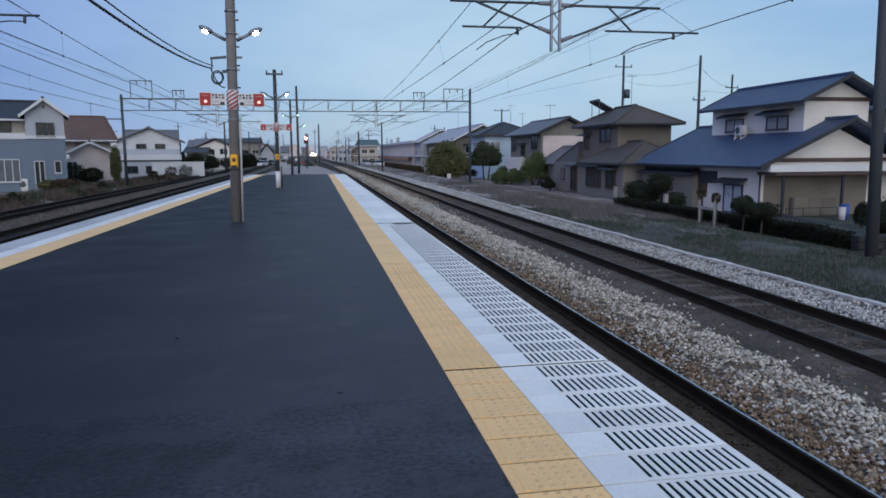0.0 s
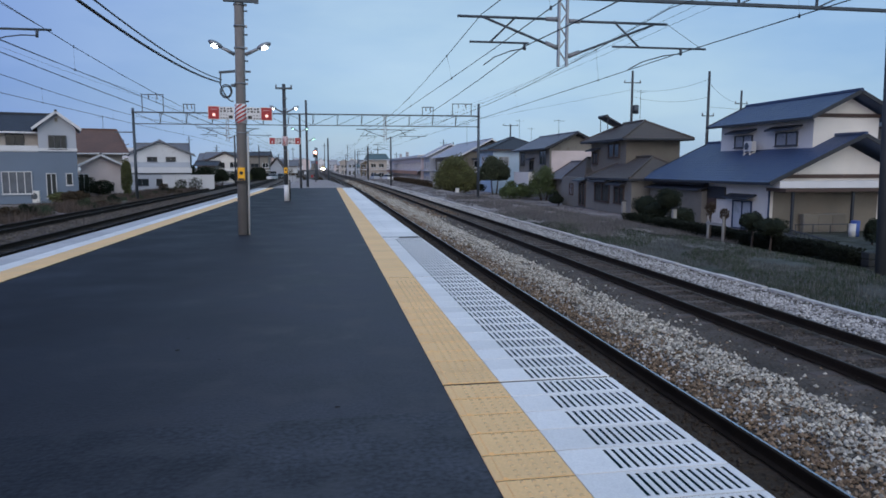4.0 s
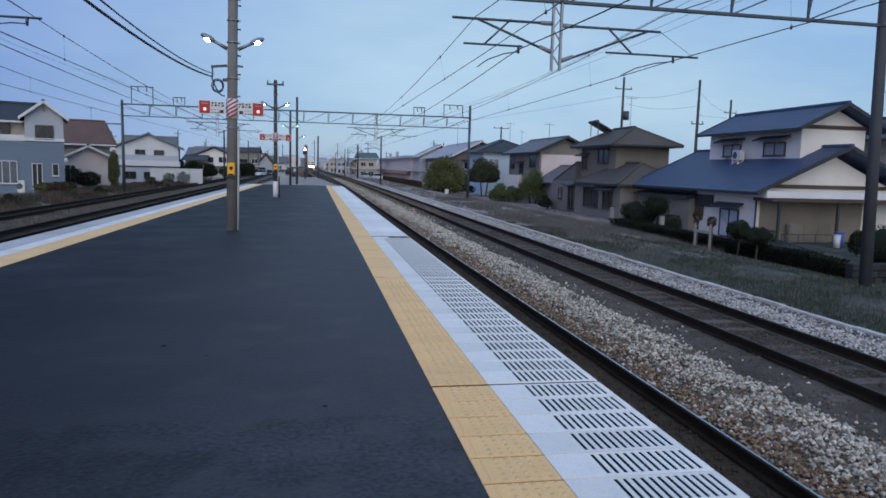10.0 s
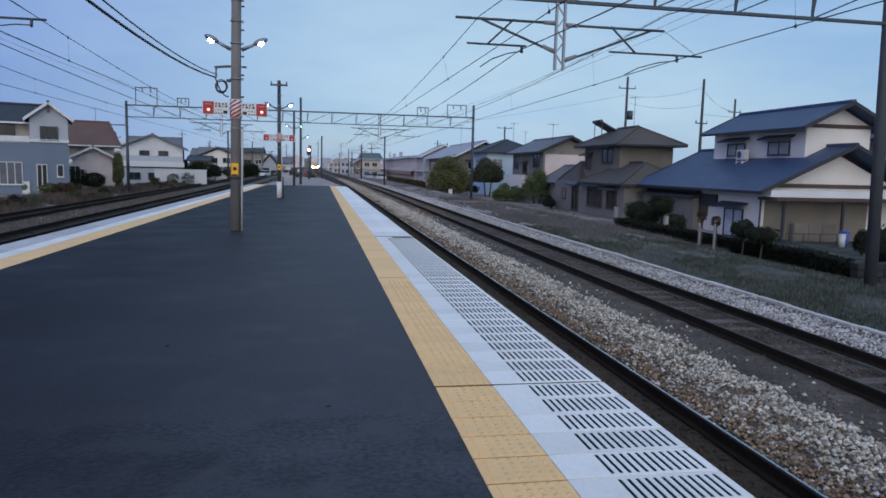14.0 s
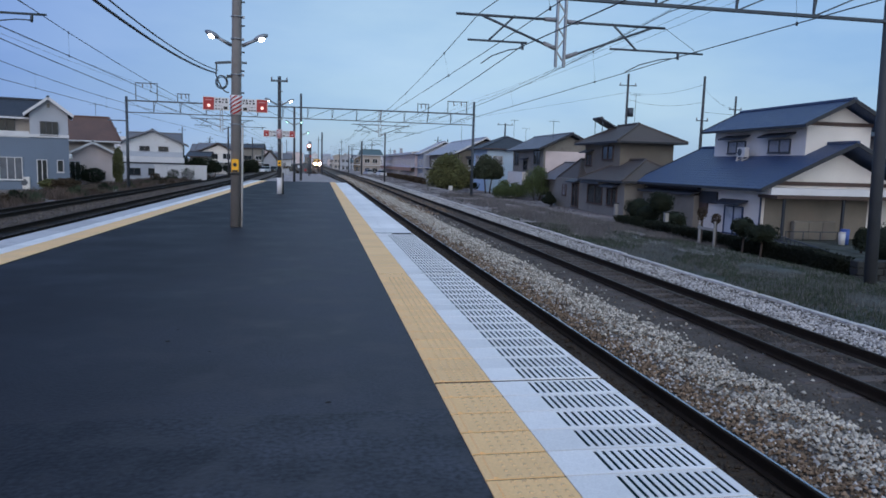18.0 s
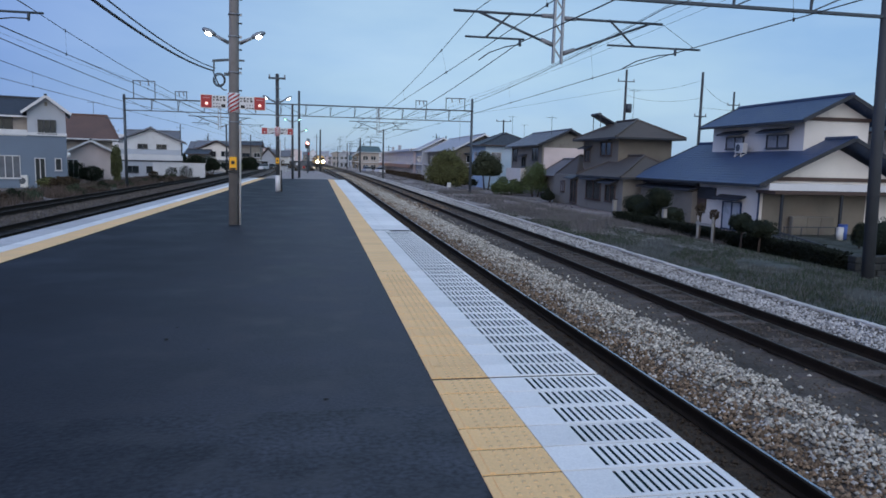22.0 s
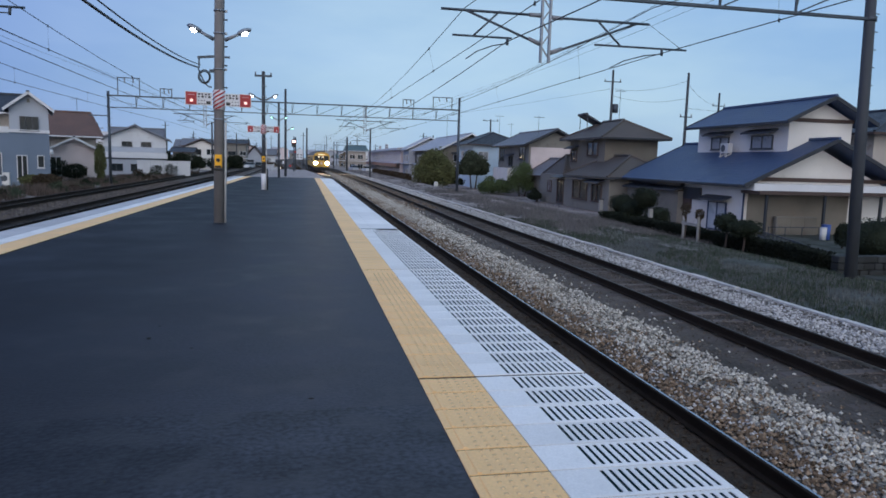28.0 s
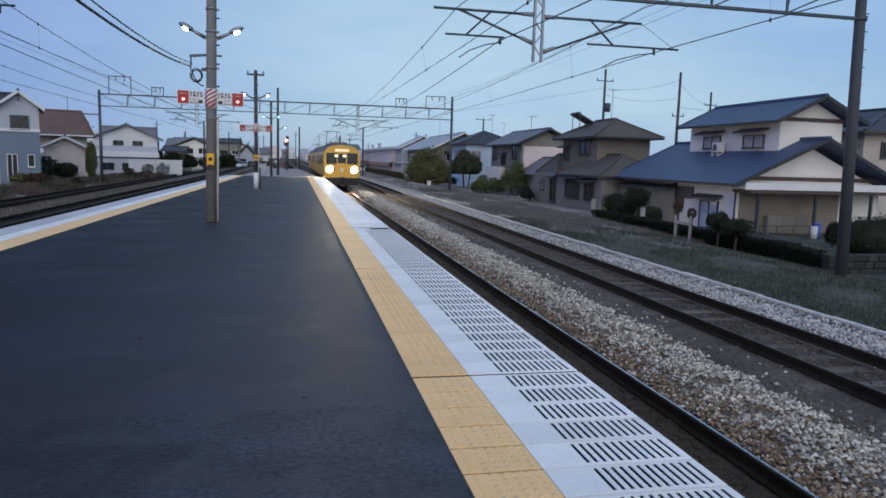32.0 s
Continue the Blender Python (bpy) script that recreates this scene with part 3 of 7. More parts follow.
def slab_mesh():
    """A pale slab, plain for a third, then cut by grooves along the line."""
    bm = B()
    w, d = RE - 1.205, PITCH - 0.011
    box(bm, 0, 0.245, 0, d, -0.045, 0.004)
    g0, n = 0.245, 12
    p = (w - 0.02 - g0) / n
    box(bm, g0, w, 0, 0.03, -0.045, 0.004)
    box(bm, g0, w, d - 0.02, d, -0.045, 0.004)
    box(bm, g0, w, 0.03, d - 0.02, -0.045, 0.0, 1)
    for i in range(n):
        box(bm, g0 + i * p + 0.0215, g0 + (i + 1) * p, 0.03, d - 0.02, 0.0, 0.004)
    box(bm, w - 0.02, w, 0.03, d - 0.02, 0.0, 0.004)
    return finish("edge_slab", bm, SLAB, GROOVE)


tile_mesh, tile_plain, slab_m = tactile_mesh(True), tactile_mesh(False), slab_mesh()
strip_r = thing("platform_edge", "pale grooved edge slabs beside a yellow tactile strip", "platform edge", kind="structure")
k0 = math.floor((-13.7 - J0) / PITCH)
for k in range(k0, 160):
    y = J0 + k * PITCH + 0
    if y > END - PITCH:
        break
    if k % 16 == 0:
        y += 0.028
    ob = new("tactile_tile", tile_mesh if y < 9 else tile_plain)
    ob.parent = strip_r
    ob.matrix_basis = pose(RA, y, 0)
    if y < 14.7:
        ob = new("edge_slab", slab_m)
        ob.parent = strip_r
        ob.matrix_basis = pose(1.205, y, 0)


def long_slab(x0, x1, d):
    bm = B()
    box(bm, x0, x0 + (x1 - x0) * 0.32, 0, d, -0.045, 0.004)
    box(bm, x0 + (x1 - x0) * 0.32 + 0.006, x1, 0, d, -0.045, 0.003)
    return bm


y = 14.93
plain = finish("edge_slab", long_slab(1.205, RE, 1.185), SLAB)
while y < END - 1.0:
    ob = new("edge_slab", plain)
    ob.parent = strip_r
    ob.matrix_basis = pose(0, y, 0)
    y += 1.194
bm = B()
box(bm, 1.21, 1.55, 14.64, 14.92, -0.045, 0.008)
part("joint_cover", bm, SLAB, strip_r)
bm = B()
box(bm, 1.21, 1.98, 14.88, 14.925, 0.004, 0.012)
part("joint_seal", bm, GROOVE, strip_r)

strip_l = thing("platform_edge", "pale edge slabs and a yellow tactile strip on the far side of the platform", "platform edge", kind="structure")
bm = B()
box(bm, LA - 0.47, LA - 0.03, 0, 2.38, -0.045, 0.004)
l_tile = finish("tactile_strip", bm, YELLOW)
bm = B()
box(bm, LE + 0.47, LA - 0.475, 0, 2.38, -0.045, 0.004)
l_slab = finish("edge_slab", bm, SLAB)
bm = B()
box(bm, LE, LE + 0.46, 0, 2.38, -0.045, 0.003)
l_outer = finish("edge_slab", bm, DULLSLAB)
y = -2.0 - 2.388 * 5
while y < END - 2:
    for nm, me in (("tactile_strip", l_tile), ("edge_slab", l_slab), ("edge_slab", l_outer)):
        ob = new(nm, me)
        ob.parent = strip_l
        ob.matrix_basis = pose(left(y), y, 0, 0, 0, -math.degrees(math.atan(TAPER)))
    y += 2.388

# cable trough and its lids along the far track
trough = thing("cable_trough", "weathered pale concrete cable trough beside the track", "trough", kind="structure")
bm = B()
box(bm, 9.70, 9.84, 0, 0.994, -1.5, -1.185)
bevel(bm, 0.008)
lid = finish("trough_lid", bm, KERB)
y = -14.0
while y < 150:
    ob = new("trough_lid", lid)
    ob.parent = trough
    ob.matrix_basis = pose(bend(y) + random.uniform(-0.015, 0.015), y, random.uniform(-0.012, 0.012), 0, 0, random.uniform(-0.5, 0.5))
    y += 1.0


# ---- ballast stones ----
def stones(name, spots, material, label):
    base = [(1, 0, -0.2), (0.2, 1, 0), (-1, 0.15, 0.1), (-0.1, -1, 0.1), (0.1, 0, 0.85), (0, 0.1, -0.8)]
    tri = [(0, 1, 4), (1, 2, 4), (2, 3, 4), (3, 0, 4), (1, 0, 5), (2, 1, 5), (3, 2, 5), (0, 3, 5)]
    vs, fs = [], []
    for x, y, z, s in spots:
        c, sn = math.cos(x * 91 + y * 37), math.sin(x * 91 + y * 37)
        o = len(vs)
        for a, b, d in base:
            a *= random.uniform(0.7, 1.2)
            b *= random.uniform(0.7, 1.2)
            vs.append((x + s * (a * c - b * sn), y + s * (a * sn + b * c), z + s * d * random.uniform(0.7, 1.25)))
        fs += [(o + p, o + q, o + r) for p, q, r in tri]
    return tagged(new(name, from_lists(name, vs, fs, material)), label, "ballast", kind="stuff")


def scatter(n, x0, x1, y0, y1, z, s0, s1, dense=1.6):
    out = []
    for _ in range(n):
        y = y0 + (y1 - y0) * random.random() ** dense
        x = random.uniform(x0, x1)
        x += 0.18 * noise.noise((y * 0.8, x, 3.0))
        out.append((x + bend(y), y, z + random.uniform(-0.02, 0.02), random.uniform(s0, s1)))
    return out


def drift(n, x0, x1, y0, y1, z, s0, s1, dense=1.7):
    """Stones thick in the middle of a wavering band, thinning to its sides."""
    out = []
    for _ in range(n):
        y = y0 + (y1 - y0) * random.random() ** dense
        u = min(max(random.gauss(0.5, 0.24), -0.3), 1.3)
        x = x0 + (x1 - x0) * u + 0.16 * noise.noise((y * 0.55, 0.0, 3.0))
        if x < 4.13:   # none against the platform track's rail
            continue
        out.append((x + bend(y), y, z + 0.02 * noise.noise((x * 3, y * 3, 0)) + random.uniform(-0.012, 0.02), random.uniform(s0, s1)))
    return out


def ridge_edge(y, side):
    """Wavering border of the pale ballast ridge between the tracks; side 0 by the platform track, 1 beyond."""
    return (4.83, 5.86)[side] + 0.26 * noise.noise((y * 0.42, 5.0 * side, 3.0)) + 0.20 * noise.noise((y * 1.7, 7.0 * side, 1.0))


def ridge(n, y0, y1, s0, s1, dense=1.4):
    """Stones heaped close together over the whole ridge, with a few strays past its borders."""
    out = []
    for _ in range(n):
        y = y0 + (y1 - y0) * random.random() ** dense
        u = random.random()
        if random.random() < 0.14:
            u += random.gauss(0, 0.30)
        a, b = ridge_edge(y, 0), ridge_edge(y, 1)
        x = a + (b - a) * u
        if x < 4.13 or noise.noise((x * 2.6, y * 1.5, 9.0)) + 0.35 * noise.noise((x * 7.0, y * 5.0, 2.0)) < -0.24 - 0.25 * u:
            continue
        heap = 0.035 * max(0.0, 1 - (2 * u - 1) ** 2)
        out.append((x + bend(y), y, -1.243 + heap + random.uniform(-0.012, 0.018), random.uniform(s0, s1) * (1 + 0.014 * min(max(y - 8, 0), 36))))
    return out


bm = B()   # packed paler gravel under the ridge
rows_ = []
for j in range(160):
    y = -14 + 164 * (j / 159) ** 1.25
    a, b = ridge_edge(y, 0), ridge_edge(y, 1)
    rows_.append([bm.verts.new((a + (b - a) * u + bend(y), y, z)) for u, z in ((0.0, -1.275), (0.12, -1.243), (0.5, -1.225), (0.88, -1.238), (1.0, -1.285))])
for r0, r1 in zip(rows_, rows_[1:]):
    for i in range(4):
        bm.faces.new((r0[i], r0[i + 1], r1[i + 1], r1[i])).smooth = True
single("gravel_ridge", bm, RIDGEBED, "packed pale gravel ridge between the tracks", "ballast", kind="structure")
stones("ballast_stones", ridge(27000, 2.2, 60, 0.017, 0.038), STONE, "loose pale grey ballast heaped in a ridge between the tracks")
stones("ballast_stones", drift(3600, 4.5, 6.0, 38, 150, -1.225, 0.04, 0.08, 1.3), STONE, "pale ballast further down the line")
stones("ballast_stones", drift(3200, 8.5, 9.6, 48, 150, -1.24, 0.04, 0.07, 1.3), GREYSTONE, "grey ballast shoulder further down the line")
stones("brown_ballast", drift(4200, 4.0, 6.4, 38, 150, -1.235, 0.04, 0.08, 1.3) + drift(1500, 6.9, 7.8, 40, 150, -1.25, 0.03, 0.05, 1.3), RUSTSTONE, "brown ballast further down the line")
stones("ballast_stones", scatter(450, 4.2, 6.5, 2.5, 46, -1.245, 0.015, 0.034), STONE, "single pale ballast stones strayed over the bed")
stones("shoulder_ballast", drift(15000, 8.45, 9.6, 6, 75, -1.245, 0.018, 0.038) + scatter(2500, 8.1, 9.6, 6, 60, -1.265, 0.015, 0.03) + scatter(4500, 9.15, 9.69, 5, 75, -1.232, 0.016, 0.036), GREYSTONE, "dull grey ballast shoulder beside the trough")
stones("rusty_ballast", drift(11000, 4.12, 5.0, 2.5, 50, -1.243, 0.015, 0.036) + drift(4500, 4.7, 5.7, 2.5, 50, -1.208, 0.013, 0.026) + scatter(700, 5.1, 6.6, 3, 46, -1.258, 0.014, 0.026), RUSTSTONE, "rust-stained brown ballast stones beside the rail")
stones("mixed_ballast", drift(3500, 4.1, 5.3, 2.5, 50, -1.243, 0.015, 0.034), GREYSTONE, "dull grey ballast among the brown stones")
stones("brown_ballast", scatter(7000, -13.0, -11.0, 16, 75, -1.262, 0.025, 0.045, 1.3) + scatter(3000, -9.3, -5.7, 16, 75, -1.255, 0.03, 0.06, 1.3) + scatter(4000, -15.6, -14.6, 16, 75, -1.26, 0.03, 0.05, 1.3), FARSTONE, "dull grey ballast between the far tracks")
stones("brown_ballast", scatter(5000, -13.1, -10.9, 16, 75, -1.258, 0.03, 0.06, 1.3) + scatter(3000, -9.4, -5.7, 16, 75, -1.258, 0.03, 0.06, 1.3), BROWNSTONE, "brown ballast under the far tracks")
stones("brown_ballast", scatter(14000, 4.1, 6.75, 2.5, 45, -1.264, 0.010, 0.024) + scatter(7000, 6.85, 7.9, 5, 45, -1.256, 0.014, 0.030) + scatter(4000, 7.95, 8.7, 6, 45, -1.268, 0.014, 0.03), BROWNSTONE, "dull brown ballast filling the bed")
stones("ballast_stones", scatter(3500, 4.5, 5.8, -14, 2.6, -1.235, 0.02, 0.046, 1.0) + scatter(3500, 8.5, 9.65, -14, 6.2, -1.245, 0.02, 0.04, 1.0), STONE, "pale ballast stones further back along the track")
stones("brown_ballast", scatter(5000, 4.1, 8.6, -14, 3.5, -1.252, 0.018, 0.04, 1.0) + scatter(4000, 2.1, 3.95, -14, 2.2, -1.25, 0.018, 0.036, 1.0) + scatter(5000, -12.8, -5.7, -14, 16, -1.255, 0.025, 0.05, 1.0), BROWNSTONE, "brown ballast stones further back along the tracks")
stones("dusty_ballast", scatter(11000, 2.1, 3.95, 2, 40, -1.25, 0.018, 0.036), BEDDARK, "dirty brown ballast under the platform edge, coloured darker for its shade")


# ---- platform poles with lamps and signs ----
def lamp_head(post, x, z, side, tip, material=LAMPGLASS):
    bm = B()
    bar(bm, (x, 0, z - 0.02), (x + side * 0.34, 0, z + 0.15), 0.042, 0.028, 8)
    arm = part("lamp_arm", bm, GALV, post)
    bm = B()
    m = Matrix.Translation((x + side * 0.40, 0, z + 0.185)) @ Matrix.Rotation(-side * 0.42, 4, "Y")
    ball(bm, (0, 0, 0), 0.17, 0.085, 0.065, 12, 8)
    bmesh.ops.transform(bm, matrix=m, verts=bm.verts[:])
    part("lamp_hood", bm, GALV, arm)
    bm = B()
    m = Matrix.Translation((x + side * 0.41, -0.015, z + 0.155)) @ Matrix.Rotation(-side * 0.42, 4, "Y")
    ball(bm, (0, 0, 0), 0.085, 0.07, 0.062, 12, 8)
    bmesh.ops.transform(bm, matrix=m, verts=bm.verts[:])
    part("lamp_glass", bm, material, arm, "lit white lamp glass")


def warning_board(post, z, half, lit):
    """Two red squares on a white marked board, with a striped wrap on the post."""
    for s in (-1, 1):
        bm = B()
        x0, x1 = (0.13, half - 0.24) if s > 0 else (-(half - 0.24), -0.13)
        box(bm, x0, x1, -0.14, -0.12, z - 0.135, z + 0.135)
        board = part("sign_board", bm, SIGNWHITE, post, "white sign board with rows of illegible black marks")
        marks = []
        for r in range(2):
            for c in range(4):
                a = x0 + 0.02 + c * (x1 - x0 - 0.03) / 4
                marks.append((a, a + 0.030 + 0.016 * ((c + r) % 2), z + 0.022 + r * 0.056, z + 0.052 + r * 0.056 + 0.01 * (c % 2)))
        for c in range(3):
            a = x0 + (0.15 if s > 0 else 0.02) + c * 0.058
            marks.append((a, a + 0.036, z - 0.118, z - 0.098))
            marks.append((a, a + 0.022 + 0.012 * (c % 2), z - 0.05, z - 0.036))
        a = x1 - 0.12 if s < 0 else x0 + 0.03
        marks.append((a, a + 0.085, z - 0.115, z - 0.05))
        for a, b, c, d in marks:
            bm = B()
            box(bm, a, b, -0.146, -0.141, c, d)
            part("sign_mark", bm, SIGNBLACK, board)
        bm = B()
        cx = s * (half - 0.12)
        box(bm, cx - 0.125, cx + 0.125, -0.15, -0.10, z - 0.145, z + 0.145)
        q = part("warning_panel", bm, SIGNWHITE, post)
        bm = B()
        box(bm, cx - 0.112, cx + 0.112, -0.156, -0.151, z - 0.132, z + 0.132)
        part("red_face", bm, SIGNRED, q, "red warning face")
        bm = B()
        bar(bm, (cx + 0.005, -0.158, z - 0.045), (cx + 0.005, -0.175, z - 0.045), 0.034, 0.03, 14)
        part("warning_light", bm, BUTTONGLOW if lit else SIGNWHITE, q, "lit pinkish lamp" if lit else "")
        bm = B()
        box(bm, cx - 0.07, cx + 0.07, -0.162, -0.157, z + 0.066, z + 0.086)
        part("caption", bm, CAPTION, q, "faint pale caption bar")
    bm = B()
    bar(bm, (0, 0, z - 0.21), (0, 0, z + 0.21), 0.127, 0.127, 20)
    wrap = part("stripe_wrap", bm, SIGNWHITE, post, "red and white diagonal stripes")
    bm = B()
    for k in range(6):   # stripes climb round the front half of the wrap
        z0 = z - 0.30 + k * 0.088
        prev = None
        for i in range(11):
            a = math.pi + 0.12 + i * (math.pi - 0.24) / 10
            zz = z0 + i * 0.022
            lo, hi = max(zz, z - 0.205), min(zz + 0.042, z + 0.205)
            if lo >= hi:
                prev = None
                continue
            cur = [bm.verts.new((0.130 * math.cos(a), 0.130 * math.sin(a), h)) for h in (lo, hi)]
            if prev:
                bm.faces.new((prev[0], cur[0], cur[1], prev[1]))
            prev = cur
    part("red_stripes", bm, SIGNRED, wrap)


def platform_pole(x, y, height, radius, label, sleeve, crossarm, lit, tilt=0.0):
    p = thing("platform_pole", label, "lamp post", pose(x, y, 0, 0, tilt, 0), group="poles along the platform")
    bm = B()
    bar(bm, (0, 0, -0.3), (0, 0, height), radius * 1.02, radius * 0.88, 20)
    part("shaft", bm, POLEDARK if sleeve else POLE, p)
    if sleeve:
        bm = B()
        bar(bm, (0, 0, -0.05), (0, 0, 0.72), radius + 0.025, radius + 0.025, 20)
        part("base_sleeve", bm, SIGNWHITE, p, "pale painted sleeve at the foot")
    for z in (2.25, 3.32, 4.08, 4.55, 5.0):
        bm = B()
        bar(bm, (0, 0, z), (0, 0, z + 0.03), radius + 0.012, radius + 0.012, 20)
        box(bm, radius + 0.005, radius + 0.05, -0.02, 0.02, z - 0.01, z + 0.04)
        part("strap", bm, GALV, p, "steel band")
    bm = B()
    bar(bm, (radius + 0.03, -0.05, -0.02), (radius + 0.03, -0.05, 2.2), 0.022, 0.022, 8)
    part("conduit", bm, PIPE, p, "pale conduit pipe")
    if sleeve:
        bm = B()
        bar(bm, (radius + 0.075, -0.05, -0.02), (radius + 0.075, -0.05, 0.95), 0.03, 0.03, 8)
        part("black_pipe", bm, CABLE, p, "black pipe beside the sleeve")
    lamp_head(p, -radius, 3.98, -1, 0)
    lamp_head(p, radius, 3.98, 1, 0)
    warning_board(p, 2.68, 0.68, lit)
    bm = B()
    box(bm, -0.075, 0.075, -radius - 0.07, -radius + 0.02, 1.22, 1.50)
    bevel(bm, 0.01)
    bx = part("call_box", bm, SIGNYELLOW, p, "orange emergency button box")
    bm = B()
    bar(bm, (0, -radius - 0.071, 1.38), (0, -radius - 0.085, 1.38), 0.042, 0.038, 12)
    part("button", bm, SIGNBLACK, bx)
    bm = B()
    box(bm, -0.06, 0.06, -radius - 0.078, -radius - 0.0705, 1.225, 1.262)
    part("button_plate", bm, SIGNBLACK, bx)
    bm = B()
    box(bm, -0.10, 0.10, -radius - 0.04, -radius + 0.02, 1.15, 1.195)
    part("bracket_plate", bm, SIGNBLACK, p)
    if crossarm:
        bm = B()
        box(bm, -0.37, 0.37, -0.12, -0.04, height - 0.24, height - 0.16)
        arm = part("cross_arm", bm, STEEL, p)
        for s in (-0.33, 0.33):
            bm = B()
            bar(bm, (s, -0.08, height - 0.16), (s, -0.08, height - 0.04), 0.035, 0.03, 8)
            part("insulator", bm, INSUL, arm)
    else:
        bm = B()
        box(bm, -0.32, 0.42, -0.14, -0.06, 5.05, 5.13)
        top_arm = part("cross_arm", bm, STEEL, p)
        bm = B()
        box(bm, 0.33, 0.42, -0.19, -0.141, 5.02, 5.16)
        part("arm_clamp", bm, STEEL, top_arm)
        for k, z in enumerate((2.95, 3.42, 3.82, 4.38, 4.88)):
            bm = B()
            bar(bm, (radius * 0.9, -0.03, z), (radius + 0.06, -0.03, z), 0.014, 0.02, 6)
            part("step_bolt", bm, STEEL, p)
        bm = B()
        box(bm, -radius - 0.09, -radius, -0.05, 0.03, 3.26, 3.32)
        part("cable_clip", bm, STEEL, p)
        bm = B()
        beam(bm, (-radius, 0, 3.60), (-0.45, 0, 3.56), 0.05, 0.05)
        part("cable_bracket", bm, STEEL, p)
        bm = B()
        beam(bm, (radius, 0, 3.60), (0.22, 0, 3.60), 0.04, 0.04)
        part("bracket_stub", bm, STEEL, p)
        bm = B()
        beam(bm, (-0.42, 0, 3.56), (-0.42, 0, 3.36), 0.03, 0.03)
        part("cable_hook", bm, STEEL, p)
    return p


platform_pole(-1.83, 16.14, 7.2, 0.112, "grey platform pole with twin lit lamps and red warning boards", False, False, True, 0.8)
platform_pole(-1.74, 32.4, 5.2, 0.085, "thinner grey platform pole with pale foot sleeve, crossarm and twin lamps", True, True, False)


def far_pole(x, y, h, r, lamps, label):
    p = thing("platform_pole", label, "lamp post", pose(x, y, 0), group="poles along the platform")
    bm = B()
    bar(bm, (0, 0, -0.3), (0, 0, h), r, r * 0.85, 12)
    part("shaft", bm, POLEDARK, p)
    bm = B()
    box(bm, -0.075, 0.075, -r - 0.07, -r + 0.01, 1.22, 1.5)
    part("call_box", bm, STEEL, p)
    for s, z in lamps:
        lamp_head(p, s * r, z, s, 0, LAMPGREEN)


far_pole(-1.77, 52.7, 5.35, 0.09, [(-1, 4.15), (1, 4.15)], "dark platform pole with greenish lit lamps near the platform end")
far_pole(-1.38, 56.2, 6.7, 0.10, [(1, 3.55)], "tall dark pole with one lit lamp beyond the paving")

# loop of spare cable and the slung cables to the first pole
bm = B()
for k, rr in enumerate((0.125, 0.10)):
    tube(bm, [(-2.09 + rr * math.cos(a), 16.1 + 0.03 * k, 3.16 + rr * 1.15 * math.sin(a)) for a in [i * math.tau / 18 for i in range(19)]], 0.013, 5)
single("cable_coil", bm, CABLE, "coiled spare black cable hanging on the pole", "cable")


def hanging(name, a, b, sag, r, material, label, category, group="", n=14):
    bm = B()
    a, b = Vector(a), Vector(b)
    tube(bm, [a.lerp(b, i / n) - Vector((0, 0, sag * 4 * (i / n) * (1 - i / n))) for i in range(n + 1)], r, 5)
    return single(name, bm, material, label, category, group=group)


hanging("service_cable", (-2.20, 16.1, 3.35), (-2.19, -0.2, 3.41), 0.355, 0.017, CABLE, "thick black cable slung to the platform pole", "cable", "slung cables", 24)
hanging("service_cable", (-2.19, 16.1, 3.34), (-2.165, -0.2, 3.405), 0.355, 0.010, CABLE, "black cable slung to the platform pole", "cable", "slung cables", 24)
hanging("service_cable", (-2.17, 16.1, 3.41), (-2.13, -0.2, 3.55), 0.375, 0.010, CABLE, "thin black cable slung to the platform pole", "cable", "slung cables", 24)
hanging("service_cable", (-1.94, 16.1, 2.95), (-2.22, 16.1, 3.35), 0.12, 0.014, CABLE, "short black cable tail on the pole", "cable", "slung cables")


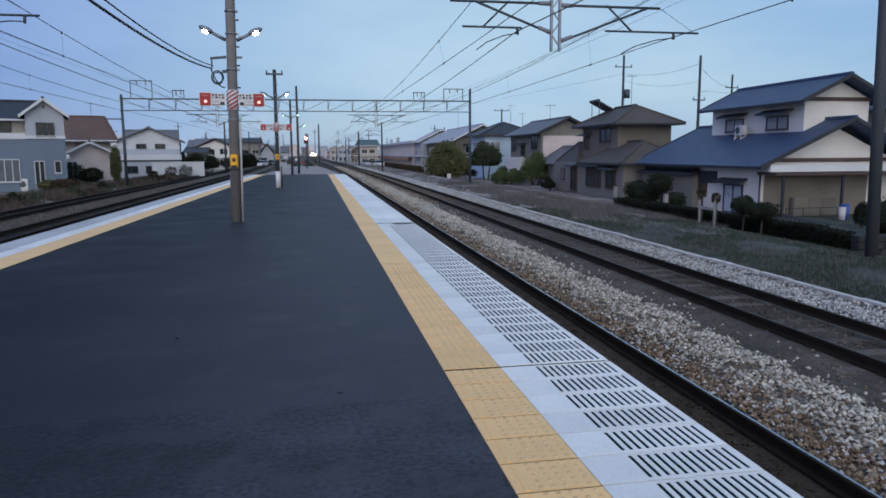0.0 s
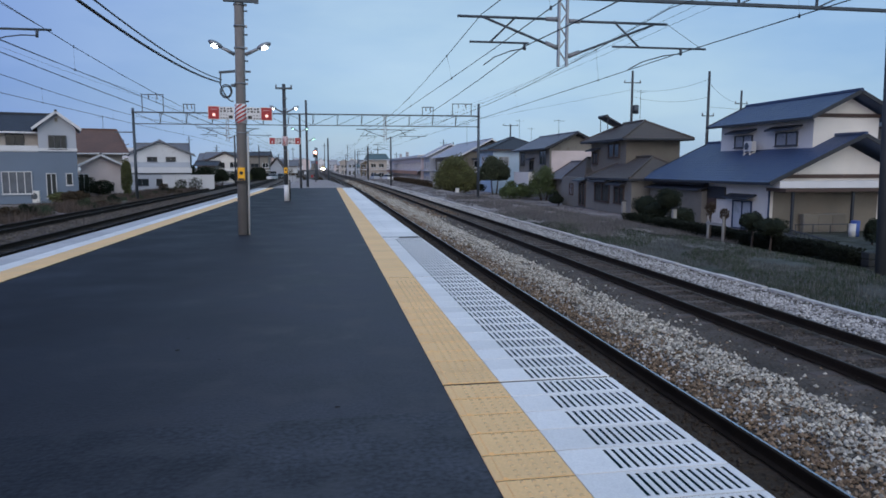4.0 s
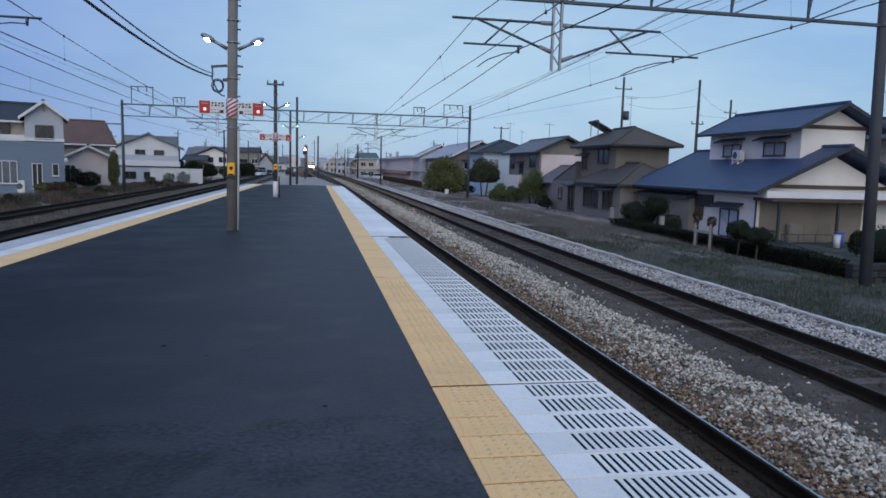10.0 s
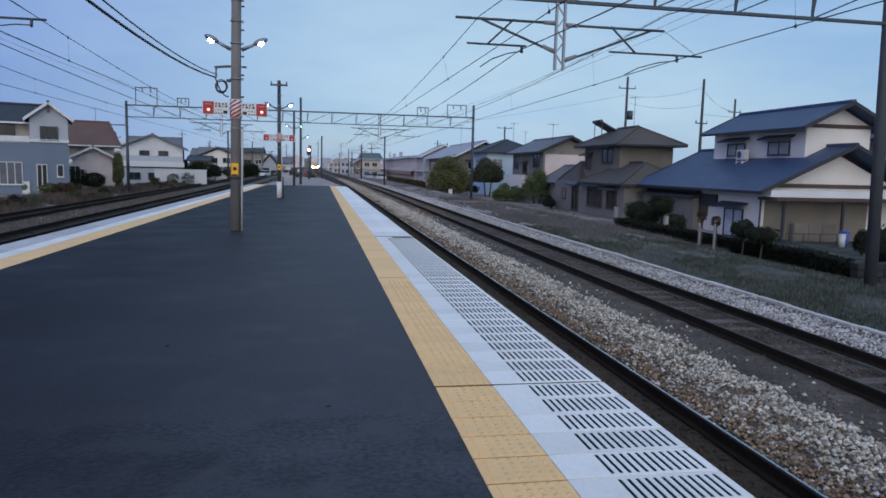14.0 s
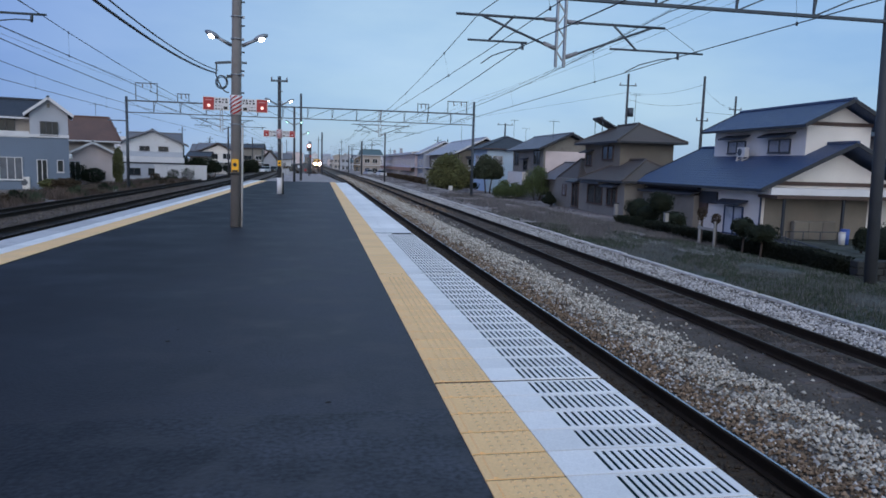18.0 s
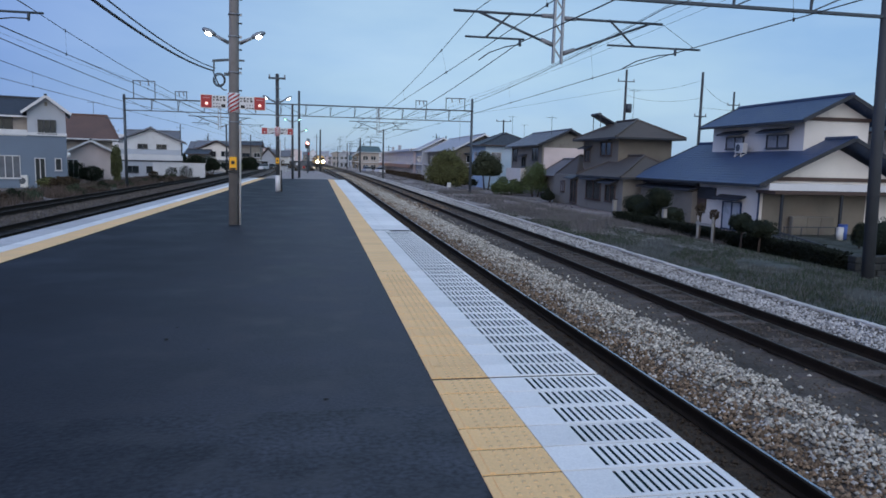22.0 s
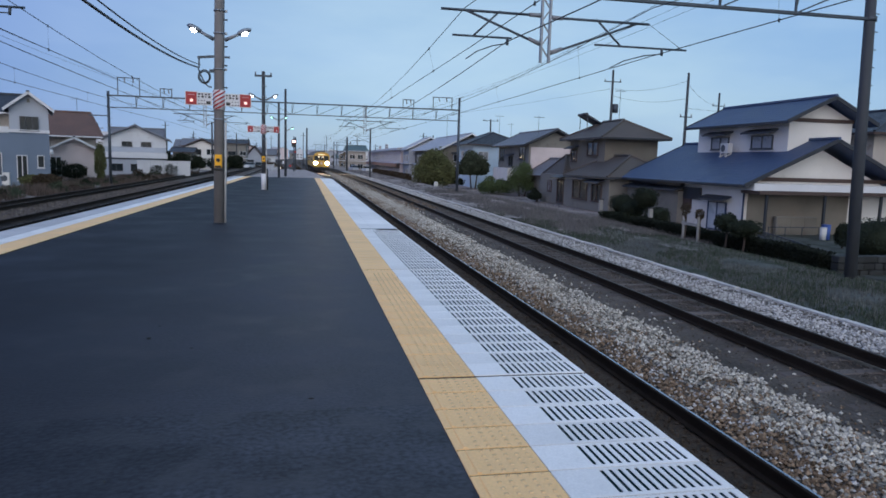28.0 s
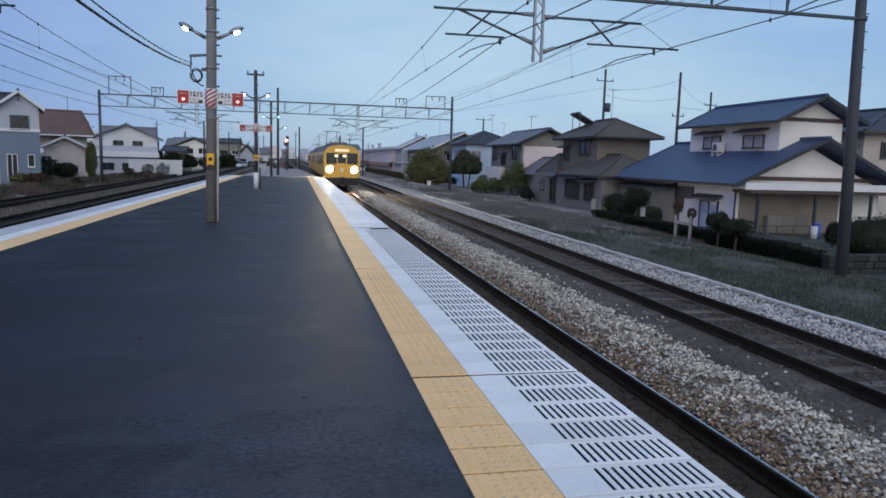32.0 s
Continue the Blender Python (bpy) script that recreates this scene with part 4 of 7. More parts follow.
# ---- catenary gantries ----
def cantilever(parent, x, side, zt, zd, dx, reach, r0, r1, zr, st, lean, back):
    """Bracket arm off a drop post: top tube to reach, stay from the post at zd up to dx, registration tube from r0 to r1, strut at st."""
    s = side
    bm = B()
    bar(bm, (x + s * 0.1, 0, zt), (x + s * reach, 0, zt), 0.030, seg=6)
    bar(bm, (x + s * 0.1, 0, zd), (x + s * dx, 0, zt), 0.028, seg=6)
    bar(bm, (x + s * r0, 0, zr), (x + s * r1, 0, zr), 0.024, seg=6)
    bar(bm, (x + s * st, 0, zt + 0.03), (x + s * (st + lean), 0, zr), 0.024, seg=6)
    arm = part("bracket_arm", bm, STEEL, parent)
    for a, b in (((x + s * 0.14, 0, zt), (x + s * 0.42, 0, zt)), ((x + s * 0.14, 0, zd + 0.03), (x + s * 0.42, 0, zd + 0.03 + 0.28 * (zt - zd) / (dx - 0.1)))):
        bm = B()
        bar(bm, a, b, 0.055, 0.045, 8)
        part("insulator", bm, INSUL, arm)
    if s > 0:
        bm = B()
        bar(bm, (x + reach, 0, zt), (x + r1 - 0.1, 0, zr), 0.006, seg=4)
        part("stay_wire", bm, WIRE, arm)
    cl = r1 - back if s > 0 else r0 + back
    bm = B()
    bar(bm, (x + s * cl, 0, zr), (x + s * cl, -0.02, zr - 0.16), 0.035, 0.03, 6)
    part("clamp", bm, STEEL, arm)
    bm = B()
    bend_ = [(0.0, 0.0, 0.12), (0.35, 0.10, 0.10), (0.7, 0.2, 0.13), (1.0, 0.3, 0.2)] if x < 0 else [(0.0, 0.0, 0.12), (0.2, 0.5, 0.10), (0.45, 1.1, 0.16), (0.6, 1.6, 0.28)]
    tube(bm, [(x + s * cl - a, b, zr - c) for a, b, c in bend_], 0.014, 5)
    part("steady_arm", bm, STEEL, arm)


def gantry(y, xl, xr, ztop, zlow, posts, drops, frames, label, dz=0.0, ground=(-1.5, -1.5), wide=0.16):
    g = thing("catenary_gantry", label, "gantry", pose(bend(y), y, 0), group="catenary gantries")
    for x, top, zg, foot in posts:
        bm = B()
        bar(bm, (x + foot, 0, zg), (x - foot * 0.4, 0, top), wide, wide * 0.78, 14)
        pst = part("post", bm, STEEL if y > 40 else POLEDARK, g)
        for zz in (zlow, ztop):
            bm = B()
            bar(bm, (x, 0, zz - 0.06), (x, 0, zz + 0.06), wide * 0.95, wide * 0.95, 14)
            part("collar", bm, STEEL, pst)
        z = 1.5
        while z < top - 0.4:
            bm = B()
            box(bm, x + wide * 0.8, x + wide * 0.8 + 0.12, -0.012, 0.012, z, z + 0.02)
            part("step_iron", bm, STEEL, pst)
            z += 0.45
    if y > 40:
        bm = B()
        beam(bm, (posts[0][0] - 1.5, 0, 4.42), (posts[0][0] + 0.1, 0, 4.42), 0.09, 0.09)
        part("side_arm", bm, STEEL, g)
    for zz, nm in ((ztop, "top_chord"), (zlow, "bottom_chord")):
        bm = B()
        beam(bm, (xl, 0, zz), (xr, 0, zz), 0.11, 0.11 if zz == ztop else 0.07)
        part(nm, bm, STEEL, g)
    n = max(2, round((xr - xl) / 2.15))
    for i in range(n):
        a = xl + (xr - xl) * i / n
        b = xl + (xr - xl) * (i + 1) / n
        bm = B()
        beam(bm, (b, 0, zlow), (b, 0, ztop), 0.05, 0.05)
        beam(bm, (b, 0.02, zlow), (b + 0.14, 0.02, ztop), 0.04, 0.04)
        part("upright", bm, STEEL, g)
        bm = B()
        lo, hi = ((a, 0, ztop), (b, 0, zlow)) if (a + b) / 2 < 0 else ((a, 0, zlow), (b, 0, ztop))
        beam(bm, lo, hi, 0.035, 0.035)
        part("diagonal", bm, STEEL, g)
    for x, arms in drops:
        bm = B()
        zb = ztop - 2.2 + dz
        for s in (-1, 1):
            beam(bm, (x + s * 0.10, 0, zb), (x + s * 0.10, 0, ztop + 0.1), 0.05, 0.09)
        k = 0
        z = zb + 0.1
        while z < ztop - 0.2:
            beam(bm, (x - 0.1, 0, z), (x + 0.1, 0, z + 0.28), 0.03, 0.03) if k % 2 else beam(bm, (x + 0.1, 0, z), (x - 0.1, 0, z + 0.28), 0.03, 0.03)
            z += 0.28
            k += 1
        d = part("drop_post", bm, GALV, g, "latticed steel drop post")
        for s in arms:
            if s < 0:
                cantilever(d, x, -1, zb + 1.07, zb + 0.40, 1.92, 2.5, 0.82, 2.22, zb + 0.51, 1.12, 0.62, 0.10)
            else:
                cantilever(d, x, 1, zb + 1.04, zb + 0.21, 2.3, 2.6, 1.23, 3.62, zb + 0.49, 1.25, 0.65, 0.65 if x > 0 else 0.28)
    for x0, x1, h in frames:
        bm = B()
        for x in (x0, x1):
            beam(bm, (x, 0, ztop), (x, 0, ztop + h), 0.06, 0.06)
        beam(bm, (x0 - 0.05, 0, ztop + h), (x1 + 0.05, 0, ztop + h), 0.07, 0.07)
        fr = part("feeder_frame", bm, STEEL, g)
        for k in range(2):
            bm = B()
            x = x0 + (x1 - x0) * (0.3 + 0.4 * k)
            bar(bm, (x, 0, ztop + h - 0.03), (x + 0.05, 0, ztop + h - 0.36), 0.045, 0.05, 8)
            part("insulator", bm, INSUL, fr)


gantry(16, -15.3, 14.2, 6.35, 5.42, [(-15.4, 7.2, -1.6, 0.0), (14.28, 7.2, -1.75, 0.2)], [(5.55, (-1, 1)), (-9.15, (-1, 1))], [(-14.6, -13.0, 1.4), (8.6, 9.5, 0.7), (11.3, 13.0, 1.05)],
       "steel truss gantry over the tracks with dark round posts", dz=-0.30)
for yy in (62,):
    gantry(yy, -15.6, 13.65, 6.07, 5.12, [(-15.62, 6.4, -1.6, 0.0), (13.68, 7.15, -1.75, 0.0)], [(5.27, (-1, 1)), (-8.1, (-1, 1))], [(-14.87, -13.2, 1.45), (-11.6, -10.7, 0.7), (8.6, 9.55, 0.72), (11.3, 13.0, 1.05)],
           "steel truss catenary gantry spanning all the tracks", dz=-0.12, wide=0.13)


def mast(x, y, top, arm):
    p = thing("catenary_mast", "slim dark catenary mast with a bracket arm", "mast", pose(x + bend(y), y, 0), group="catenary masts")
    bm = B()
    bar(bm, (0, 0, -1.6), (0, 0, top), 0.14, 0.11, 10)
    part("shaft", bm, POLEDARK, p)
    bm = B()
    bar(bm, (0, 0, 4.9), (arm * 2.6, 0, 5.0), 0.03, seg=6)
    bar(bm, (0, 0, 4.0), (arm * 2.3, 0, 4.95), 0.03, seg=6)
    bar(bm, (arm * 0.9, 0, 4.3), (arm * 2.8, 0, 4.25), 0.025, seg=6)
    part("bracket_arm", bm, STEEL, p)


for yy in (108, 154, 200, 250):
    mast(10.3, yy, 6.2, -1)
    mast(-12.9, yy, 6.2, 1)

# ---- overhead wires ----
GY = [-30, 16, 62, 108, 154, 240, 330]


def catenary(xc, zc, xm, zm, label, shift=0.0):
    """Contact wire, sagging messenger wire above it and the droppers between them."""
    t = thing("overhead_line", label, "overhead wire", group="overhead lines")
    pc, pm, dr = [], [], []
    for i, (a, b) in enumerate(zip(GY, GY[1:])):
        for k in range(10):
            u = k / 10
            y = a + (b - a) * u
            x = xc + bend(y) + (shift * (u if i % 2 else 1 - u))
            zz = zm - 0.62 * 4 * u * (1 - u)
            pc.append((x, y, zc - 0.06 * 4 * u * (1 - u)))
            pm.append((xm + bend(y), y, zz))
            if k % 2 and -8 < y < 110:
                dr.append((pc[-1], pm[-1]))
    for nm, pts, r in (("contact_wire", pc, 0.0105), ("messenger_wire", pm, 0.0115)):
        bm = B()
        tube(bm, pts, r, 4)
        part(nm, bm, WIRE, t)
    for a, b in dr:
        bm = B()
        bar(bm, a, b, 0.0025, seg=4)
        d = part("dropper", bm, WIRE, t)
        for c in (a, b):
            bm = B()
            bar(bm, (c[0], c[1], c[2] - 0.035), (c[0], c[1], c[2] + 0.03), 0.02, seg=6)
            part("dropper_clip", bm, WIRE, d)


catenary(3.8, 4.14, 3.6, 4.97, "contact and messenger wires over the platform track", -0.5)
catenary(8.3, 4.17, 8.2, 5.27, "contact and messenger wires over the outer track")
catenary(-6.6, 4.15, -6.6, 4.96, "contact and messenger wires over the far platform track")
catenary(-10.8, 4.07, -10.8, 5.08, "contact and messenger wires over the outer far track")


def feeder(x, z, r=0.012, sag=0.7):
    bm = B()
    pts = []
    for a, b in zip(GY, GY[1:]):
        for k in range(10):
            u = k / 10
            y = a + (b - a) * u
            pts.append((x + bend(y), y, z - sag * 4 * u * (1 - u)))
    tube(bm, pts, r, 4)
    single("feeder_wire", bm, WIRE, "dark bare feeder wire strung between the gantries", "wire", group="feeder wires")


for x, z, r, sag in ((-14.3, 7.15, 0.007, 0.25), (-13.6, 7.15, 0.007, 0.25), (-7.2, 4.14, 0.012, 0.25), (4.6, 4.27, 0.013, 0.45), (9.0, 5.75, 0.006, 0.6), (11.9, 6.8, 0.006, 0.3), (12.5, 6.8, 0.006, 0.3)):
    feeder(x, z, r, sag)


# ---- houses ----
def rot(axis):
    return Matrix.Identity(4) if axis == "y" else Matrix.Rotation(math.pi / 2, 4, "Z")


def roof_part(h, cx, cy, z, half, length, rise, material, axis="y", hip=0.0, thick=0.12, name="roof", label="", trim=TIMBER):
    """A tiled roof: stepped courses on two slopes, ends cut or hipped, a ridge cap and boards under the verges.
    half: eave to ridge across, length: along the ridge with the overhangs."""
    n = max(4, round(math.hypot(half, rise) / 0.34))
    step = 0.008
    bm = B()
    L = length / 2
    prof = []
    for i in range(n):
        prof += [(i / n, rise * i / n), (i / n, rise * i / n + step)]
    prof.append((1.0, rise))
    for s in (-1, 1):
        rows = [[bm.verts.new((s * half * (1 - u), -(L - hip * u), z_)), bm.verts.new((s * half * (1 - u), L - hip * u, z_))] for u, z_ in prof]
        for a, b in zip(rows, rows[1:]):
            bm.faces.new((a[0], a[1], b[1], b[0]))
        if hip:
            rows = [[bm.verts.new((-half * (1 - u), s * (L - hip * u), z_)), bm.verts.new((half * (1 - u), s * (L - hip * u), z_))] for u, z_ in prof[:-1]]
            for a, b in zip(rows, rows[1:]):
                bm.faces.new((a[0], a[1], b[1], b[0]))
            bm.faces.new((rows[-1][0], rows[-1][1], bm.verts.new((0, s * (L - hip), rise))))
    bmesh.ops.remove_doubles(bm, verts=bm.verts[:], dist=0.0005)
    # underside
    top = [bm.verts.new(p) for p in ((0, -(L - hip), rise - thick), (0, L - hip, rise - thick))]
    lo = [bm.verts.new(p) for p in ((-half, -L, -thick), (-half, L, -thick), (half, L, -thick), (half, -L, -thick))]
    for q in ((lo[0], lo[1], top[1], top[0]), (lo[3], lo[2], top[1], top[0])):
        bm.faces.new(q)
    m = pose(cx, cy, z) @ rot(axis)
    r = part(name, bm, material, h, label, m)
    boards = [((s * (half - 0.02), -L, -thick / 2 - 0.01), (s * (half - 0.02), L, -thick / 2 - 0.01), 0.05, thick + 0.02, "eave_board") for s in (-1, 1)]
    for s in (-1, 1):
        if hip:
            boards.append(((-half, s * (L - 0.02), -thick / 2 - 0.01), (half, s * (L - 0.02), -thick / 2 - 0.01), 0.05, thick + 0.02, "eave_board"))
        for t in (-1, 1):
            if hip:
                boards.append(((t * half, s * L, 0.06), (0, s * (L - hip), rise + 0.03), 0.16, 0.10, "hip_cap"))
            else:
                boards.append(((t * half, s * (L - 0.03), -0.05), (0, s * (L - 0.03), rise - 0.05), 0.07, 0.20, "verge_board"))
    for a, b, w, hh, nm in boards:
        bm = B()
        beam(bm, a, b, w, hh)
        part(nm, bm, material if nm == "hip_cap" else trim, r)
    bm = B()
    box(bm, -0.11, 0.11, -(L - hip) - 0.02, L - hip + 0.02, rise - 0.05, rise + 0.13)
    bevel(bm, 0.04)
    part("ridge_cap", bm, material, r)
    return r


def wall_part(h, cx, cy, z0, w, l, hw, rise, material, axis="y", hip=False, name="wall", label=""):
    """A storey with its gables: outer walls as one closed shell."""
    bm = B()
    a, b = w / 2, l / 2
    base = [bm.verts.new(p) for p in ((-a, -b, 0), (a, -b, 0), (a, b, 0), (-a, b, 0))]
    top = [bm.verts.new(p) for p in ((-a, -b, hw), (a, -b, hw), (a, b, hw), (-a, b, hw))]
    bm.faces.new(base[::-1])
    if hip or not rise:
        bm.faces.new(top)
        for i in range(4):
            bm.faces.new((base[i], base[(i + 1) % 4], top[(i + 1) % 4], top[i]))
    else:
        pk = [bm.verts.new((0, -b, hw + rise)), bm.verts.new((0, b, hw + rise))]
        bm.faces.new((base[0], base[1], top[1], pk[0], top[0]))
        bm.faces.new((base[2], base[3], top[3], pk[1], top[2]))
        bm.faces.new((base[1], base[2], top[2], top[1]))
        bm.faces.new((base[3], base[0], top[0], top[3]))
        bm.faces.new((top[0], pk[0], pk[1], top[3]))
        bm.faces.new((pk[0], top[1], top[2], pk[1]))
    return part(name, bm, material, h, label, pose(cx, cy, z0) @ rot(axis))


def window(h, face, at, along, z, w, ht, frame_mat=FRAME, pane_mat=CURTAIN, hood=False, sashes=2, rail=False):
    """A sash window on a wall. face: x-, x+, y- or y+; at: the wall's plane; along: its middle."""
    m = {"x-": pose(at, along, z, 0, 0, -90), "x+": pose(at, along, z, 0, 0, 90), "y-": pose(along, at, z), "y+": pose(along, at, z, 0, 0, 180)}[face]
    bm = B()
    f = 0.06
    rings = []
    for yy, d in ((-0.09, 0.0), (-0.09, f), (0.05, f), (0.05, 0.0)):
        rings.append([bm.verts.new((sx * (w / 2 - d), yy, sz * (ht / 2 - d))) for sx, sz in ((-1, -1), (1, -1), (1, 1), (-1, 1))])
    for r0, r1 in zip(rings, rings[1:] + rings[:1]):
        for i in range(4):
            bm.faces.new((r0[i], r0[(i + 1) % 4], r1[(i + 1) % 4], r1[i]))
    win = part("window", bm, frame_mat, h, place=m)
    for k in range(1, sashes):
        x = -w / 2 + w * k / sashes
        bm = B()
        box(bm, x - 0.03, x + 0.03, -0.07, 0.0, -ht / 2 + f, ht / 2 - f)
        part("glazing_bar", bm, frame_mat, win)
    for k in range(sashes):
        bm = B()
        x0, x1 = -w / 2 + w * k / sashes, -w / 2 + w * (k + 1) / sashes
        box(bm, x0 + 0.035, x1 - 0.035, -0.03 + 0.012 * (k % 2), -0.012 + 0.012 * (k % 2), -ht / 2 + f, ht / 2 - f)
        part("pane", bm, pane_mat, win)
    bm = B()
    box(bm, -w / 2 - 0.05, w / 2 + 0.05, -0.13, 0.0, -ht / 2 - 0.05, -ht / 2)
    part("sill", bm, frame_mat, win)
    if hood:
        bm = B()
        q = [bm.verts.new(p) for p in ((-w / 2 - 0.35, 0, ht / 2 + 0.38), (w / 2 + 0.35, 0, ht / 2 + 0.38), (w / 2 + 0.35, -0.6, ht / 2 + 0.16), (-w / 2 - 0.35, -0.6, ht / 2 + 0.16),
                                       (-w / 2 - 0.35, 0, ht / 2 + 0.28), (w / 2 + 0.35, 0, ht / 2 + 0.28), (w / 2 + 0.35, -0.6, ht / 2 + 0.07), (-w / 2 - 0.35, -0.6, ht / 2 + 0.07))]
        for i in ((0, 1, 2, 3), (7, 6, 5, 4), (0, 3, 7, 4), (3, 2, 6, 7), (2, 1, 5, 6)):
            bm.faces.new([q[k] for k in i])
        part("window_hood", bm, ROOFDARK, win)
    if rail:
        bm = B()
        for k in range(9):
            x = -w / 2 + w * k / 8
            bar(bm, (x, -0.2, -ht / 2 - 0.1), (x, -0.2, -ht / 2 + 0.45), 0.012, seg=4)
        beam(bm, (-w / 2, -0.2, -ht / 2 + 0.45), (w / 2, -0.2, -ht / 2 + 0.45), 0.03, 0.03)
        part("window_rail", bm, frame_mat, win)
    return win


# white house with blue tiled roofs, gable end across the line
ZG = -1.95
h1 = thing("house", "white two-storey house with glazed blue-grey tiled roofs and timber gables", "house", pose(0, 0, 0), group="houses beside the line")
wall_part(h1, 27.7, 40.25, ZG, 9.0, 13.5, 2.55, 2.05, WHITEWALL, name="lower_wall", label="white plastered ground storey")
roof_part(h1, 27.7, 39.9, 0.72, 5.35, 15.2, 2.50, ROOFBLUE, name="lower_roof", label="glossy blue-grey tiles", trim=DARKBOARD)
wall_part(h1, 28.3, 39.0, 2.2, 4.0, 9.0, 2.15, 1.0, WHITEWALL, name="upper_wall", label="white plastered upper storey")
roof_part(h1, 28.3, 38.7, 4.18, 2.85, 10.4, 1.40, ROOFBLUE, name="upper_roof", label="glossy blue-grey tiles", trim=DARKBOARD)
window(h1, "x-", 26.3, 40.9, 3.12, 1.9, 0.78, hood=True)
window(h1, "x-", 26.3, 36.7, 3.12, 1.95, 0.78, hood=True)
window(h1, "x-", 23.2, 35.9, -1.15, 1.8, 1.6, BLUEFRAME, PALECURTAIN, hood=True)
bm = B()
box(bm, 23.10, 23.205, 38.6, 39.49, -1.0, -0.36)
part("storm_shutter", bm, TIMBER, h1, "brown timber shutter")
# dark box filling in for the shade of a wall recess
bm = B()
box(bm, 23.08, 23.207, 37.6, 39.49, -0.35, 0.36)
part("shutter_box", bm, DARKBOARD, h1, "dark box in place of the shaded recess over the side entrance")
bm = B()
bar(bm, (23.12, 33.44, ZG), (23.12, 33.44, 0.26), 0.05, 0.05, 8)
part("downpipe", bm, BLUEFRAME, h1, "dark blue corner downpipe")
# dark strip standing in for the deep shade under the eave
bm = B()
box(bm, 22.9, 23.19, 39.5, 46.4, 0.385, 0.60)
part("annex_soffit", bm, DARKBOARD, h1)
bm = B()   # bands across the gables
box(bm, 23.25, 32.3, 33.40, 33.52, 0.92, 1.13)
box(bm, 26.25, 30.35, 34.42, 34.55, 4.22, 4.42)
part("timber_band", bm, TIMBER, h1, "dark timber band")
bm = B()
box(bm, 22.9, 32.6, 32.3, 33.5, 0.44, 0.80)
part("porch_fascia", bm, TRIM, h1, "long white fascia over the porch")
bm = B()
box(bm, 22.95, 32.55, 31.9, 33.48, 0.26, 0.42)
part("porch_roof", bm, TIMBER, h1)
for x in (23.5, 26.95, 30.4):
    bm = B()
    box(bm, x - 0.06, x + 0.06, 32.0, 32.12, ZG, 0.26)
    part("porch_post", bm, DARKBOARD, h1)
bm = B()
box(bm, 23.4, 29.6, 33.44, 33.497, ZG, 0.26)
part("porch_wall", bm, PORCHWALL, h1, "cream boarded wall, porch shade put into its darker colour")
bm = B()   # corrugated side annex
box(bm, 22.75, 23.19, 39.5, 46.4, ZG, 0.06)
part("side_annex", bm, DUNWALL, h1, "grey corrugated annex wall")
bm = B()
for k in range(46):
    y = 39.6 + k * 0.147
    box(bm, 22.735, 22.75, y, y + 0.05, ZG, 0.04)
part("cladding_ribs", bm, DUNWALL, h1)
bm = B()   # lean-to eave over the annex
q = [bm.verts.new(p) for p in ((22.35, 39.3, 0.07), (23.2, 39.3, 0.30), (23.2, 46.5, 0.30), (22.35, 46.5, 0.07), (22.35, 39.3, 0.16), (23.2, 39.3, 0.38), (23.2, 46.5, 0.38), (22.35, 46.5, 0.16))]
for i in ((3, 2, 1, 0), (4, 5, 6, 7), (0, 1, 5, 4), (2, 3, 7, 6), (3, 0, 4, 7)):
    bm.faces.new([q[k] for k in i])
part("annex_roof", bm, DARKBOARD, h1, "dark lean-to roof edge")
# air conditioner on the roof
ac = thing("air_conditioner", "white outdoor air-conditioner unit standing on the tiles", "air conditioner", pose(25.75, 39.4, 2.36))
bm = B()
box(bm, -0.16, 0.16, -0.42, 0.42, 0.12, 0.72)
bevel(bm, 0.02)
part("casing", bm, PLASTIC, ac)
bm = B()
bar(bm, (-0.161, 0.1, 0.42), (-0.172, 0.1, 0.42), 0.22, 0.22, 16)
part("fan_grille", bm, STEEL, ac)
for s in (-0.3, 0.3):
    bm = B()
    beam(bm, (-0.25, s, -0.1), (0.2, s, 0.10), 0.06, 0.06)
    beam(bm, (-0.18, s, -0.15), (-0.18, s, 0.12), 0.05, 0.05)
    part("stand", bm, PLASTIC, ac)

# brown neighbour behind the white house
h1b = thing("house", "cream two-storey house with a dark tiled roof behind the porch", "house", group="houses beside the line")
wall_part(h1b, 38.6, 42.0, ZG, 8.0, 9.0, 5.95, 0, CREAM, hip=True)
roof_part(h1b, 38.6, 42.0, 4.0, 4.8, 10.6, 1.7, ROOFDARK, hip=3.2)
window(h1b, "y-", 37.5, 36.8, 2.9, 1.9, 1.0, pane_mat=PANE)
window(h1b, "y-", 37.5, 40.5, 2.9, 1.9, 1.0, pane_mat=PANE)

# brown house with hipped roofs
h2 = thing("house", "weathered brown two-storey house with hipped dun roofs", "house", group="houses beside the line")
wall_part(h2, 25.55, 55.5, ZG, 4.5, 7.3, 5.85, 0, BROWNWALL, hip=True, label="brown plastered upper storey")
roof_part(h2, 25.5, 55.4, 3.72, 2.95, 9.2, 1.50, ROOFDUN, hip=2.6, trim=DARKBOARD)
wall_part(h2, 24.7, 54.7, ZG, 6.0, 15.0, 2.6, 0, DUNWALL, hip=True, name="lower_wall")
roof_part(h2, 24.2, 50.9, 0.70, 3.0, 8.6, 1.58, ROOFDUN, hip=2.6, name="lower_roof", trim=DARKBOARD)
roof_part(h2, 24.6, 60.6, 0.60, 2.7, 4.6, 1.75, ROOFDUN, axis="x", hip=1.2, name="lower_roof", trim=DARKBOARD)
window(h2, "x-", 23.3, 58.2, 2.3, 1.3, 1.0, TIMBER, PANE, hood=True)
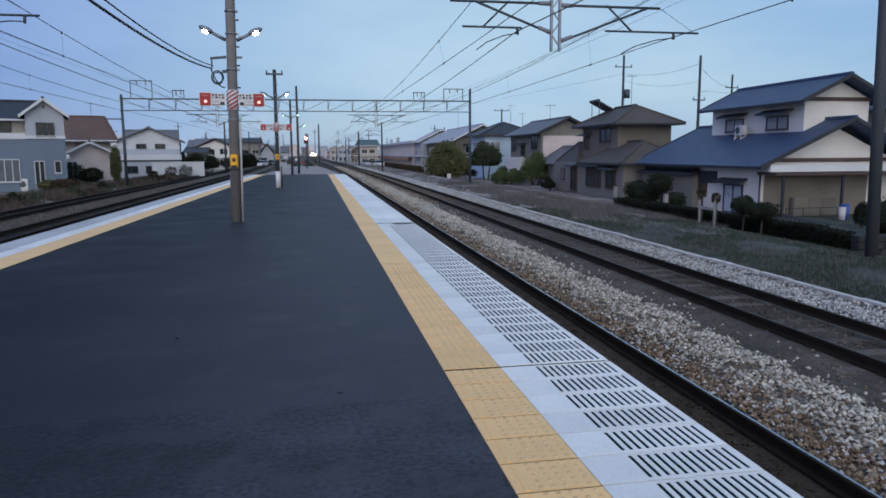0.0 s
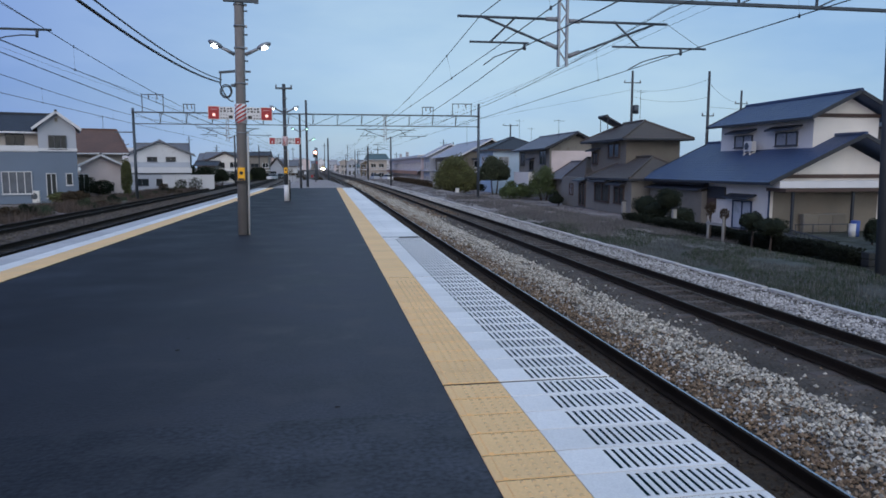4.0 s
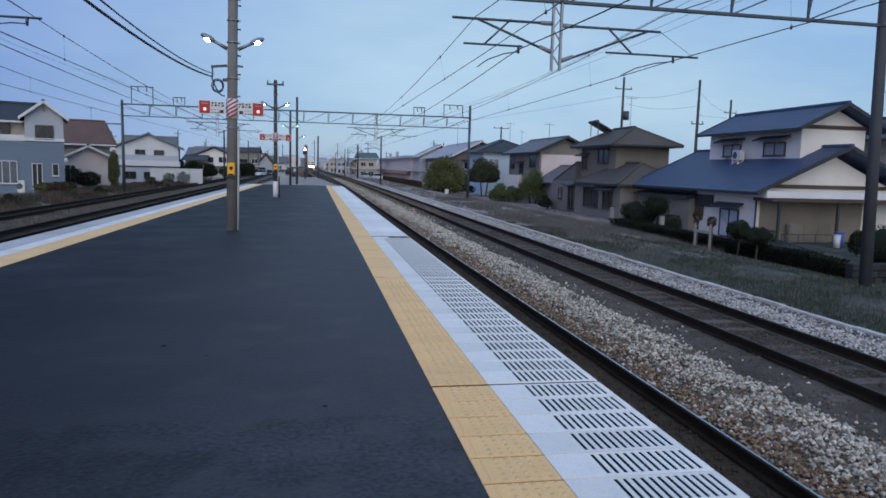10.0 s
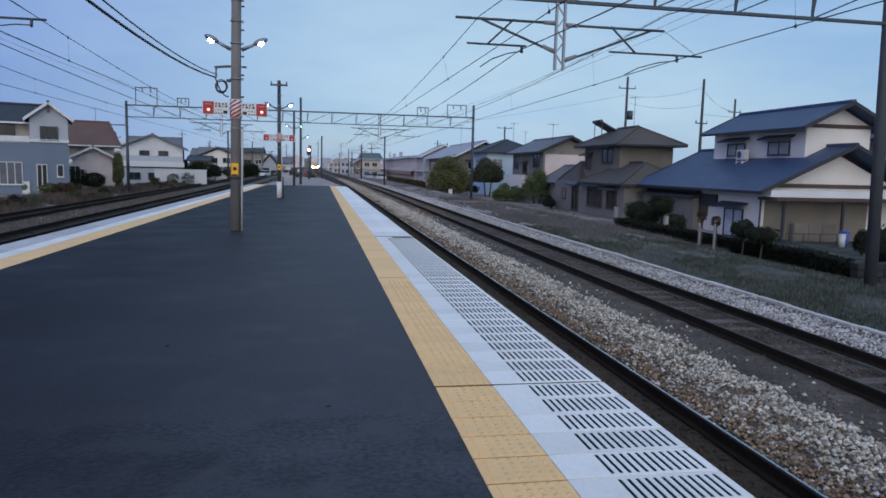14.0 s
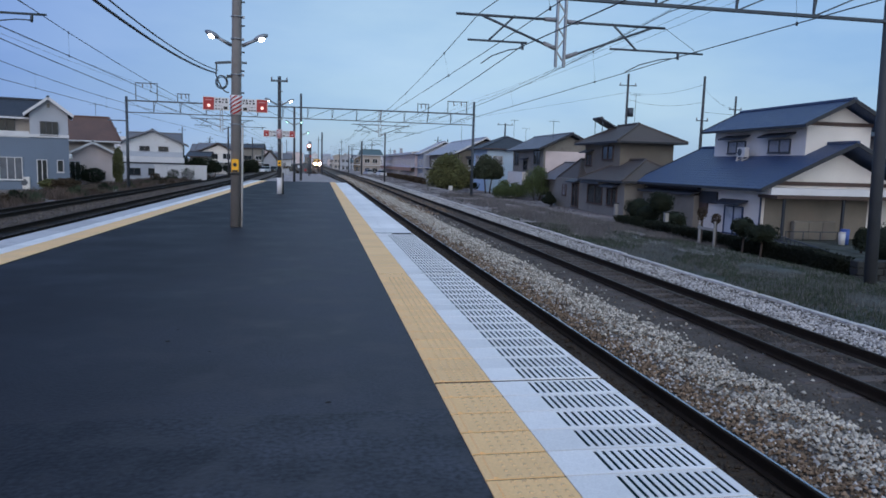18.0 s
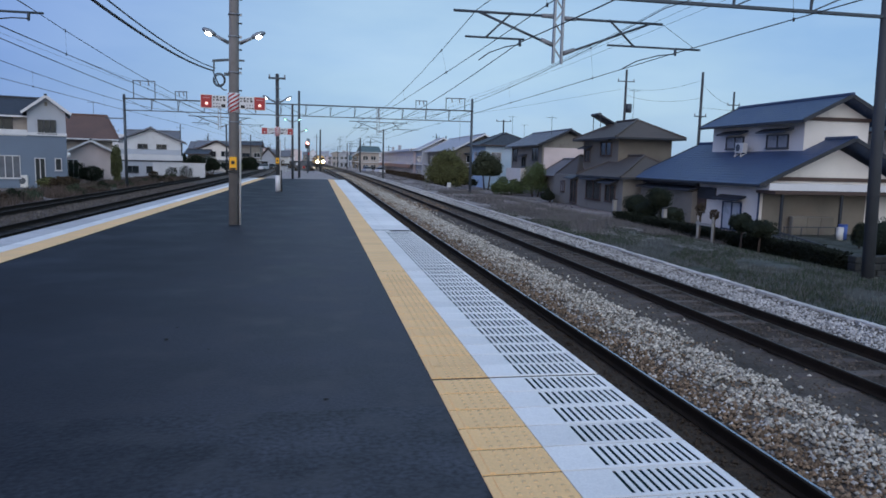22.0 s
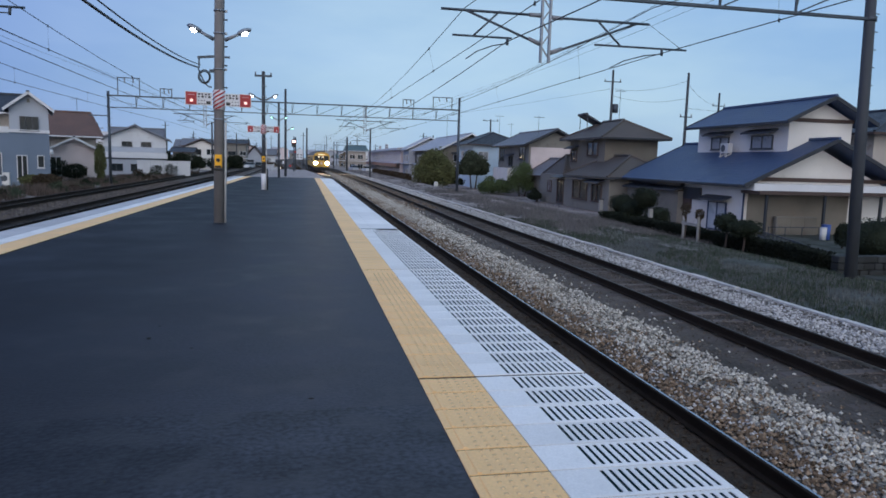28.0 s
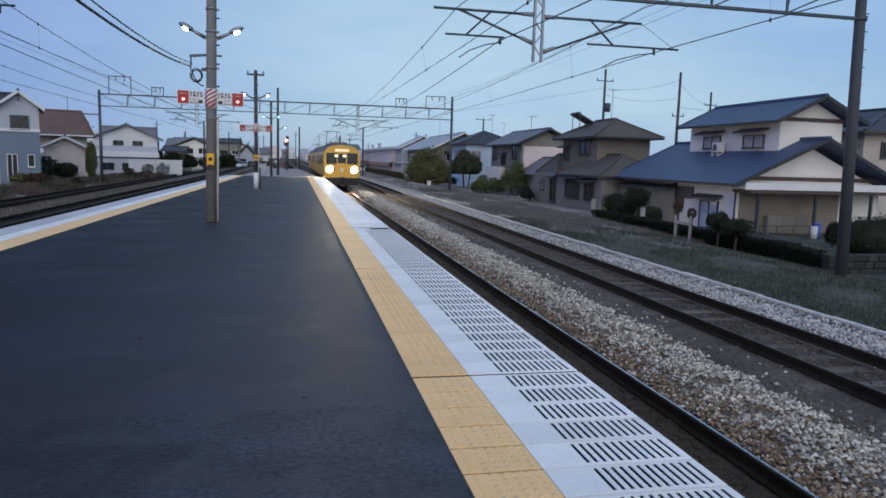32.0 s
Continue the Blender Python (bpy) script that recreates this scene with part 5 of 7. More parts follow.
window(h2, "x-", 23.3, 54.2, 2.85, 2.2, 1.1, TIMBER, PANE, hood=True)
window(h2, "x-", 21.7, 52.6, -0.45, 3.0, 1.5, TIMBER, PANE, hood=True)
window(h2, "x-", 21.7, 56.9, -0.75, 1.5, 2.0, TIMBER, PANE, hood=True)
window(h2, "x-", 21.7, 59.6, -0.4, 0.9, 1.0, TIMBER, CURTAIN)
window(h2, "x-", 21.7, 49.3, -0.55, 1.8, 1.3, TIMBER, PANE, hood=True)
sw = thing("solar_heater", "dark tilted solar water heater on a house roof", "solar heater", pose(24.5, 57.9, 5.05))
bm = B()
beam(bm, (-0.65, 0, 0.72), (0.85, 0, -0.05), 1.9, 0.12)
part("collector", bm, ROOFDARK, sw)
bm = B()
bar(bm, (-0.70, -0.9, 0.80), (-0.70, 0.9, 0.80), 0.13, 0.13, 12)
part("tank", bm, FRAME, sw)
for s in (-0.8, 0.8):
    bm = B()
    beam(bm, (-0.6, s, 0.68), (-0.6, s, -0.5), 0.05, 0.05)
    part("stand", bm, STEEL, sw)
    bm = B()
    beam(bm, (0.8, s, 0.0), (0.8, s, -0.4), 0.05, 0.05)
    part("stand", bm, STEEL, sw)

# gabled house with white gable
h3 = thing("house", "two-storey house with a grey tiled gable roof and pale gable wall", "house", group="houses beside the line")
wall_part(h3, 26.9, 79.0, ZG, 5.8, 12.0, 5.55, 1.35, DUNWALL)
roof_part(h3, 26.9, 79.0, 3.55, 3.7, 13.8, 1.72, ROOFGREY, label="grey-blue tiles", trim=DARKBOARD)
bm = B()
box(bm, 24.2, 29.7, 72.92, 72.99, 0.4, 3.3)
part("gable_panel", bm, PINKWALL, h3, "pale plaster gable")
roof_part(h3, 26.4, 69.5, 0.35, 2.9, 6.6, 1.75, ROOFGREY, axis="y", name="lower_roof")
wall_part(h3, 26.4, 70.0, ZG, 4.8, 5.0, 2.4, 1.5, DUNWALL, name="lower_wall")
window(h3, "x-", 24.0, 75.3, 2.6, 2.2, 1.5, pane_mat=PANE)
window(h3, "x-", 24.0, 79.6, 1.7, 1.6, 1.1, pane_mat=PANE, hood=True)
window(h3, "x-", 24.0, 83.3, 2.5, 1.7, 1.5, pane_mat=PANE, rail=True)
bm = B()
box(bm, 23.35, 23.98, 78.7, 85.0, -0.6, 0.95)
part("balcony_panel", bm, WHITEWALL, h3, "pale panelled balcony front")
window(h3, "x-", 24.0, 84.0, -0.3, 2.0, 1.6, pane_mat=CURTAIN)

# blue house
h4 = thing("house", "pale blue clad house with a dark hipped roof", "house", group="houses beside the line")
wall_part(h4, 26.0, 97.0, ZG, 7.0, 8.6, 5.9, 0, BLUEWALL, hip=True)
roof_part(h4, 26.0, 97.0, 3.9, 4.4, 10.2, 1.75, ROOFDARK, hip=3.4)
window(h4, "x-", 22.5, 94.6, 2.5, 1.5, 1.1, FRAMEW)
window(h4, "x-", 22.5, 98.6, 2.5, 1.5, 1.1, FRAMEW)
window(h4, "y-", 92.7, 24.0, 2.4, 1.4, 1.1, FRAMEW)

# row of pale-roofed houses further along
for i, (cx, cy, w, l, eave, rise, rm, wm, hp) in enumerate((
        (25.0, 118.5, 8.2, 28.0, 3.35, 2.45, ROOFPALE, BROWNWALL, 0.0), (24.0, 138.0, 8.2, 8.0, 3.6, 2.4, ROOFPALE, PALEGREY, 0.0),
        (23.0, 180.0, 7.0, 74.0, 4.0, 0.35, ROOFPALE, PINKWALL, 0.0), (13.6, 188.5, 4.9, 7.0, 3.55, 1.45, TEALROOF, CREAM, 0.9),
        (13.0, 233.0, 3.2, 6.0, 2.6, 1.3, ROOFBROWN, TANWALL, 0.0), (9.6, 262.0, 3.4, 7.0, 3.2, 1.5, ROOFDARK, PALEGREY, 0.0), (7.9, 303.0, 3.4, 8.0, 4.2, 0.5, ROOFPALE, CREAM, 0.0))):
    h = thing("house", ("two-storey house with a pale grey roof beyond the trees", "two-storey house with a pale gabled roof and grey walls", "long low flat-roofed pinkish apartment block with terracotta balconies",
                        "small cream house with a dark teal roof", "narrow tan house with a brown roof", "narrow grey gabled house far down the line", "tall cream building far down the line")[i],
              "house", group="houses beside the line")
    wall_part(h, cx, cy, ZG, w, l, eave - ZG + 0.02, 0 if hp else rise * 0.8, wm, hip=bool(hp))
    if i == 3:   # ridge across the line
        roof_part(h, cx, cy, eave, l / 2 + 0.6, w + 1.2, rise, rm, axis="x", hip=0.5, trim=TRIM)
    else:
        roof_part(h, cx, cy, eave, w / 2 + (0.7 if w > 4 else 0.35), l + 1.4, rise, rm, trim=TRIM)
    for k in range(max(1, int(l // 3.2))):
        yy = cy - l / 2 + 1.8 + k * 3.2
        window(h, "x-", cx - w / 2, yy, 1.9, 1.2 if i == 2 else 1.9, 1.5 if i == 2 else 1.3, FRAMEW, PANE)
        window(h, "x-", cx - w / 2, yy, -0.9, 1.9, 1.5, FRAMEW, PANE)
    for xx in (-0.22 * w, 0.2 * w):
        window(h, "y-", cy - l / 2, cx + xx, 2.0, min(1.7, w * 0.28), 1.1, FRAMEW, PANE, hood=i < 2)
        window(h, "y-", cy - l / 2, cx + xx, -0.5, min(1.7, w * 0.28), 1.4, FRAMEW, PANE)
    bm = B()
    box(bm, cx - w / 2 - 0.9, cx - w / 2 - 0.02, cy - l / 2, cy + l / 2, 0.80, 0.95)
    part("canopy", bm, TRIM, h)
    bm = B()
    box(bm, cx - w / 2, cx + w / 2, cy - l / 2 - 0.5, cy - l / 2 - 0.02, 0.80, 0.95)
    part("canopy", bm, TRIM, h)
    if i == 2:
        for k in range(23):
            bm = B()
            box(bm, cx - w / 2 - 0.95, cx - w / 2 - 0.85, cy - l / 2 + k * 3.2, cy - l / 2 + k * 3.2 + 3.1, 0.05, 0.79)
            part("balcony_panel", bm, TERRACOTTA, h, "terracotta balcony panel")
        bm = B()
        box(bm, cx - w / 2 - 0.75, cx - w / 2 - 0.02, cy - l / 2, cy + l / 2, 3.55, 3.97)
        part("cornice", bm, TRIM, h, "white cornice")

# left side: slate-blue house, turned to face along the line
def turned(x, y, deg):
    return pose(x, y, 0, 0, 0, deg)


l1 = thing("house", "two-storey house, white above and slate blue below, with dark roof", "house", turned(-20.15, 62, 19), group="houses across the line")
wall_part(l1, -4.6, 4.0, -1.4, 9.2, 8.0, 4.3, 0, SLATEWALL, hip=True, name="lower_wall", label="slate-blue siding")
wall_part(l1, -1.35, 2.2, 2.9, 2.7, 4.4, 1.8, 1.25, PALEGREY, name="upper_wall", label="white siding")
wall_part(l1, -5.95, 5.0, 2.9, 6.5, 6.0, 1.5, 0.0, CREAM, hip=True, name="rear_wall", label="shaded cream wall behind the balcony")
roof_part(l1, -1.35, 2.4, 4.62, 1.75, 5.9, 1.38, ROOFDARK, trim=TRIM, name="gable_roof")
roof_part(l1, -5.75, 4.6, 4.40, 3.6, 8.9, 1.62, ROOFDARK, axis="x", trim=TRIM, name="main_roof")
for nm, q in (("white_band", (-9.25, 0.05, -0.10, 0.0, 2.82, 3.06)), ("balcony_floor", (-9.2, -2.75, -0.02, 2.0, 2.75, 2.92)), ("balcony_parapet", (-9.2, -2.75, -0.08, 0.06, 3.065, 3.25))):
    bm = B()
    box(bm, *q)
    part(nm, bm, TRIM, l1)
bm = B()
box(bm, -0.10, 0.10, -0.06, -0.005, 5.2, 5.5)
part("gable_vent", bm, DUNWALL, l1, place=pose(-1.35, 0, 0))
window(l1, "y-", 0.0, -1.35, 3.55, 1.3, 1.1, FRAME, PANE, sashes=3)
window(l1, "y-", 0.0, -1.95, 0.05, 0.75, 2.0, FRAMEW, PANE)
window(l1, "y-", 0.0, -0.65, 0.55, 0.5, 1.0, FRAMEW, PANE, sashes=1)
window(l1, "y-", 0.0, -4.35, 0.3, 2.1, 1.8, FRAMEW, DIMPANE, sashes=4)
window(l1, "y-", 2.0, -4.4, 3.6, 1.3, 1.3, FRAME, PANE)
bm = B()
bar(bm, (0.06, 0.2, 1.15), (0.06, 0.2, 1.55), 0.24, 0.16, 12)
part("vent_hood", bm, TRIM, l1)
# brown-roofed house
l2 = thing("house", "cream house with a large brown roof and a white-trimmed front gable", "house", turned(-21.2, 79, 16), group="houses across the line")
wall_part(l2, -4.5, 3.4, -1.4, 9.0, 6.4, 4.5, 0, CREAM, hip=True)
roof_part(l2, -4.6, 3.2, 3.02, 4.0, 10.4, 2.55, ROOFBROWN, axis="x", hip=1.0, trim=TRIM)
wall_part(l2, -2.0, -2.2, -1.4, 4.4, 5.0, 2.9, 1.15, PINKWALL, name="front_wall")
roof_part(l2, -2.0, -2.3, 1.45, 2.65, 6.0, 1.35, ROOFDARK, name="front_roof", trim=TRIM)
window(l2, "y-", -4.7, -3.6, 0.0, 0.9, 1.8, FRAMEW, PANE)
# white gabled house
l3 = thing("house", "white gabled house with small dark windows", "house", turned(-17.9, 98.5, 9), group="houses across the line")
wall_part(l3, -3.7, 5.5, -1.4, 7.4, 11.0, 4.65, 1.6, SIDING)
roof_part(l3, -3.7, 5.5, 3.22, 4.3, 12.2, 1.85, ROOFGREY, trim=ROOFGREY)
roof_part(l3, -3.9, 9.0, 3.30, 2.4, 7.2, 1.62, ROOFGREY, axis="x", trim=ROOFGREY, name="cross_roof")
window(l3, "y-", 0.0, -4.7, 2.6, 1.25, 0.6, FRAME, PANE)
window(l3, "y-", 0.0, -2.4, 2.6, 1.25, 0.6, FRAME, PANE)
window(l3, "x+", 0.0, 2.0, 2.4, 1.0, 1.0, FRAME, PANE)
for nm, q, m in (("grey_band", (-7.38, -0.02, -0.05, -0.004, 1.55, 2.2), PALEGREY), ("lean_to", (-7.6, 0.2, -2.0, -0.02, 0.80, 1.42), TRIM), ("lean_to_gutter", (-7.6, 0.2, -2.02, -0.02, 0.64, 0.795), DARKBOARD), ("lean_to_wall", (-7.5, 0.1, -1.9, -0.05, -1.4, 0.635), PALEGREY)):
    bm = B()
    box(bm, *q)
    part(nm, bm, m, l3)
window(l3, "y-", -1.9, -5.9, -0.4, 1.6, 0.9, FRAME, PANE)
window(l3, "y-", -1.9, -3.4, -0.4, 1.6, 0.9, FRAME, PANE)
wall_part(l3, -9.2, 9.0, -1.4, 4.0, 8.0, 5.6, 0, TRIM, hip=True, name="rear_wall")

# small houses and shed further left
for cx, cy, w, l, eave, rise, rm, wm, ax in ((-19.2, 146, 6.6, 9.0, 2.75, 1.75, ROOFDARK, WHITEWALL, "y"), (-16.0, 179, 6.0, 4.6, 4.35, 0.9, ROOFDARK, DUNWALL, "x"), (-12.9, 196, 3.4, 6.0, 1.6, 2.6, ROOFDARK, PALEGREY, "y"), (-10.8, 214, 4.4, 5.0, 1.9, 1.7, ROOFGREY, TRIM, "x"), (-17.5, 214, 6.0, 6.0, 3.9, 1.6, ROOFBROWN, PINKWALL, "y"), (-21.5, 136, 5.0, 3.2, 1.85, 0.8, ROOFDARK, DUNWALL, "x"),
                                             (-25.5, 190, 9.0, 9.0, 3.6, 1.8, ROOFGREY, DUNWALL, "x")):
    h = thing("house", "small distant house with dark tiled roof across the line", "house", group="houses across the line")
    wall_part(h, cx, cy, -1.4, w, l, eave + 1.4, rise * 0.8, wm, axis=ax)
    roof_part(h, cx, cy, eave, w / 2 + 0.6, l + 1.2, rise, rm, axis=ax)
    window(h, "y-", cy - (l if ax == "y" else w) / 2, cx - 1.0, 2.0 if eave > 2 else 0.0, 1.8, 0.9, FRAME, PANE)
    if eave > 2:
        for xx, zz in ((1.6, 2.0), (-1.2, -0.3), (1.6, -0.3)):
            window(h, "y-", cy - (l if ax == "y" else w) / 2, cx + xx, zz, 1.5, 1.1, FRAMEW, PANE)
        bm = B()
        yy = cy - (l if ax == "y" else w) / 2
        box(bm, cx - 2.6, cx + 2.8, yy - 0.9, yy - 0.02, 0.75, 0.9)
        part("canopy", bm, TRIM, h)
wf = thing("garden_wall", "low white panelled wall beside the line", "wall", pose(-17.0, 92, -1.4))
for k in range(4):
    bm = B()
    box(bm, -3.1 + k * 1.56, -3.1 + k * 1.56 + 1.52, 0, 0.15, 0, 1.9)
    part("panel", bm, TRIM, wf)
bm = B()
box(bm, -3.2, 3.2, -0.05, 0.2, 1.9, 2.0)
part("coping", bm, TRIM, wf)

# distant roofs down the line
rng = random.Random(5)
for k in range(34):
    y = 205 + k * 11.5 + rng.uniform(-4, 4)
    s = 1 if k % 2 else -1
    x = bend(y) + (13 + rng.uniform(0, 16) if s > 0 else -17 - rng.uniform(0, 14))
    w, l, ev, rs = rng.uniform(5, 8), rng.uniform(6, 10), rng.uniform(1.4, 4.2), rng.uniform(1.0, 2.0)
    if s > 0 and y < 320:
        continue
    h = thing("house", "distant pale house with tiled roof near the vanishing rails", "house", group="distant houses")
    wall_part(h, x, y, -2.0, w, l, ev + 2.0, rs * 0.8, (TRIM, PINKWALL, DUNWALL, PALEGREY, BROWNWALL)[k % 5], axis="xy"[k // 2 % 2])
    roof_part(h, x, y, ev, w / 2 + 0.5, l + 1.0, rs, (ROOFGREY, ROOFDARK, ROOFPALE, TEALROOF, ROOFBROWN)[k % 5], axis="xy"[k // 2 % 2])
    for xx in (-1.2, 1.2):
        window(h, "y-", y - (l if k // 2 % 2 else w) / 2, x + xx, min(ev - 1.0, 1.8), 1.5, 1.0, FRAME, PANE)
        window(h, "y-", y - (l if k // 2 % 2 else w) / 2, x + xx, -0.8, 1.5, 1.2, FRAME, PANE)


# roofs and blocks closing the view far down the line
# pale colours of these blocks and towers stand in for distance haze
rng = random.Random(23)
for k in range(22):
    x, y = -118 + k * 10.5 + rng.uniform(-3, 3), rng.uniform(860, 1020)
    w, l, ev, rise = rng.uniform(8, 14), rng.uniform(9, 14), rng.uniform(6, 11.5), rng.uniform(1.5, 4)
    h = thing("house", "pale building far off at the end of the line, haze in its colours", "building", group="far buildings")
    wall_part(h, x, y, -2.2, w, l, ev + 2.2, rise * 0.8, (PALEGREY, PINKWALL, DUNWALL, TRIM)[k % 4], axis="xy"[k % 2])
    roof_part(h, x, y, ev, w / 2 + 0.6, l + 1.2, rise, (ROOFPALE, ROOFGREY, ROOFPALE)[k % 3], axis="xy"[k % 2])
    for xx in (-0.25 * w, 0.22 * w):
        for zz in (1.5, 4.5):
            window(h, "y-", y - (l if k % 2 else w) / 2, x + xx, zz, 2.0, 1.4, FRAMEW, PANE)
for x, y, hh, w in ((96.0, 900, 19, 3.2), (105.0, 905, 21.5, 3.8)):
    h = thing("tower_block", "slim pale tower far behind the houses", "building", pose(x, y, 0), group="far towers")
    bm = B()
    box(bm, -w / 2, w / 2, -w / 2, w / 2, -2.2, hh)
    part("wall", bm, PALEGREY, h)
    for k in range(6):
        bm = B()
        box(bm, -w / 2 + 0.4, w / 2 - 0.4, -w / 2 - 0.15, -w / 2 - 0.01, hh - 2.6 - k * 3, hh - 1.2 - k * 3)
        part("window_band", bm, CURTAIN, h)


# ---- vegetation ----
def leaves(bm, c, rx, ry, rz, n, size, seed, hollow=0.45):
    r = random.Random(seed)
    for _ in range(n):
        while True:
            p = Vector((r.uniform(-1, 1), r.uniform(-1, 1), r.uniform(-1, 1)))
            d = p.length
            k = 1 + 0.35 * noise.noise(Vector((p.x * 1.9 + seed, p.y * 1.9, p.z * 1.9)))
            if hollow < d < k:
                break
        q = Vector((c[0] + p.x * rx, c[1] + p.y * ry, c[2] + p.z * rz))
        u = Vector((r.gauss(0, 1), r.gauss(0, 1), r.gauss(0, 1))).normalized() * size * r.uniform(0.6, 1.3)
        w = u.orthogonal().normalized() * u.length * 0.55
        bm.faces.new([bm.verts.new(q + a) for a in (-u, w, u, -w)])


def tree(x, y, zg, h, rx, rz, label, material, n=900, size=0.13, seed=1, ry=None, name="tree", category="tree", group="", trunk_r=0.09, core=False):
    t = thing(name, label, category, pose(x, y, zg), group=group)
    cz = h - rz
    bm = B()
    bar(bm, (0, 0, -0.2), (0.05, 0, cz * 0.6), trunk_r, trunk_r * 0.75, 8)
    bar(bm, (0.05, 0, cz * 0.6), (0, 0.03, cz + rz * 0.3), trunk_r * 0.75, trunk_r * 0.3, 8)
    r = random.Random(seed)
    for k in range(7):
        a = k * 0.9 + r.uniform(0, 0.4)
        bar(bm, (0.03, 0, cz * 0.55 + k * 0.05), (rx * 0.6 * math.cos(a), rx * 0.6 * math.sin(a), cz + rz * r.uniform(-0.3, 0.5)), trunk_r * 0.4, trunk_r * 0.12, 5)
    part("trunk", bm, BARK, t)
    bm = B()
    leaves(bm, (0, 0, cz), rx, ry or rx, rz, n, size, seed)
    part("crown", bm, material, t)
    if core:
        bm = B()
        ball(bm, (0, 0, cz), rx * 0.84, (ry or rx) * 0.84, rz * 0.84, 12, 8)
        for v in bm.verts:
            v.co += v.co.normalized() * 0.12 * rx * noise.noise(v.co * 3.1)
        part("inner_foliage", bm, material, t)
    return t


def bush(x, y, zg, wx, wy, z0, z1, label, material, lobes, n, size, seed, name="bush", category="bush", trunks=1, dome=False):
    """A shrub of many overlapping leafy lobes between z0 and z1 over the ground, with gaps and a ragged outline."""
    r = random.Random(seed)
    t = thing(name, label, category, pose(x, y, zg))
    bm = B()
    for k in range(trunks):
        a = k * 2.4
        foot = (0.25 * math.cos(a) * (trunks > 1), 0.25 * math.sin(a) * (trunks > 1), -0.2)
        mid = (wx * 0.12 * math.cos(a), wy * 0.12 * math.sin(a), z0 + 0.15 * (z1 - z0))
        bar(bm, foot, mid, 0.10, 0.07, 7)
        for j in range(4):
            b = a + j * 1.6
            bar(bm, mid, (wx * 0.36 * math.cos(b), wy * 0.36 * math.sin(b), z0 + (z1 - z0) * r.uniform(0.45, 0.75)), 0.05, 0.015, 5)
    part("trunk", bm, BARK, t)
    bm = B()
    h = z1 - z0
    for k in range(lobes):
        a, q = r.uniform(0, math.tau), math.sqrt(r.random())
        rr = r.uniform(0.16, 0.27) * min(wx, h * 1.4)
        lift = (1 - q * q) if dome else (1 - 0.55 * q * q)
        cz = z0 + rr * 0.7 + max(h * lift - rr * 1.5, 0.0) * (r.random() ** 0.6)
        leaves(bm, (max(wx / 2 - rr, 0.1) * q * math.cos(a), max(wy / 2 - rr, 0.1) * q * math.sin(a), cz), rr, rr, rr * 0.85, n // lobes, size, seed * 31 + k, 0.25)
    part("crown", bm, material, t)
    return t


# trees by the far gantry post
bush(16.5, 88.5, -1.5, 6.5, 5.0, 0.0, 5.0, "large bushy yellow-green shrub reaching down to the ground beside the line", LEAF, 60, 24000, 0.13, 3, trunks=3)
bush(17.6, 88.6, -1.5, 6.8, 4.0, 0.0, 1.5, "dark undergrowth at the foot of the large shrub", LEAFDARK, 22, 6000, 0.10, 41)
bush(21.3, 87, -1.9, 4.8, 4.5, 1.9, 5.5, "broad dome-shaped dark green clipped tree on bare trunks", LEAFMID, 60, 20000, 0.12, 6, "tree", "tree", 2, True)
bush(22.75, 71, -1.9, 3.9, 3.2, 0.1, 4.2, "light green garden shrub by the house wall", LEAFGREEN, 22, 6500, 0.085, 7, trunks=2)
bush(20.9, 75, -1.9, 4.4, 7.0, 0.0, 2.1, "low green hedge-like shrub on the bank", LEAFGREEN, 26, 7500, 0.085, 8, trunks=2)
bush(20.9, 61.0, -1.9, 1.5, 3.0, 0.0, 1.5, "low dark green shrub by the house wall", LEAFDARK, 16, 4500, 0.075, 18)
# garden of the white house
for i, (x, y, h, r, rz, m, lb) in enumerate((
        (17.15, 25.8, 1.62, 0.47, 0.40, LEAFDARK, "clipped round dark shrub on a bare trunk by the garden hedge"), (17.15, 24.6, 1.44, 0.64, 0.36, LEAFDARK, "broad clipped dark shrub on a bare trunk by the garden hedge"),
        (16.95, 28.65, 1.85, 0.22, 0.30, LEAFRUST, "sparse russet-leaved young tree on a pale trunk"), (16.95, 27.5, 1.65, 0.22, 0.24, LEAFRUST, "sparse russet-leaved young tree on a pale trunk"),
        (19.5, 37.4, 2.25, 0.75, 0.66, LEAFDARK, "dark green garden tree by the grey annex"), (19.5, 40.3, 1.75, 0.8, 0.70, LEAFDARK, "dark evergreen shrub by the annex"), (19.5, 39.0, 1.45, 0.8, 0.64, LEAFDARK, "low dark evergreen shrub by the annex"),
        (19.6, 36.0, 1.2, 0.7, 0.5, LEAFDARK, "low dark evergreen shrub in the garden"), (24.05, 27.3, 1.15, 0.32, 0.55, LEAFDARK, "narrow dark shrub beside the porch bins"),
        (21.2, 22.4, 1.75, 1.1, 0.85, LEAFDARK, "large dark clipped shrub near the gantry post"), (23.3, 22.8, 1.95, 1.3, 0.95, LEAFDARK, "large dark clipped shrub near the gantry post"))):
    tree(x, y, -1.9, h, r, rz, lb, m, 420 if r < 0.25 else 2600 if r < 0.7 else 4200, 0.045, 20 + i, name="garden_tree" if rz < 0.62 else "shrub", category="shrub", trunk_r=0.05, core=m is LEAFDARK)


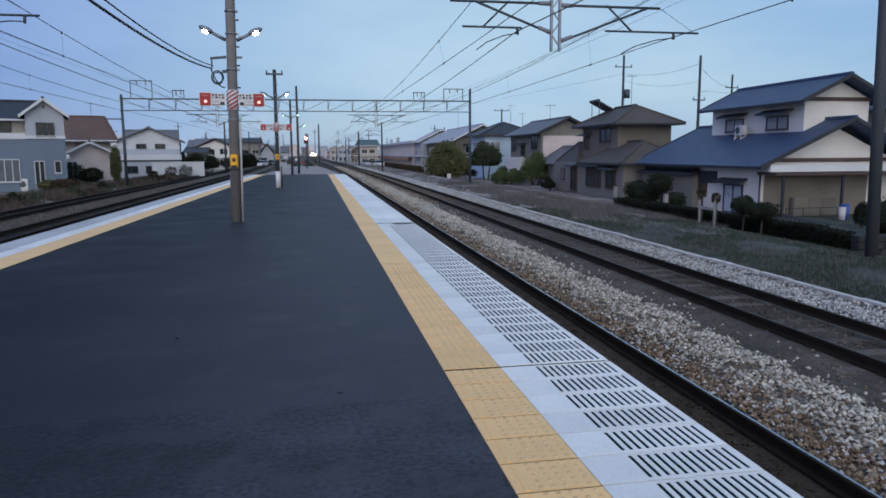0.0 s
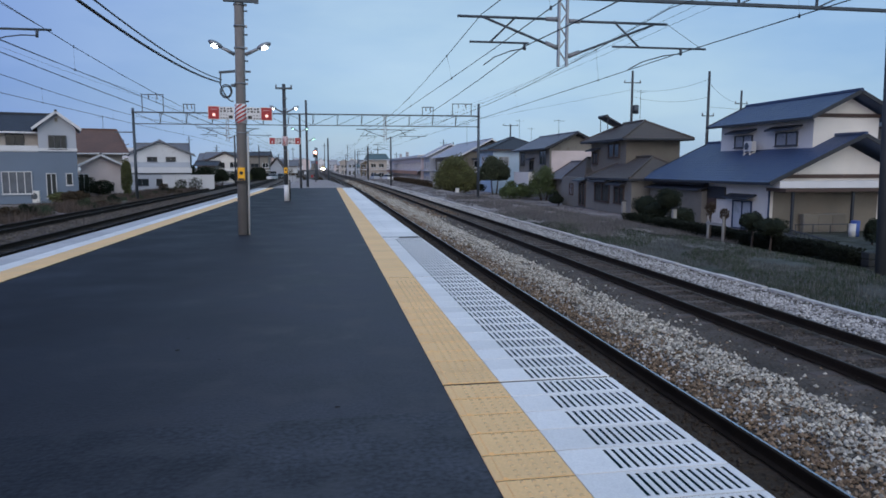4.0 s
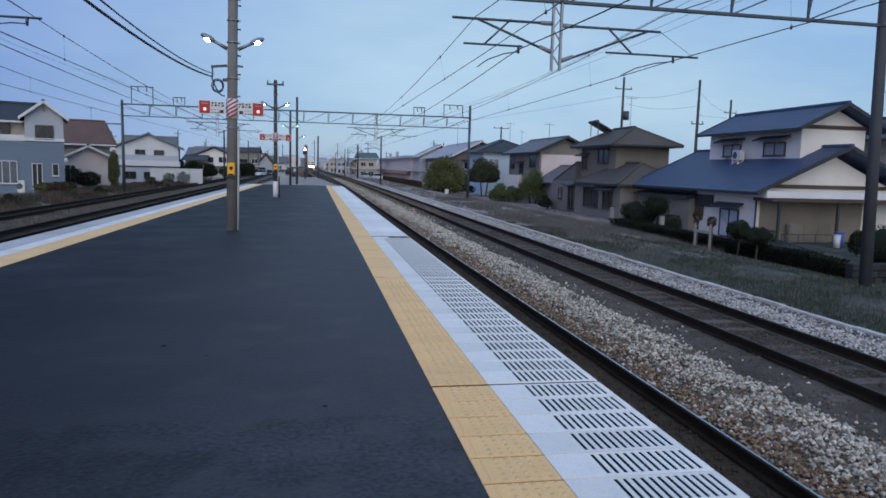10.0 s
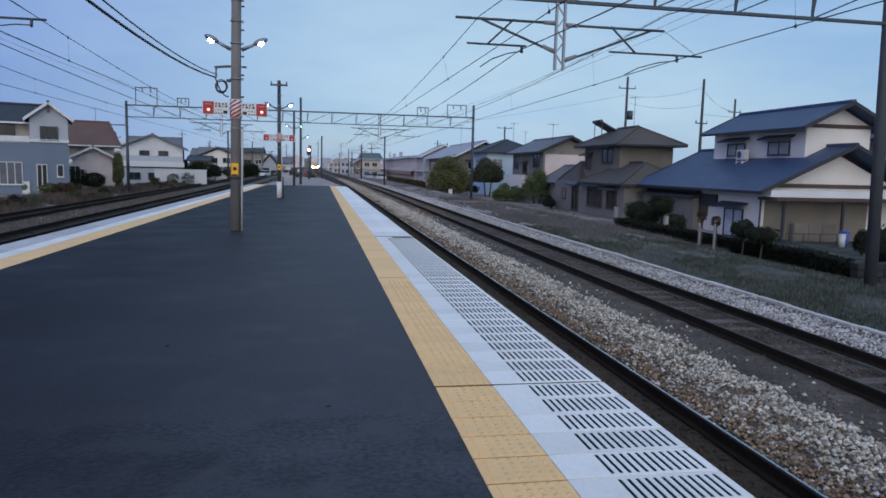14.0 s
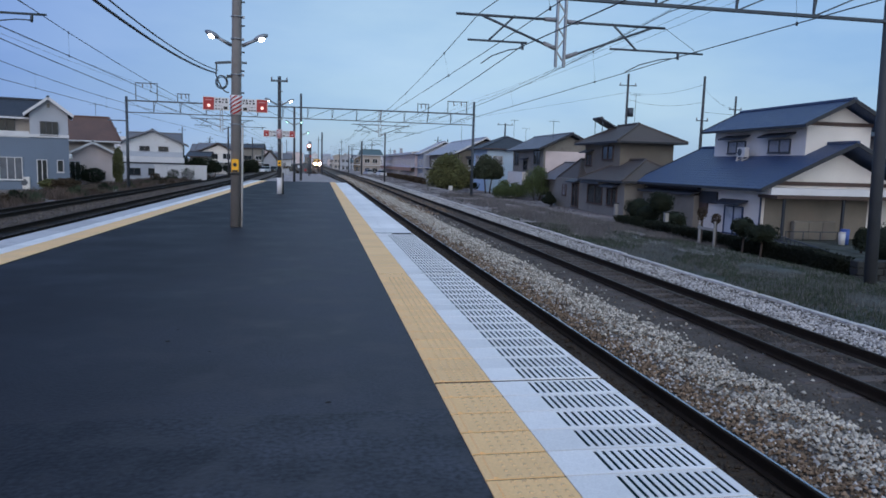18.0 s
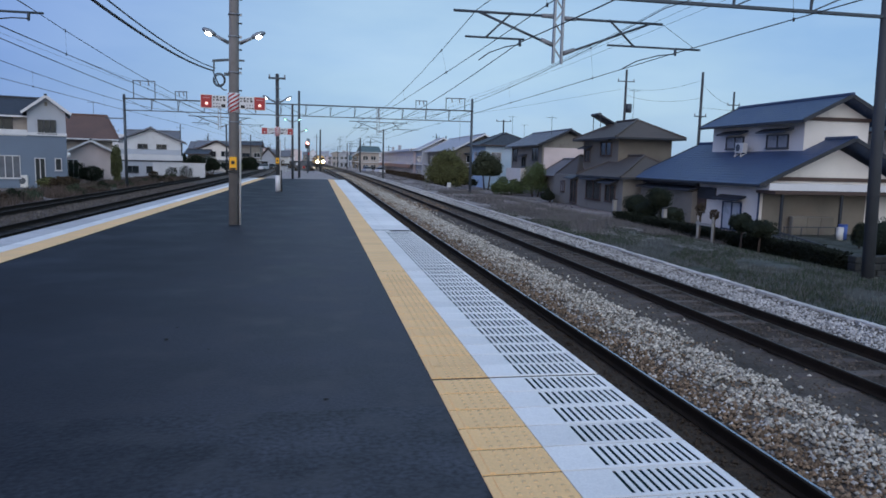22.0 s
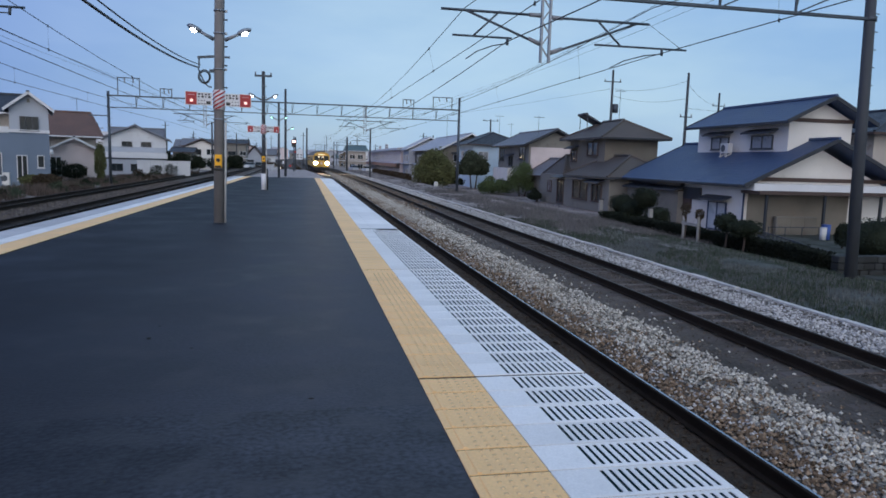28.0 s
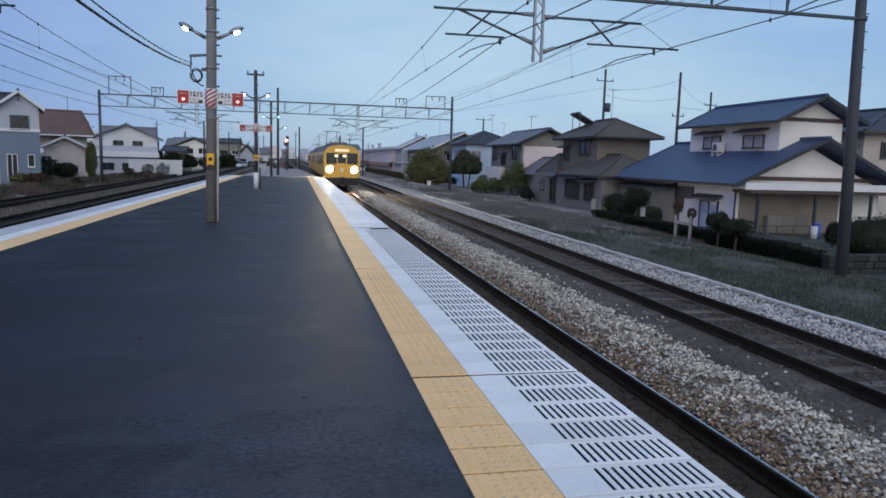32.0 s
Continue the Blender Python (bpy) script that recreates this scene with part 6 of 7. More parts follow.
def hedge(x0, x1, y0, y1, zb, zt, seed, label, n, material=LEAFDARK, coarse=1.0, rough=1.0):
    """Untrimmed dark growth: leaf clumps over a dense inner mass, uneven along the top."""
    bm = B()
    r = random.Random(seed)
    for _ in range(n):
        y = r.uniform(y0, y1)
        top = zt + rough * (0.30 * noise.noise((y * 0.55, seed, 0)) + 0.14 * noise.noise((y * 2.1, seed, 5)))
        x = x0 + (x1 - x0) * r.random() ** 1.6 + 0.12 * noise.noise((y * 1.4, 3, seed))
        z = zb + (top - zb) * r.random() ** 0.7
        u = Vector((r.gauss(0, 1), r.gauss(0, 1), r.gauss(0, 1))).normalized() * r.uniform(0.03, 0.07) * coarse
        w = u.orthogonal().normalized() * u.length * 0.6
        bm.faces.new([bm.verts.new(Vector((x, y, z)) + a) for a in (-u, w, u, -w)])
    t = thing("hedge", label, "hedge")
    part("foliage", bm, material, t)
    bm = B()
    box(bm, x0 + 0.06 + 0.24 * rough, x1, y0 + 0.2, y1 - 0.2, zb - 0.2, zt - 0.08 - 0.27 * rough)
    part("dense_core", bm, material, t)


hedge(17.4, 18.15, 20.75, 35.0, -2.0, -1.2, 3, "low clipped blackish-green hedge along the garden", 26000, LEAFBLACK, 1.0, 0.45)
hedge(18.5, 19.4, 35.2, 41.6, -1.95, -1.3, 8, "dark overgrown shrubs below the annex wall", 7000, LEAFDARK)
hedge(16.2, 17.2, 112.0, 170.0, -1.75, -0.75, 12, "low russet hedge in front of the far houses", 9000, LEAFRUST, 2.2)
bm = B()   # stone garden wall by the shrubs
gw = thing("garden_wall", "low rough stone retaining wall under the shrubs", "wall", pose(0, 0, 0))
r_ = random.Random(9)
for row in range(3):
    x = 17.6
    while x < 25:
        w = r_.uniform(0.35, 0.6)
        bm = B()
        box(bm, x, x + w - 0.02, 20.0 + r_.uniform(-0.03, 0.03), 20.4, -2.0 + row * 0.24, -2.0 + row * 0.24 + 0.225)
        bevel(bm, 0.025)
        part("stone", bm, DARKSTONE, gw)
        x += w
# dark garden soil round the hedge and porch
bm = B()
box(bm, 18.4, 36.0, 14.0, 33.4, -2.3, -1.93)
single("garden_soil", bm, VERGE, "dark trodden garden soil behind the hedge", "ground", kind="structure")
# low railing slanting away behind the hedge, and the porch bar
fence = thing("garden_fence", "low dark metal railing behind the garden hedge", "fence")
for k in range(13):
    x, y = 19.0 + 2.2 * k / 12, 23.2 + 6.1 * k / 12
    bm = B()
    beam(bm, (x, y, -2.0), (x, y, -1.34), 0.03, 0.03)
    part("fence_post", bm, FRAME, fence)
for z in (-1.34, -1.58):
    bm = B()
    beam(bm, (18.97, 23.1, z), (21.23, 29.4, z), 0.05, 0.05)
    part("fence_rail", bm, FRAME, fence)
porch_rail = thing("porch_railing", "low dark porch bar on short posts", "railing", pose(0, 32.06, -1.95))
for k in range(4):
    bm = B()
    beam(bm, (23.75 + k * 1.0, 0, 0), (23.75 + k * 1.0, 0, 0.52), 0.035, 0.035)
    part("baluster", bm, FRAME, porch_rail)
bm = B()
beam(bm, (23.7, 0, 0.52), (26.8, 0, 0.52), 0.05, 0.05)
part("rail", bm, FRAME, porch_rail)
bm = B()
box(bm, 24.9, 27.4, 33.0, 33.3, -1.95, -0.95)
bevel(bm, 0.03)
cab_ = thing("storage_cabinet", "low grey-brown storage cabinet against the porch wall", "cabinet", pose(0, 0, 0))
part("body", bm, DUNWALL, cab_)
for k in range(3):
    bm = B()
    box(bm, 24.95 + k * 0.82, 25.72 + k * 0.82, 32.97, 32.998, -1.88, -1.0)
    part("door", bm, BROWNWALL, cab_)
# things by the porch
for x, y, m, lb, w, hh in ((25.72, 30.5, PLASTIC, "white plastic storage bin by the porch", 0.3, 0.62), (26.08, 30.75, BLUEPLASTIC, "blue plastic drum by the porch", 0.4, 0.75)):
    bm = B()
    bar(bm, (0, 0, 0), (0, 0, hh), w * 0.5, w * 0.55, 14)
    bin_ = thing("storage_bin", lb, "bin", pose(x, y, -1.95))
    part("body", bm, m, bin_)
    bm = B()
    bar(bm, (0, 0, hh), (0, 0, hh + 0.05), w * 0.58, w * 0.55, 14)
    part("lid", bm, m, bin_)


def grass(name, n, x0, x1, y0, y1, hmax, material, label, seed, patch=0.0):
    r = random.Random(seed)
    vs, fs = [], []
    while n > 0:
        x, y = r.uniform(x0, x1), y0 + (y1 - y0) * r.random() ** 1.4
        if noise.noise((x * 0.45, y * 0.3, seed)) < patch:
            n -= 0.35
            continue
        n -= 1
        z = ground_z(x)
        for _ in range(3):
            a, h = r.uniform(0, 6.28), hmax * r.uniform(0.35, 1)
            bx, by = x + r.uniform(-0.06, 0.06), y + r.uniform(-0.06, 0.06)
            w = 0.006 + 0.0008 * y / 4
            lean = r.uniform(0, 0.5) * h
            o = len(vs)
            vs += [(bx - w * math.cos(a), by - w * math.sin(a), z - 0.02), (bx + w * math.cos(a), by + w * math.sin(a), z - 0.02), (bx + lean * math.sin(a), by - lean * math.cos(a), z + h)]
            fs.append((o, o + 1, o + 2))
    tagged(new(name, from_lists(name, vs, fs, material)), label, "grass", kind="stuff")


grass("dry_grass", 20000, 9.95, 17.7, 8, 42, 0.13, DRYGRASS, "thin dry winter grass on the verge", 31, -0.3)
grass("green_grass", 18000, 10.0, 17.8, 8, 36, 0.14, GREENGRASS, "patchy low green weeds on the verge", 32, -0.12)
grass("dry_weeds", 16000, -20.5, -15.3, 25, 110, 0.62, WEED, "tall brown dried weeds along the far track", 33, -0.1)
grass("verge_scrub", 9000, 11.0, 18.6, 27, 66, 0.36, STRAW, "pale dead scrub on the verge by the gardens", 37, -0.1)
grass("end_weeds", 5000, -4.6, 0.9, 86, 116, 0.65, WEED, "dry brown weeds past the end of the platform", 36, -0.2)
grass("green_weeds", 2500, -21.0, -16.0, 45, 75, 0.5, GREENGRASS, "rough green weeds along the far track", 34, 0.0)
grass("dry_grass", 11000, 10.1, 21, 30, 170, 0.17, STRAW, "dry grass on the bank by the houses", 35, 0.0)
# grassy near part of the verge
bm = B()
rows_ = []
for j in range(25):
    y = 3.0 + j * 1.02
    far = 1.0 if j < 24 else 0.0
    rows_.append([bm.verts.new((x, y + (2.4 * noise.noise((x * 0.5, 4.0, 1.0)) if j == 24 else 0), ground_z(x) + 0.012 * far - 0.03 * (1 - far))) for x in (9.84, 9.9, 11, 12, 13.3, 14.6, 15.5, 16.4, 17.5, 18.4)])
for r0, r1 in zip(rows_, rows_[1:]):
    for i in range(9):
        bm.faces.new((r0[i], r0[i + 1], r1[i + 1], r1[i])).smooth = True
single("verge", bm, VERGE, "dull grassy verge between the cable trough and the garden", "verge", kind="structure")
for k, (x, y, rx, ry) in enumerate(((13.2, 27.5, 0.5, 2.6), (14.4, 23.4, 0.4, 1.3), (12.3, 36.0, 0.8, 5.0), (12.0, 25.6, 0.45, 1.6), (13.2, 22.6, 0.5, 1.2), (16.2, 23.0, 0.35, 1.6))):
    bm = B()
    ring = []
    for i in range(40):
        a = i * math.tau / 40
        q = 1 + 0.6 * noise.noise((math.cos(a) * 1.6 + k * 7, math.sin(a) * 1.6, 0.3)) + 0.3 * noise.noise((math.cos(a) * 5 + k * 7, math.sin(a) * 5, 0.7))
        ring.append(bm.verts.new((x + rx * q * math.cos(a), y + ry * q * math.sin(a), ground_z(x) + 0.012)))
    mid = bm.verts.new((x, y, ground_z(x) + 0.03))
    for i in range(40):
        bm.faces.new((mid, ring[i], ring[(i + 1) % 40])).smooth = True
    single("gravel_patch", bm, PALEEARTH, "pale patch of trodden gravel in the verge grass", "gravel", kind="structure")

# posts and oddments along the verge
frame_ = thing("garden_trellis", "low pale wooden trellis of two posts and a board", "trellis", pose(16.85, 0, 0))
for y in (27.4, 28.6):
    bm = B()
    beam(bm, (0, y, -2.0), (0, y, -0.60 if y < 28 else -0.82), 0.08, 0.08)
    part("frame_post", bm, CONCRETE, frame_)
bm = B()
box(bm, -0.08, -0.045, 27.35, 28.65, -1.02, -0.90)
part("board", bm, CONCRETE, frame_)
for x, y, w, hh in ((15.47, 81.7, 0.4, 0.55), (18.3, 34.45, 0.22, 1.25), (18.9, 42.2, 0.24, 1.3)):
    mk = thing("marker_box", "small weathered white box standing in the grass", "box", pose(x, y, ground_z(x)), group="white boxes")
    bm = B()
    box(bm, -w / 2, w / 2, -w / 2, w / 2, -0.1, hh)
    bevel(bm, 0.03)
    part("box_body", bm, PLASTIC if w > 0.3 else CONCRETE, mk)
    bm = B()
    box(bm, -w / 2 - 0.02, w / 2 + 0.02, -w / 2 - 0.02, w / 2 + 0.02, hh, hh + 0.05)
    part("cap", bm, PLASTIC if w > 0.3 else DARKSTONE, mk)

# left garden greenery
tree(-18.5, 70, -1.4, 3.8, 0.5, 1.8, "narrow olive conifer by the brown-roofed house", LEAF, 4500, 0.065, 51, trunk_r=0.07)
for i, (x, y, h, r, m) in enumerate(((-23.5, 73, 2.2, 1.5, LEAFDARK), (-21.8, 73.5, 1.7, 1.1, LEAFDARK), (-17.6, 90.5, 1.5, 0.75, LEAFDARK), (-15.9, 90.5, 1.7, 0.85, LEAFDARK),
                                       (-19.4, 89, 1.0, 0.6, LEAFRUST), (-14.0, 120, 2.4, 1.6, LEAFDARK), (-17.5, 118, 3.0, 2.0, LEAFDARK), (-14.5, 131, 2.0, 1.4, LEAF),
                                       (-19.3, 58.5, 1.1, 1.0, LEAFRUST), (-20.5, 59.0, 1.0, 0.9, LEAF))):
    tree(x, y, -1.4, h, r, h * 0.42, "dark garden shrub beside the far track", m, 500 if 80 < y < 95 else 2600, 0.075, 60 + i, name="shrub", category="shrub", trunk_r=0.06)
bush(-13.8, 150, -1.4, 4.2, 3.6, 0.2, 3.7, "round dark green garden tree among the far houses", LEAFDARK, 30, 6000, 0.16, 71, "tree", "tree", 2)
for i, (x, y, w, z0, z1) in enumerate(((-18.3, 101, 2.6, 1.3, 3.6), (-16.6, 102, 3.2, 1.2, 3.4), (-14.6, 103, 2.6, 0.9, 2.8))):
    bush(x, y, -1.4, w, 2.4, z0, z1, "dark spreading pine by the white house", LEAFDARK, 22, 4200, 0.12, 81 + i, "pine", "tree", 1)
r_ = random.Random(17)
for i in range(16):   # low clumps among the weeds along the far track
    y = 38 + 4.2 * i + r_.uniform(-1.5, 1.5)
    w, hh = r_.uniform(1.2, 2.4), r_.uniform(0.55, 1.05)
    bush(-17.0 + r_.uniform(-1.3, 1.0), y, -1.42, w, w * 1.3, 0.0, hh, ("low olive bramble clump in the weeds", "dry russet bramble clump in the weeds", "dark low bramble clump in the weeds")[i % 3],
         (LEAFMID, LEAFRUST, LEAFDARK)[i % 3], 9, 1500, 0.06, 200 + i, "bramble", "bush")
# the pale tank by the slate-blue house
for x, m in ((-24.2, PLASTIC), (-23.2, PLASTIC)):
    bm = B()
    box(bm, -0.4, 0.4, -0.3, 0.3, 0, 1.0)
    bevel(bm, 0.03)
    ob = thing("outdoor_unit", "pale metal outdoor unit against the blue wall", "outdoor unit", pose(x, 61.2, -1.35))
    part("casing", bm, m, ob)
    bm = B()
    bar(bm, (0, -0.301, 0.55), (0, -0.32, 0.55), 0.26, 0.26, 14)
    part("grille", bm, STEEL, ob)


# ---- utility poles and aerials ----
def utility_pole(x, y, top, zg, label, arms=((0, 0.9),), box_at=None):
    p = thing("utility_pole", label, "utility pole", pose(x, y, 0), group="utility poles")
    bm = B()
    bar(bm, (0, 0, zg), (0, 0, top), 0.17, 0.11, 12)
    part("shaft", bm, POLEDARK, p)
    for dz, half in arms:
        bm = B()
        beam(bm, (-half, 0, top - dz - 0.9), (half, 0, top - dz - 0.9), 0.09, 0.09)
        a = part("cross_arm", bm, STEEL, p)
        for s in (-0.9, 0, 0.9):
            bm = B()
            bar(bm, (s * half, 0, top - dz - 0.86), (s * half, 0, top - dz - 0.62), 0.06, 0.04, 6)
            part("insulator", bm, INSUL, a)
    if box_at:
        bm = B()
        bar(bm, (0.45, 0, box_at - 0.5), (0.45, 0, box_at + 0.4), 0.3, 0.3, 10)
        part("transformer", bm, STEEL, p)


utility_pole(31.9, 70, 11.5, -2, "concrete utility pole with crossarm and transformer behind the houses", ((0.3, 0.95),), 7.6)
utility_pole(34.8, 60, 10.2, -2, "slim utility pole behind the blue-roofed house", ((3.1, 0.6),))
utility_pole(47.6, 75, 10.3, -2, "utility pole far behind the houses", ((0.6, 0.8),))
utility_pole(27.9, 104, 8.0, -2, "short utility pole behind the blue house", ((-0.7, 1.2),))
for a, b in (((31.9, 70, 9.6), (34.8, 60, 9.5)), ((31.9, 70, 8.9), (34.8, 60, 7.9)), ((31.9, 70, 9.6), (10, 150, 8.6)), ((34.8, 60, 9.2), (47.6, 75, 8.9)), ((34.8, 60, 7.0), (60, 52, 6.6))):
    hanging("power_line", a, b, 0.5, 0.012, WIRE, "thin power line between utility poles", "wire", "power lines")
for x, y, top in ((33.8, 72, 9.8), (27.9, 99, 8.4), (33.0, 110, 7.9), (24.0, 118, 9.0), (-24.4, 84, 7.3), (26.0, 76, 6.9)):
    a = thing("roof_aerial", "thin television aerial on a tall slim mast", "aerial", pose(x, y, 0), group="roof aerials")
    bm = B()
    bar(bm, (0, 0, -2.1), (0, 0, top), 0.025, seg=6)
    part("mast", bm, STEEL, a)
    bm = B()
    beam(bm, (-0.6, 0, top - 0.2), (0.6, 0, top - 0.2), 0.03, 0.03)
    for k in range(6):
        beam(bm, (-0.55 + k * 0.22, -0.35, top - 0.2), (-0.55 + k * 0.22, 0.35, top - 0.2), 0.02, 0.02)
    part("antenna", bm, STEEL, a)
for x, y, top in ((0.45, 85, 4.95), (-0.88, 90, 3.95), (1.6, 190, 8.0), (11.5, 260, 9.5), (-7.5, 230, 8.0), (12.0, 178, 6.8)):
    p = thing("line_pole", "slim dark pole beside the rails further down the line", "pole", pose(x + bend(y), y, 0), group="line poles")
    bm = B()
    bar(bm, (0, 0, -1.6), (0, 0, top), 0.11, 0.085, 10)
    part("shaft", bm, POLEDARK, p)
    if y < 100:
        continue
    bm = B()
    beam(bm, (-0.7, 0, top - 0.8), (0.7, 0, top - 0.8), 0.08, 0.08)
    part("arm", bm, STEEL, p)

rng = random.Random(15)
for k in range(18):
    y = 135 + k * 14
    x = bend(y) + (rng.uniform(12, 34) if k % 2 else -rng.uniform(15, 36))
    utility_pole(x, y, rng.uniform(6.5, 9.5), -2.2, "distant utility pole among the houses", ((0.0, 0.9),) if k % 3 else ((0.0, 0.9), (0.9, 0.7)))
for k in range(12):
    y = 150 + k * 19
    x = bend(y) + (rng.uniform(13, 24) if k % 2 else -rng.uniform(15, 30))
    h = rng.uniform(2.5, 4.8)
    if k % 2 and y < 260:
        continue
    tree(x, y, -1.9, h, h * 0.45, h * 0.38, "dark distant tree among the houses", LEAFMID if k % 3 else LEAFDARK, 900, 0.2, 200 + k, group="distant trees")
# relay cabinets and sign posts past the platform end
for x, y, w, hh, zg in ((-3.5, 97, 0.9, 1.5, -1.42), (-2.3, 99, 0.7, 1.25, -1.42), (-4.9, 108, 1.1, 1.7, -1.42)):
    c = thing("relay_cabinet", "grey metal relay cabinet standing in the weeds", "cabinet", pose(x, y, zg), group="relay cabinets")
    bm = B()
    box(bm, -w / 2, w / 2, -0.3, 0.3, 0.12, hh)
    bevel(bm, 0.02)
    part("body", bm, GALV, c)
    for s in (-1, 1):
        bm = B()
        box(bm, s * w / 4 - w / 4 + 0.03, s * w / 4 + w / 4 - 0.03, -0.32, -0.301, 0.2, hh - 0.1)
        part("door", bm, PALEGREY, c)
    bm = B()
    box(bm, -w / 2 - 0.05, w / 2 + 0.05, -0.36, 0.36, -0.1, 0.119)
    part("plinth", bm, CONCRETE, c)
    bm = B()
    box(bm, -w / 2 - 0.04, w / 2 + 0.04, -0.36, 0.34, hh + 0.002, hh + 0.06)
    part("lid", bm, GALV, c)
for x, y, z, w, m in ((-3.05, 93, 1.55, 0.42, SIGNWHITE), (-2.6, 96, 0.75, 0.36, SIGNWHITE), (-1.72, 94, 0.35, 0.34, SIGNRED), (-0.95, 80, 2.05, 0.24, SIGNRED)):
    sp = thing("sign_post", "small plain sign plate on a slim post beside the rails", "sign", pose(x, y, 0), group="lineside signs")
    bm = B()
    bar(bm, (0, 0.04, -1.5), (0, 0.04, z + w / 2), 0.035, seg=8)
    part("post", bm, POLEDARK, sp)
    bm = B()
    bar(bm, (0, 0, z), (0, -0.025, z), w / 2, w / 2, 16) if m is SIGNRED else box(bm, -w / 2, w / 2, -0.03, 0.0, z - w / 2, z + w / 2)
    part("plate", bm, m, sp)
for i, (x, y, w, hh) in enumerate(((-2.9, 104, 2.2, 2.2), (-4.4, 112, 2.8, 2.6), (-1.4, 118, 2.2, 2.3), (-6.0, 126, 3.0, 3.2))):
    bush(x, y, -1.42, w, w, 0.0, hh, "bare russet winter shrub in the dry weeds", LEAFRUST, 12, 1600, 0.10, 300 + i, trunks=2)


def parked_car(x, y, zg, rz, material, label):
    """A small hatchback: body, cabin, glass, lamps and four wheels."""
    c = thing("parked_car", label, "car", pose(x, y, zg, 0, 0, rz), group="parked cars")
    bm = B()
    side = [(-1.75, 0.25), (-1.72, 0.75), (-1.3, 0.92), (1.62, 0.95), (1.75, 0.8), (1.75, 0.25)]
    loops = [[bm.verts.new((a, b, z)) for a, z in side] for b in (-0.78, 0.78)]
    for i in range(6):
        bm.faces.new((loops[0][i], loops[0][(i + 1) % 6], loops[1][(i + 1) % 6], loops[1][i]))
    bm.faces.new(loops[0][::-1])
    bm.faces.new(loops[1])
    bevel(bm, 0.06)
    part("body", bm, material, c)
    bm = B()
    cab = [(-0.85, 0.93), (-0.35, 1.42), (1.25, 1.46), (1.6, 0.95)]
    loops = [[bm.verts.new((a, b * (0.72 if z < 1 else 0.62), z)) for a, z in cab] for b in (-1, 1)]
    for i in range(4):
        bm.faces.new((loops[0][i], loops[0][(i + 1) % 4], loops[1][(i + 1) % 4], loops[1][i]))
    bm.faces.new(loops[0][::-1])
    bm.faces.new(loops[1])
    part("cabin_glass", bm, PANE, c, "dark car windows")
    bm = B()
    box(bm, -0.38, 1.28, -0.63, 0.63, 1.43, 1.50)
    bevel(bm, 0.02)
    part("car_roof", bm, material, c)
    for a in (-1.1, 1.1):
        for b in (-0.72, 0.72):
            bm = B()
            bar(bm, (a, b - 0.09, 0.28), (a, b + 0.09, 0.28), 0.28, 0.28, 14)
            wh = part("wheel", bm, SIGNBLACK, c)
            bm = B()
            bar(bm, (a, b * 1.13 - 0.02, 0.28), (a, b * 1.13 + 0.02, 0.28), 0.16, 0.16, 10)
            part("rim", bm, GALV, wh)
    for b in (-0.6, 0.6):
        bm = B()
        box(bm, -1.765, -1.70, b - 0.14, b + 0.14, 0.6, 0.74)
        part("headlamp", bm, PLASTIC, c)


parked_car(-12.7, 172, -1.5, 70, TRIM, "white parked hatchback among the houses")
parked_car(-10.9, 178, -1.5, 82, SIGNBLACK, "black parked hatchback among the houses")
parked_car(14.6, 166, -1.6, -75, TRIM, "white parked hatchback in front of the apartment block")
parked_car(12.2, 176, -1.6, -75, PALEGREY, "pale parked hatchback by the teal-roofed house")
# red signal at the platform end
sg = thing("railway_signal", "round black signal head lit red on a slim post", "signal", pose(-1.0, 75, 0))
bm = B()
bar(bm, (0, 0.1, -0.1), (0, 0.1, 3.6), 0.06, 0.06, 10)
part("post", bm, STEEL, sg)
bm = B()
bar(bm, (0, 0, 3.1), (0, -0.12, 3.1), 0.23, 0.23, 20)
box(bm, -0.23, 0.23, -0.118, -0.002, 2.55, 3.1)
hd = part("signal_head", bm, SIGNBLACK, sg)
bm = B()
bar(bm, (0, -0.13, 3.08), (0, -0.16, 3.08), 0.125, 0.12, 16)
part("signal_lens", bm, REDGLOW, hd, "lit red lens")
bm = B()
bar(bm, (0, -0.13, 2.72), (0, -0.16, 2.72), 0.10, 0.10, 12)
part("dark_lens", bm, SIGNBLACK, hd)


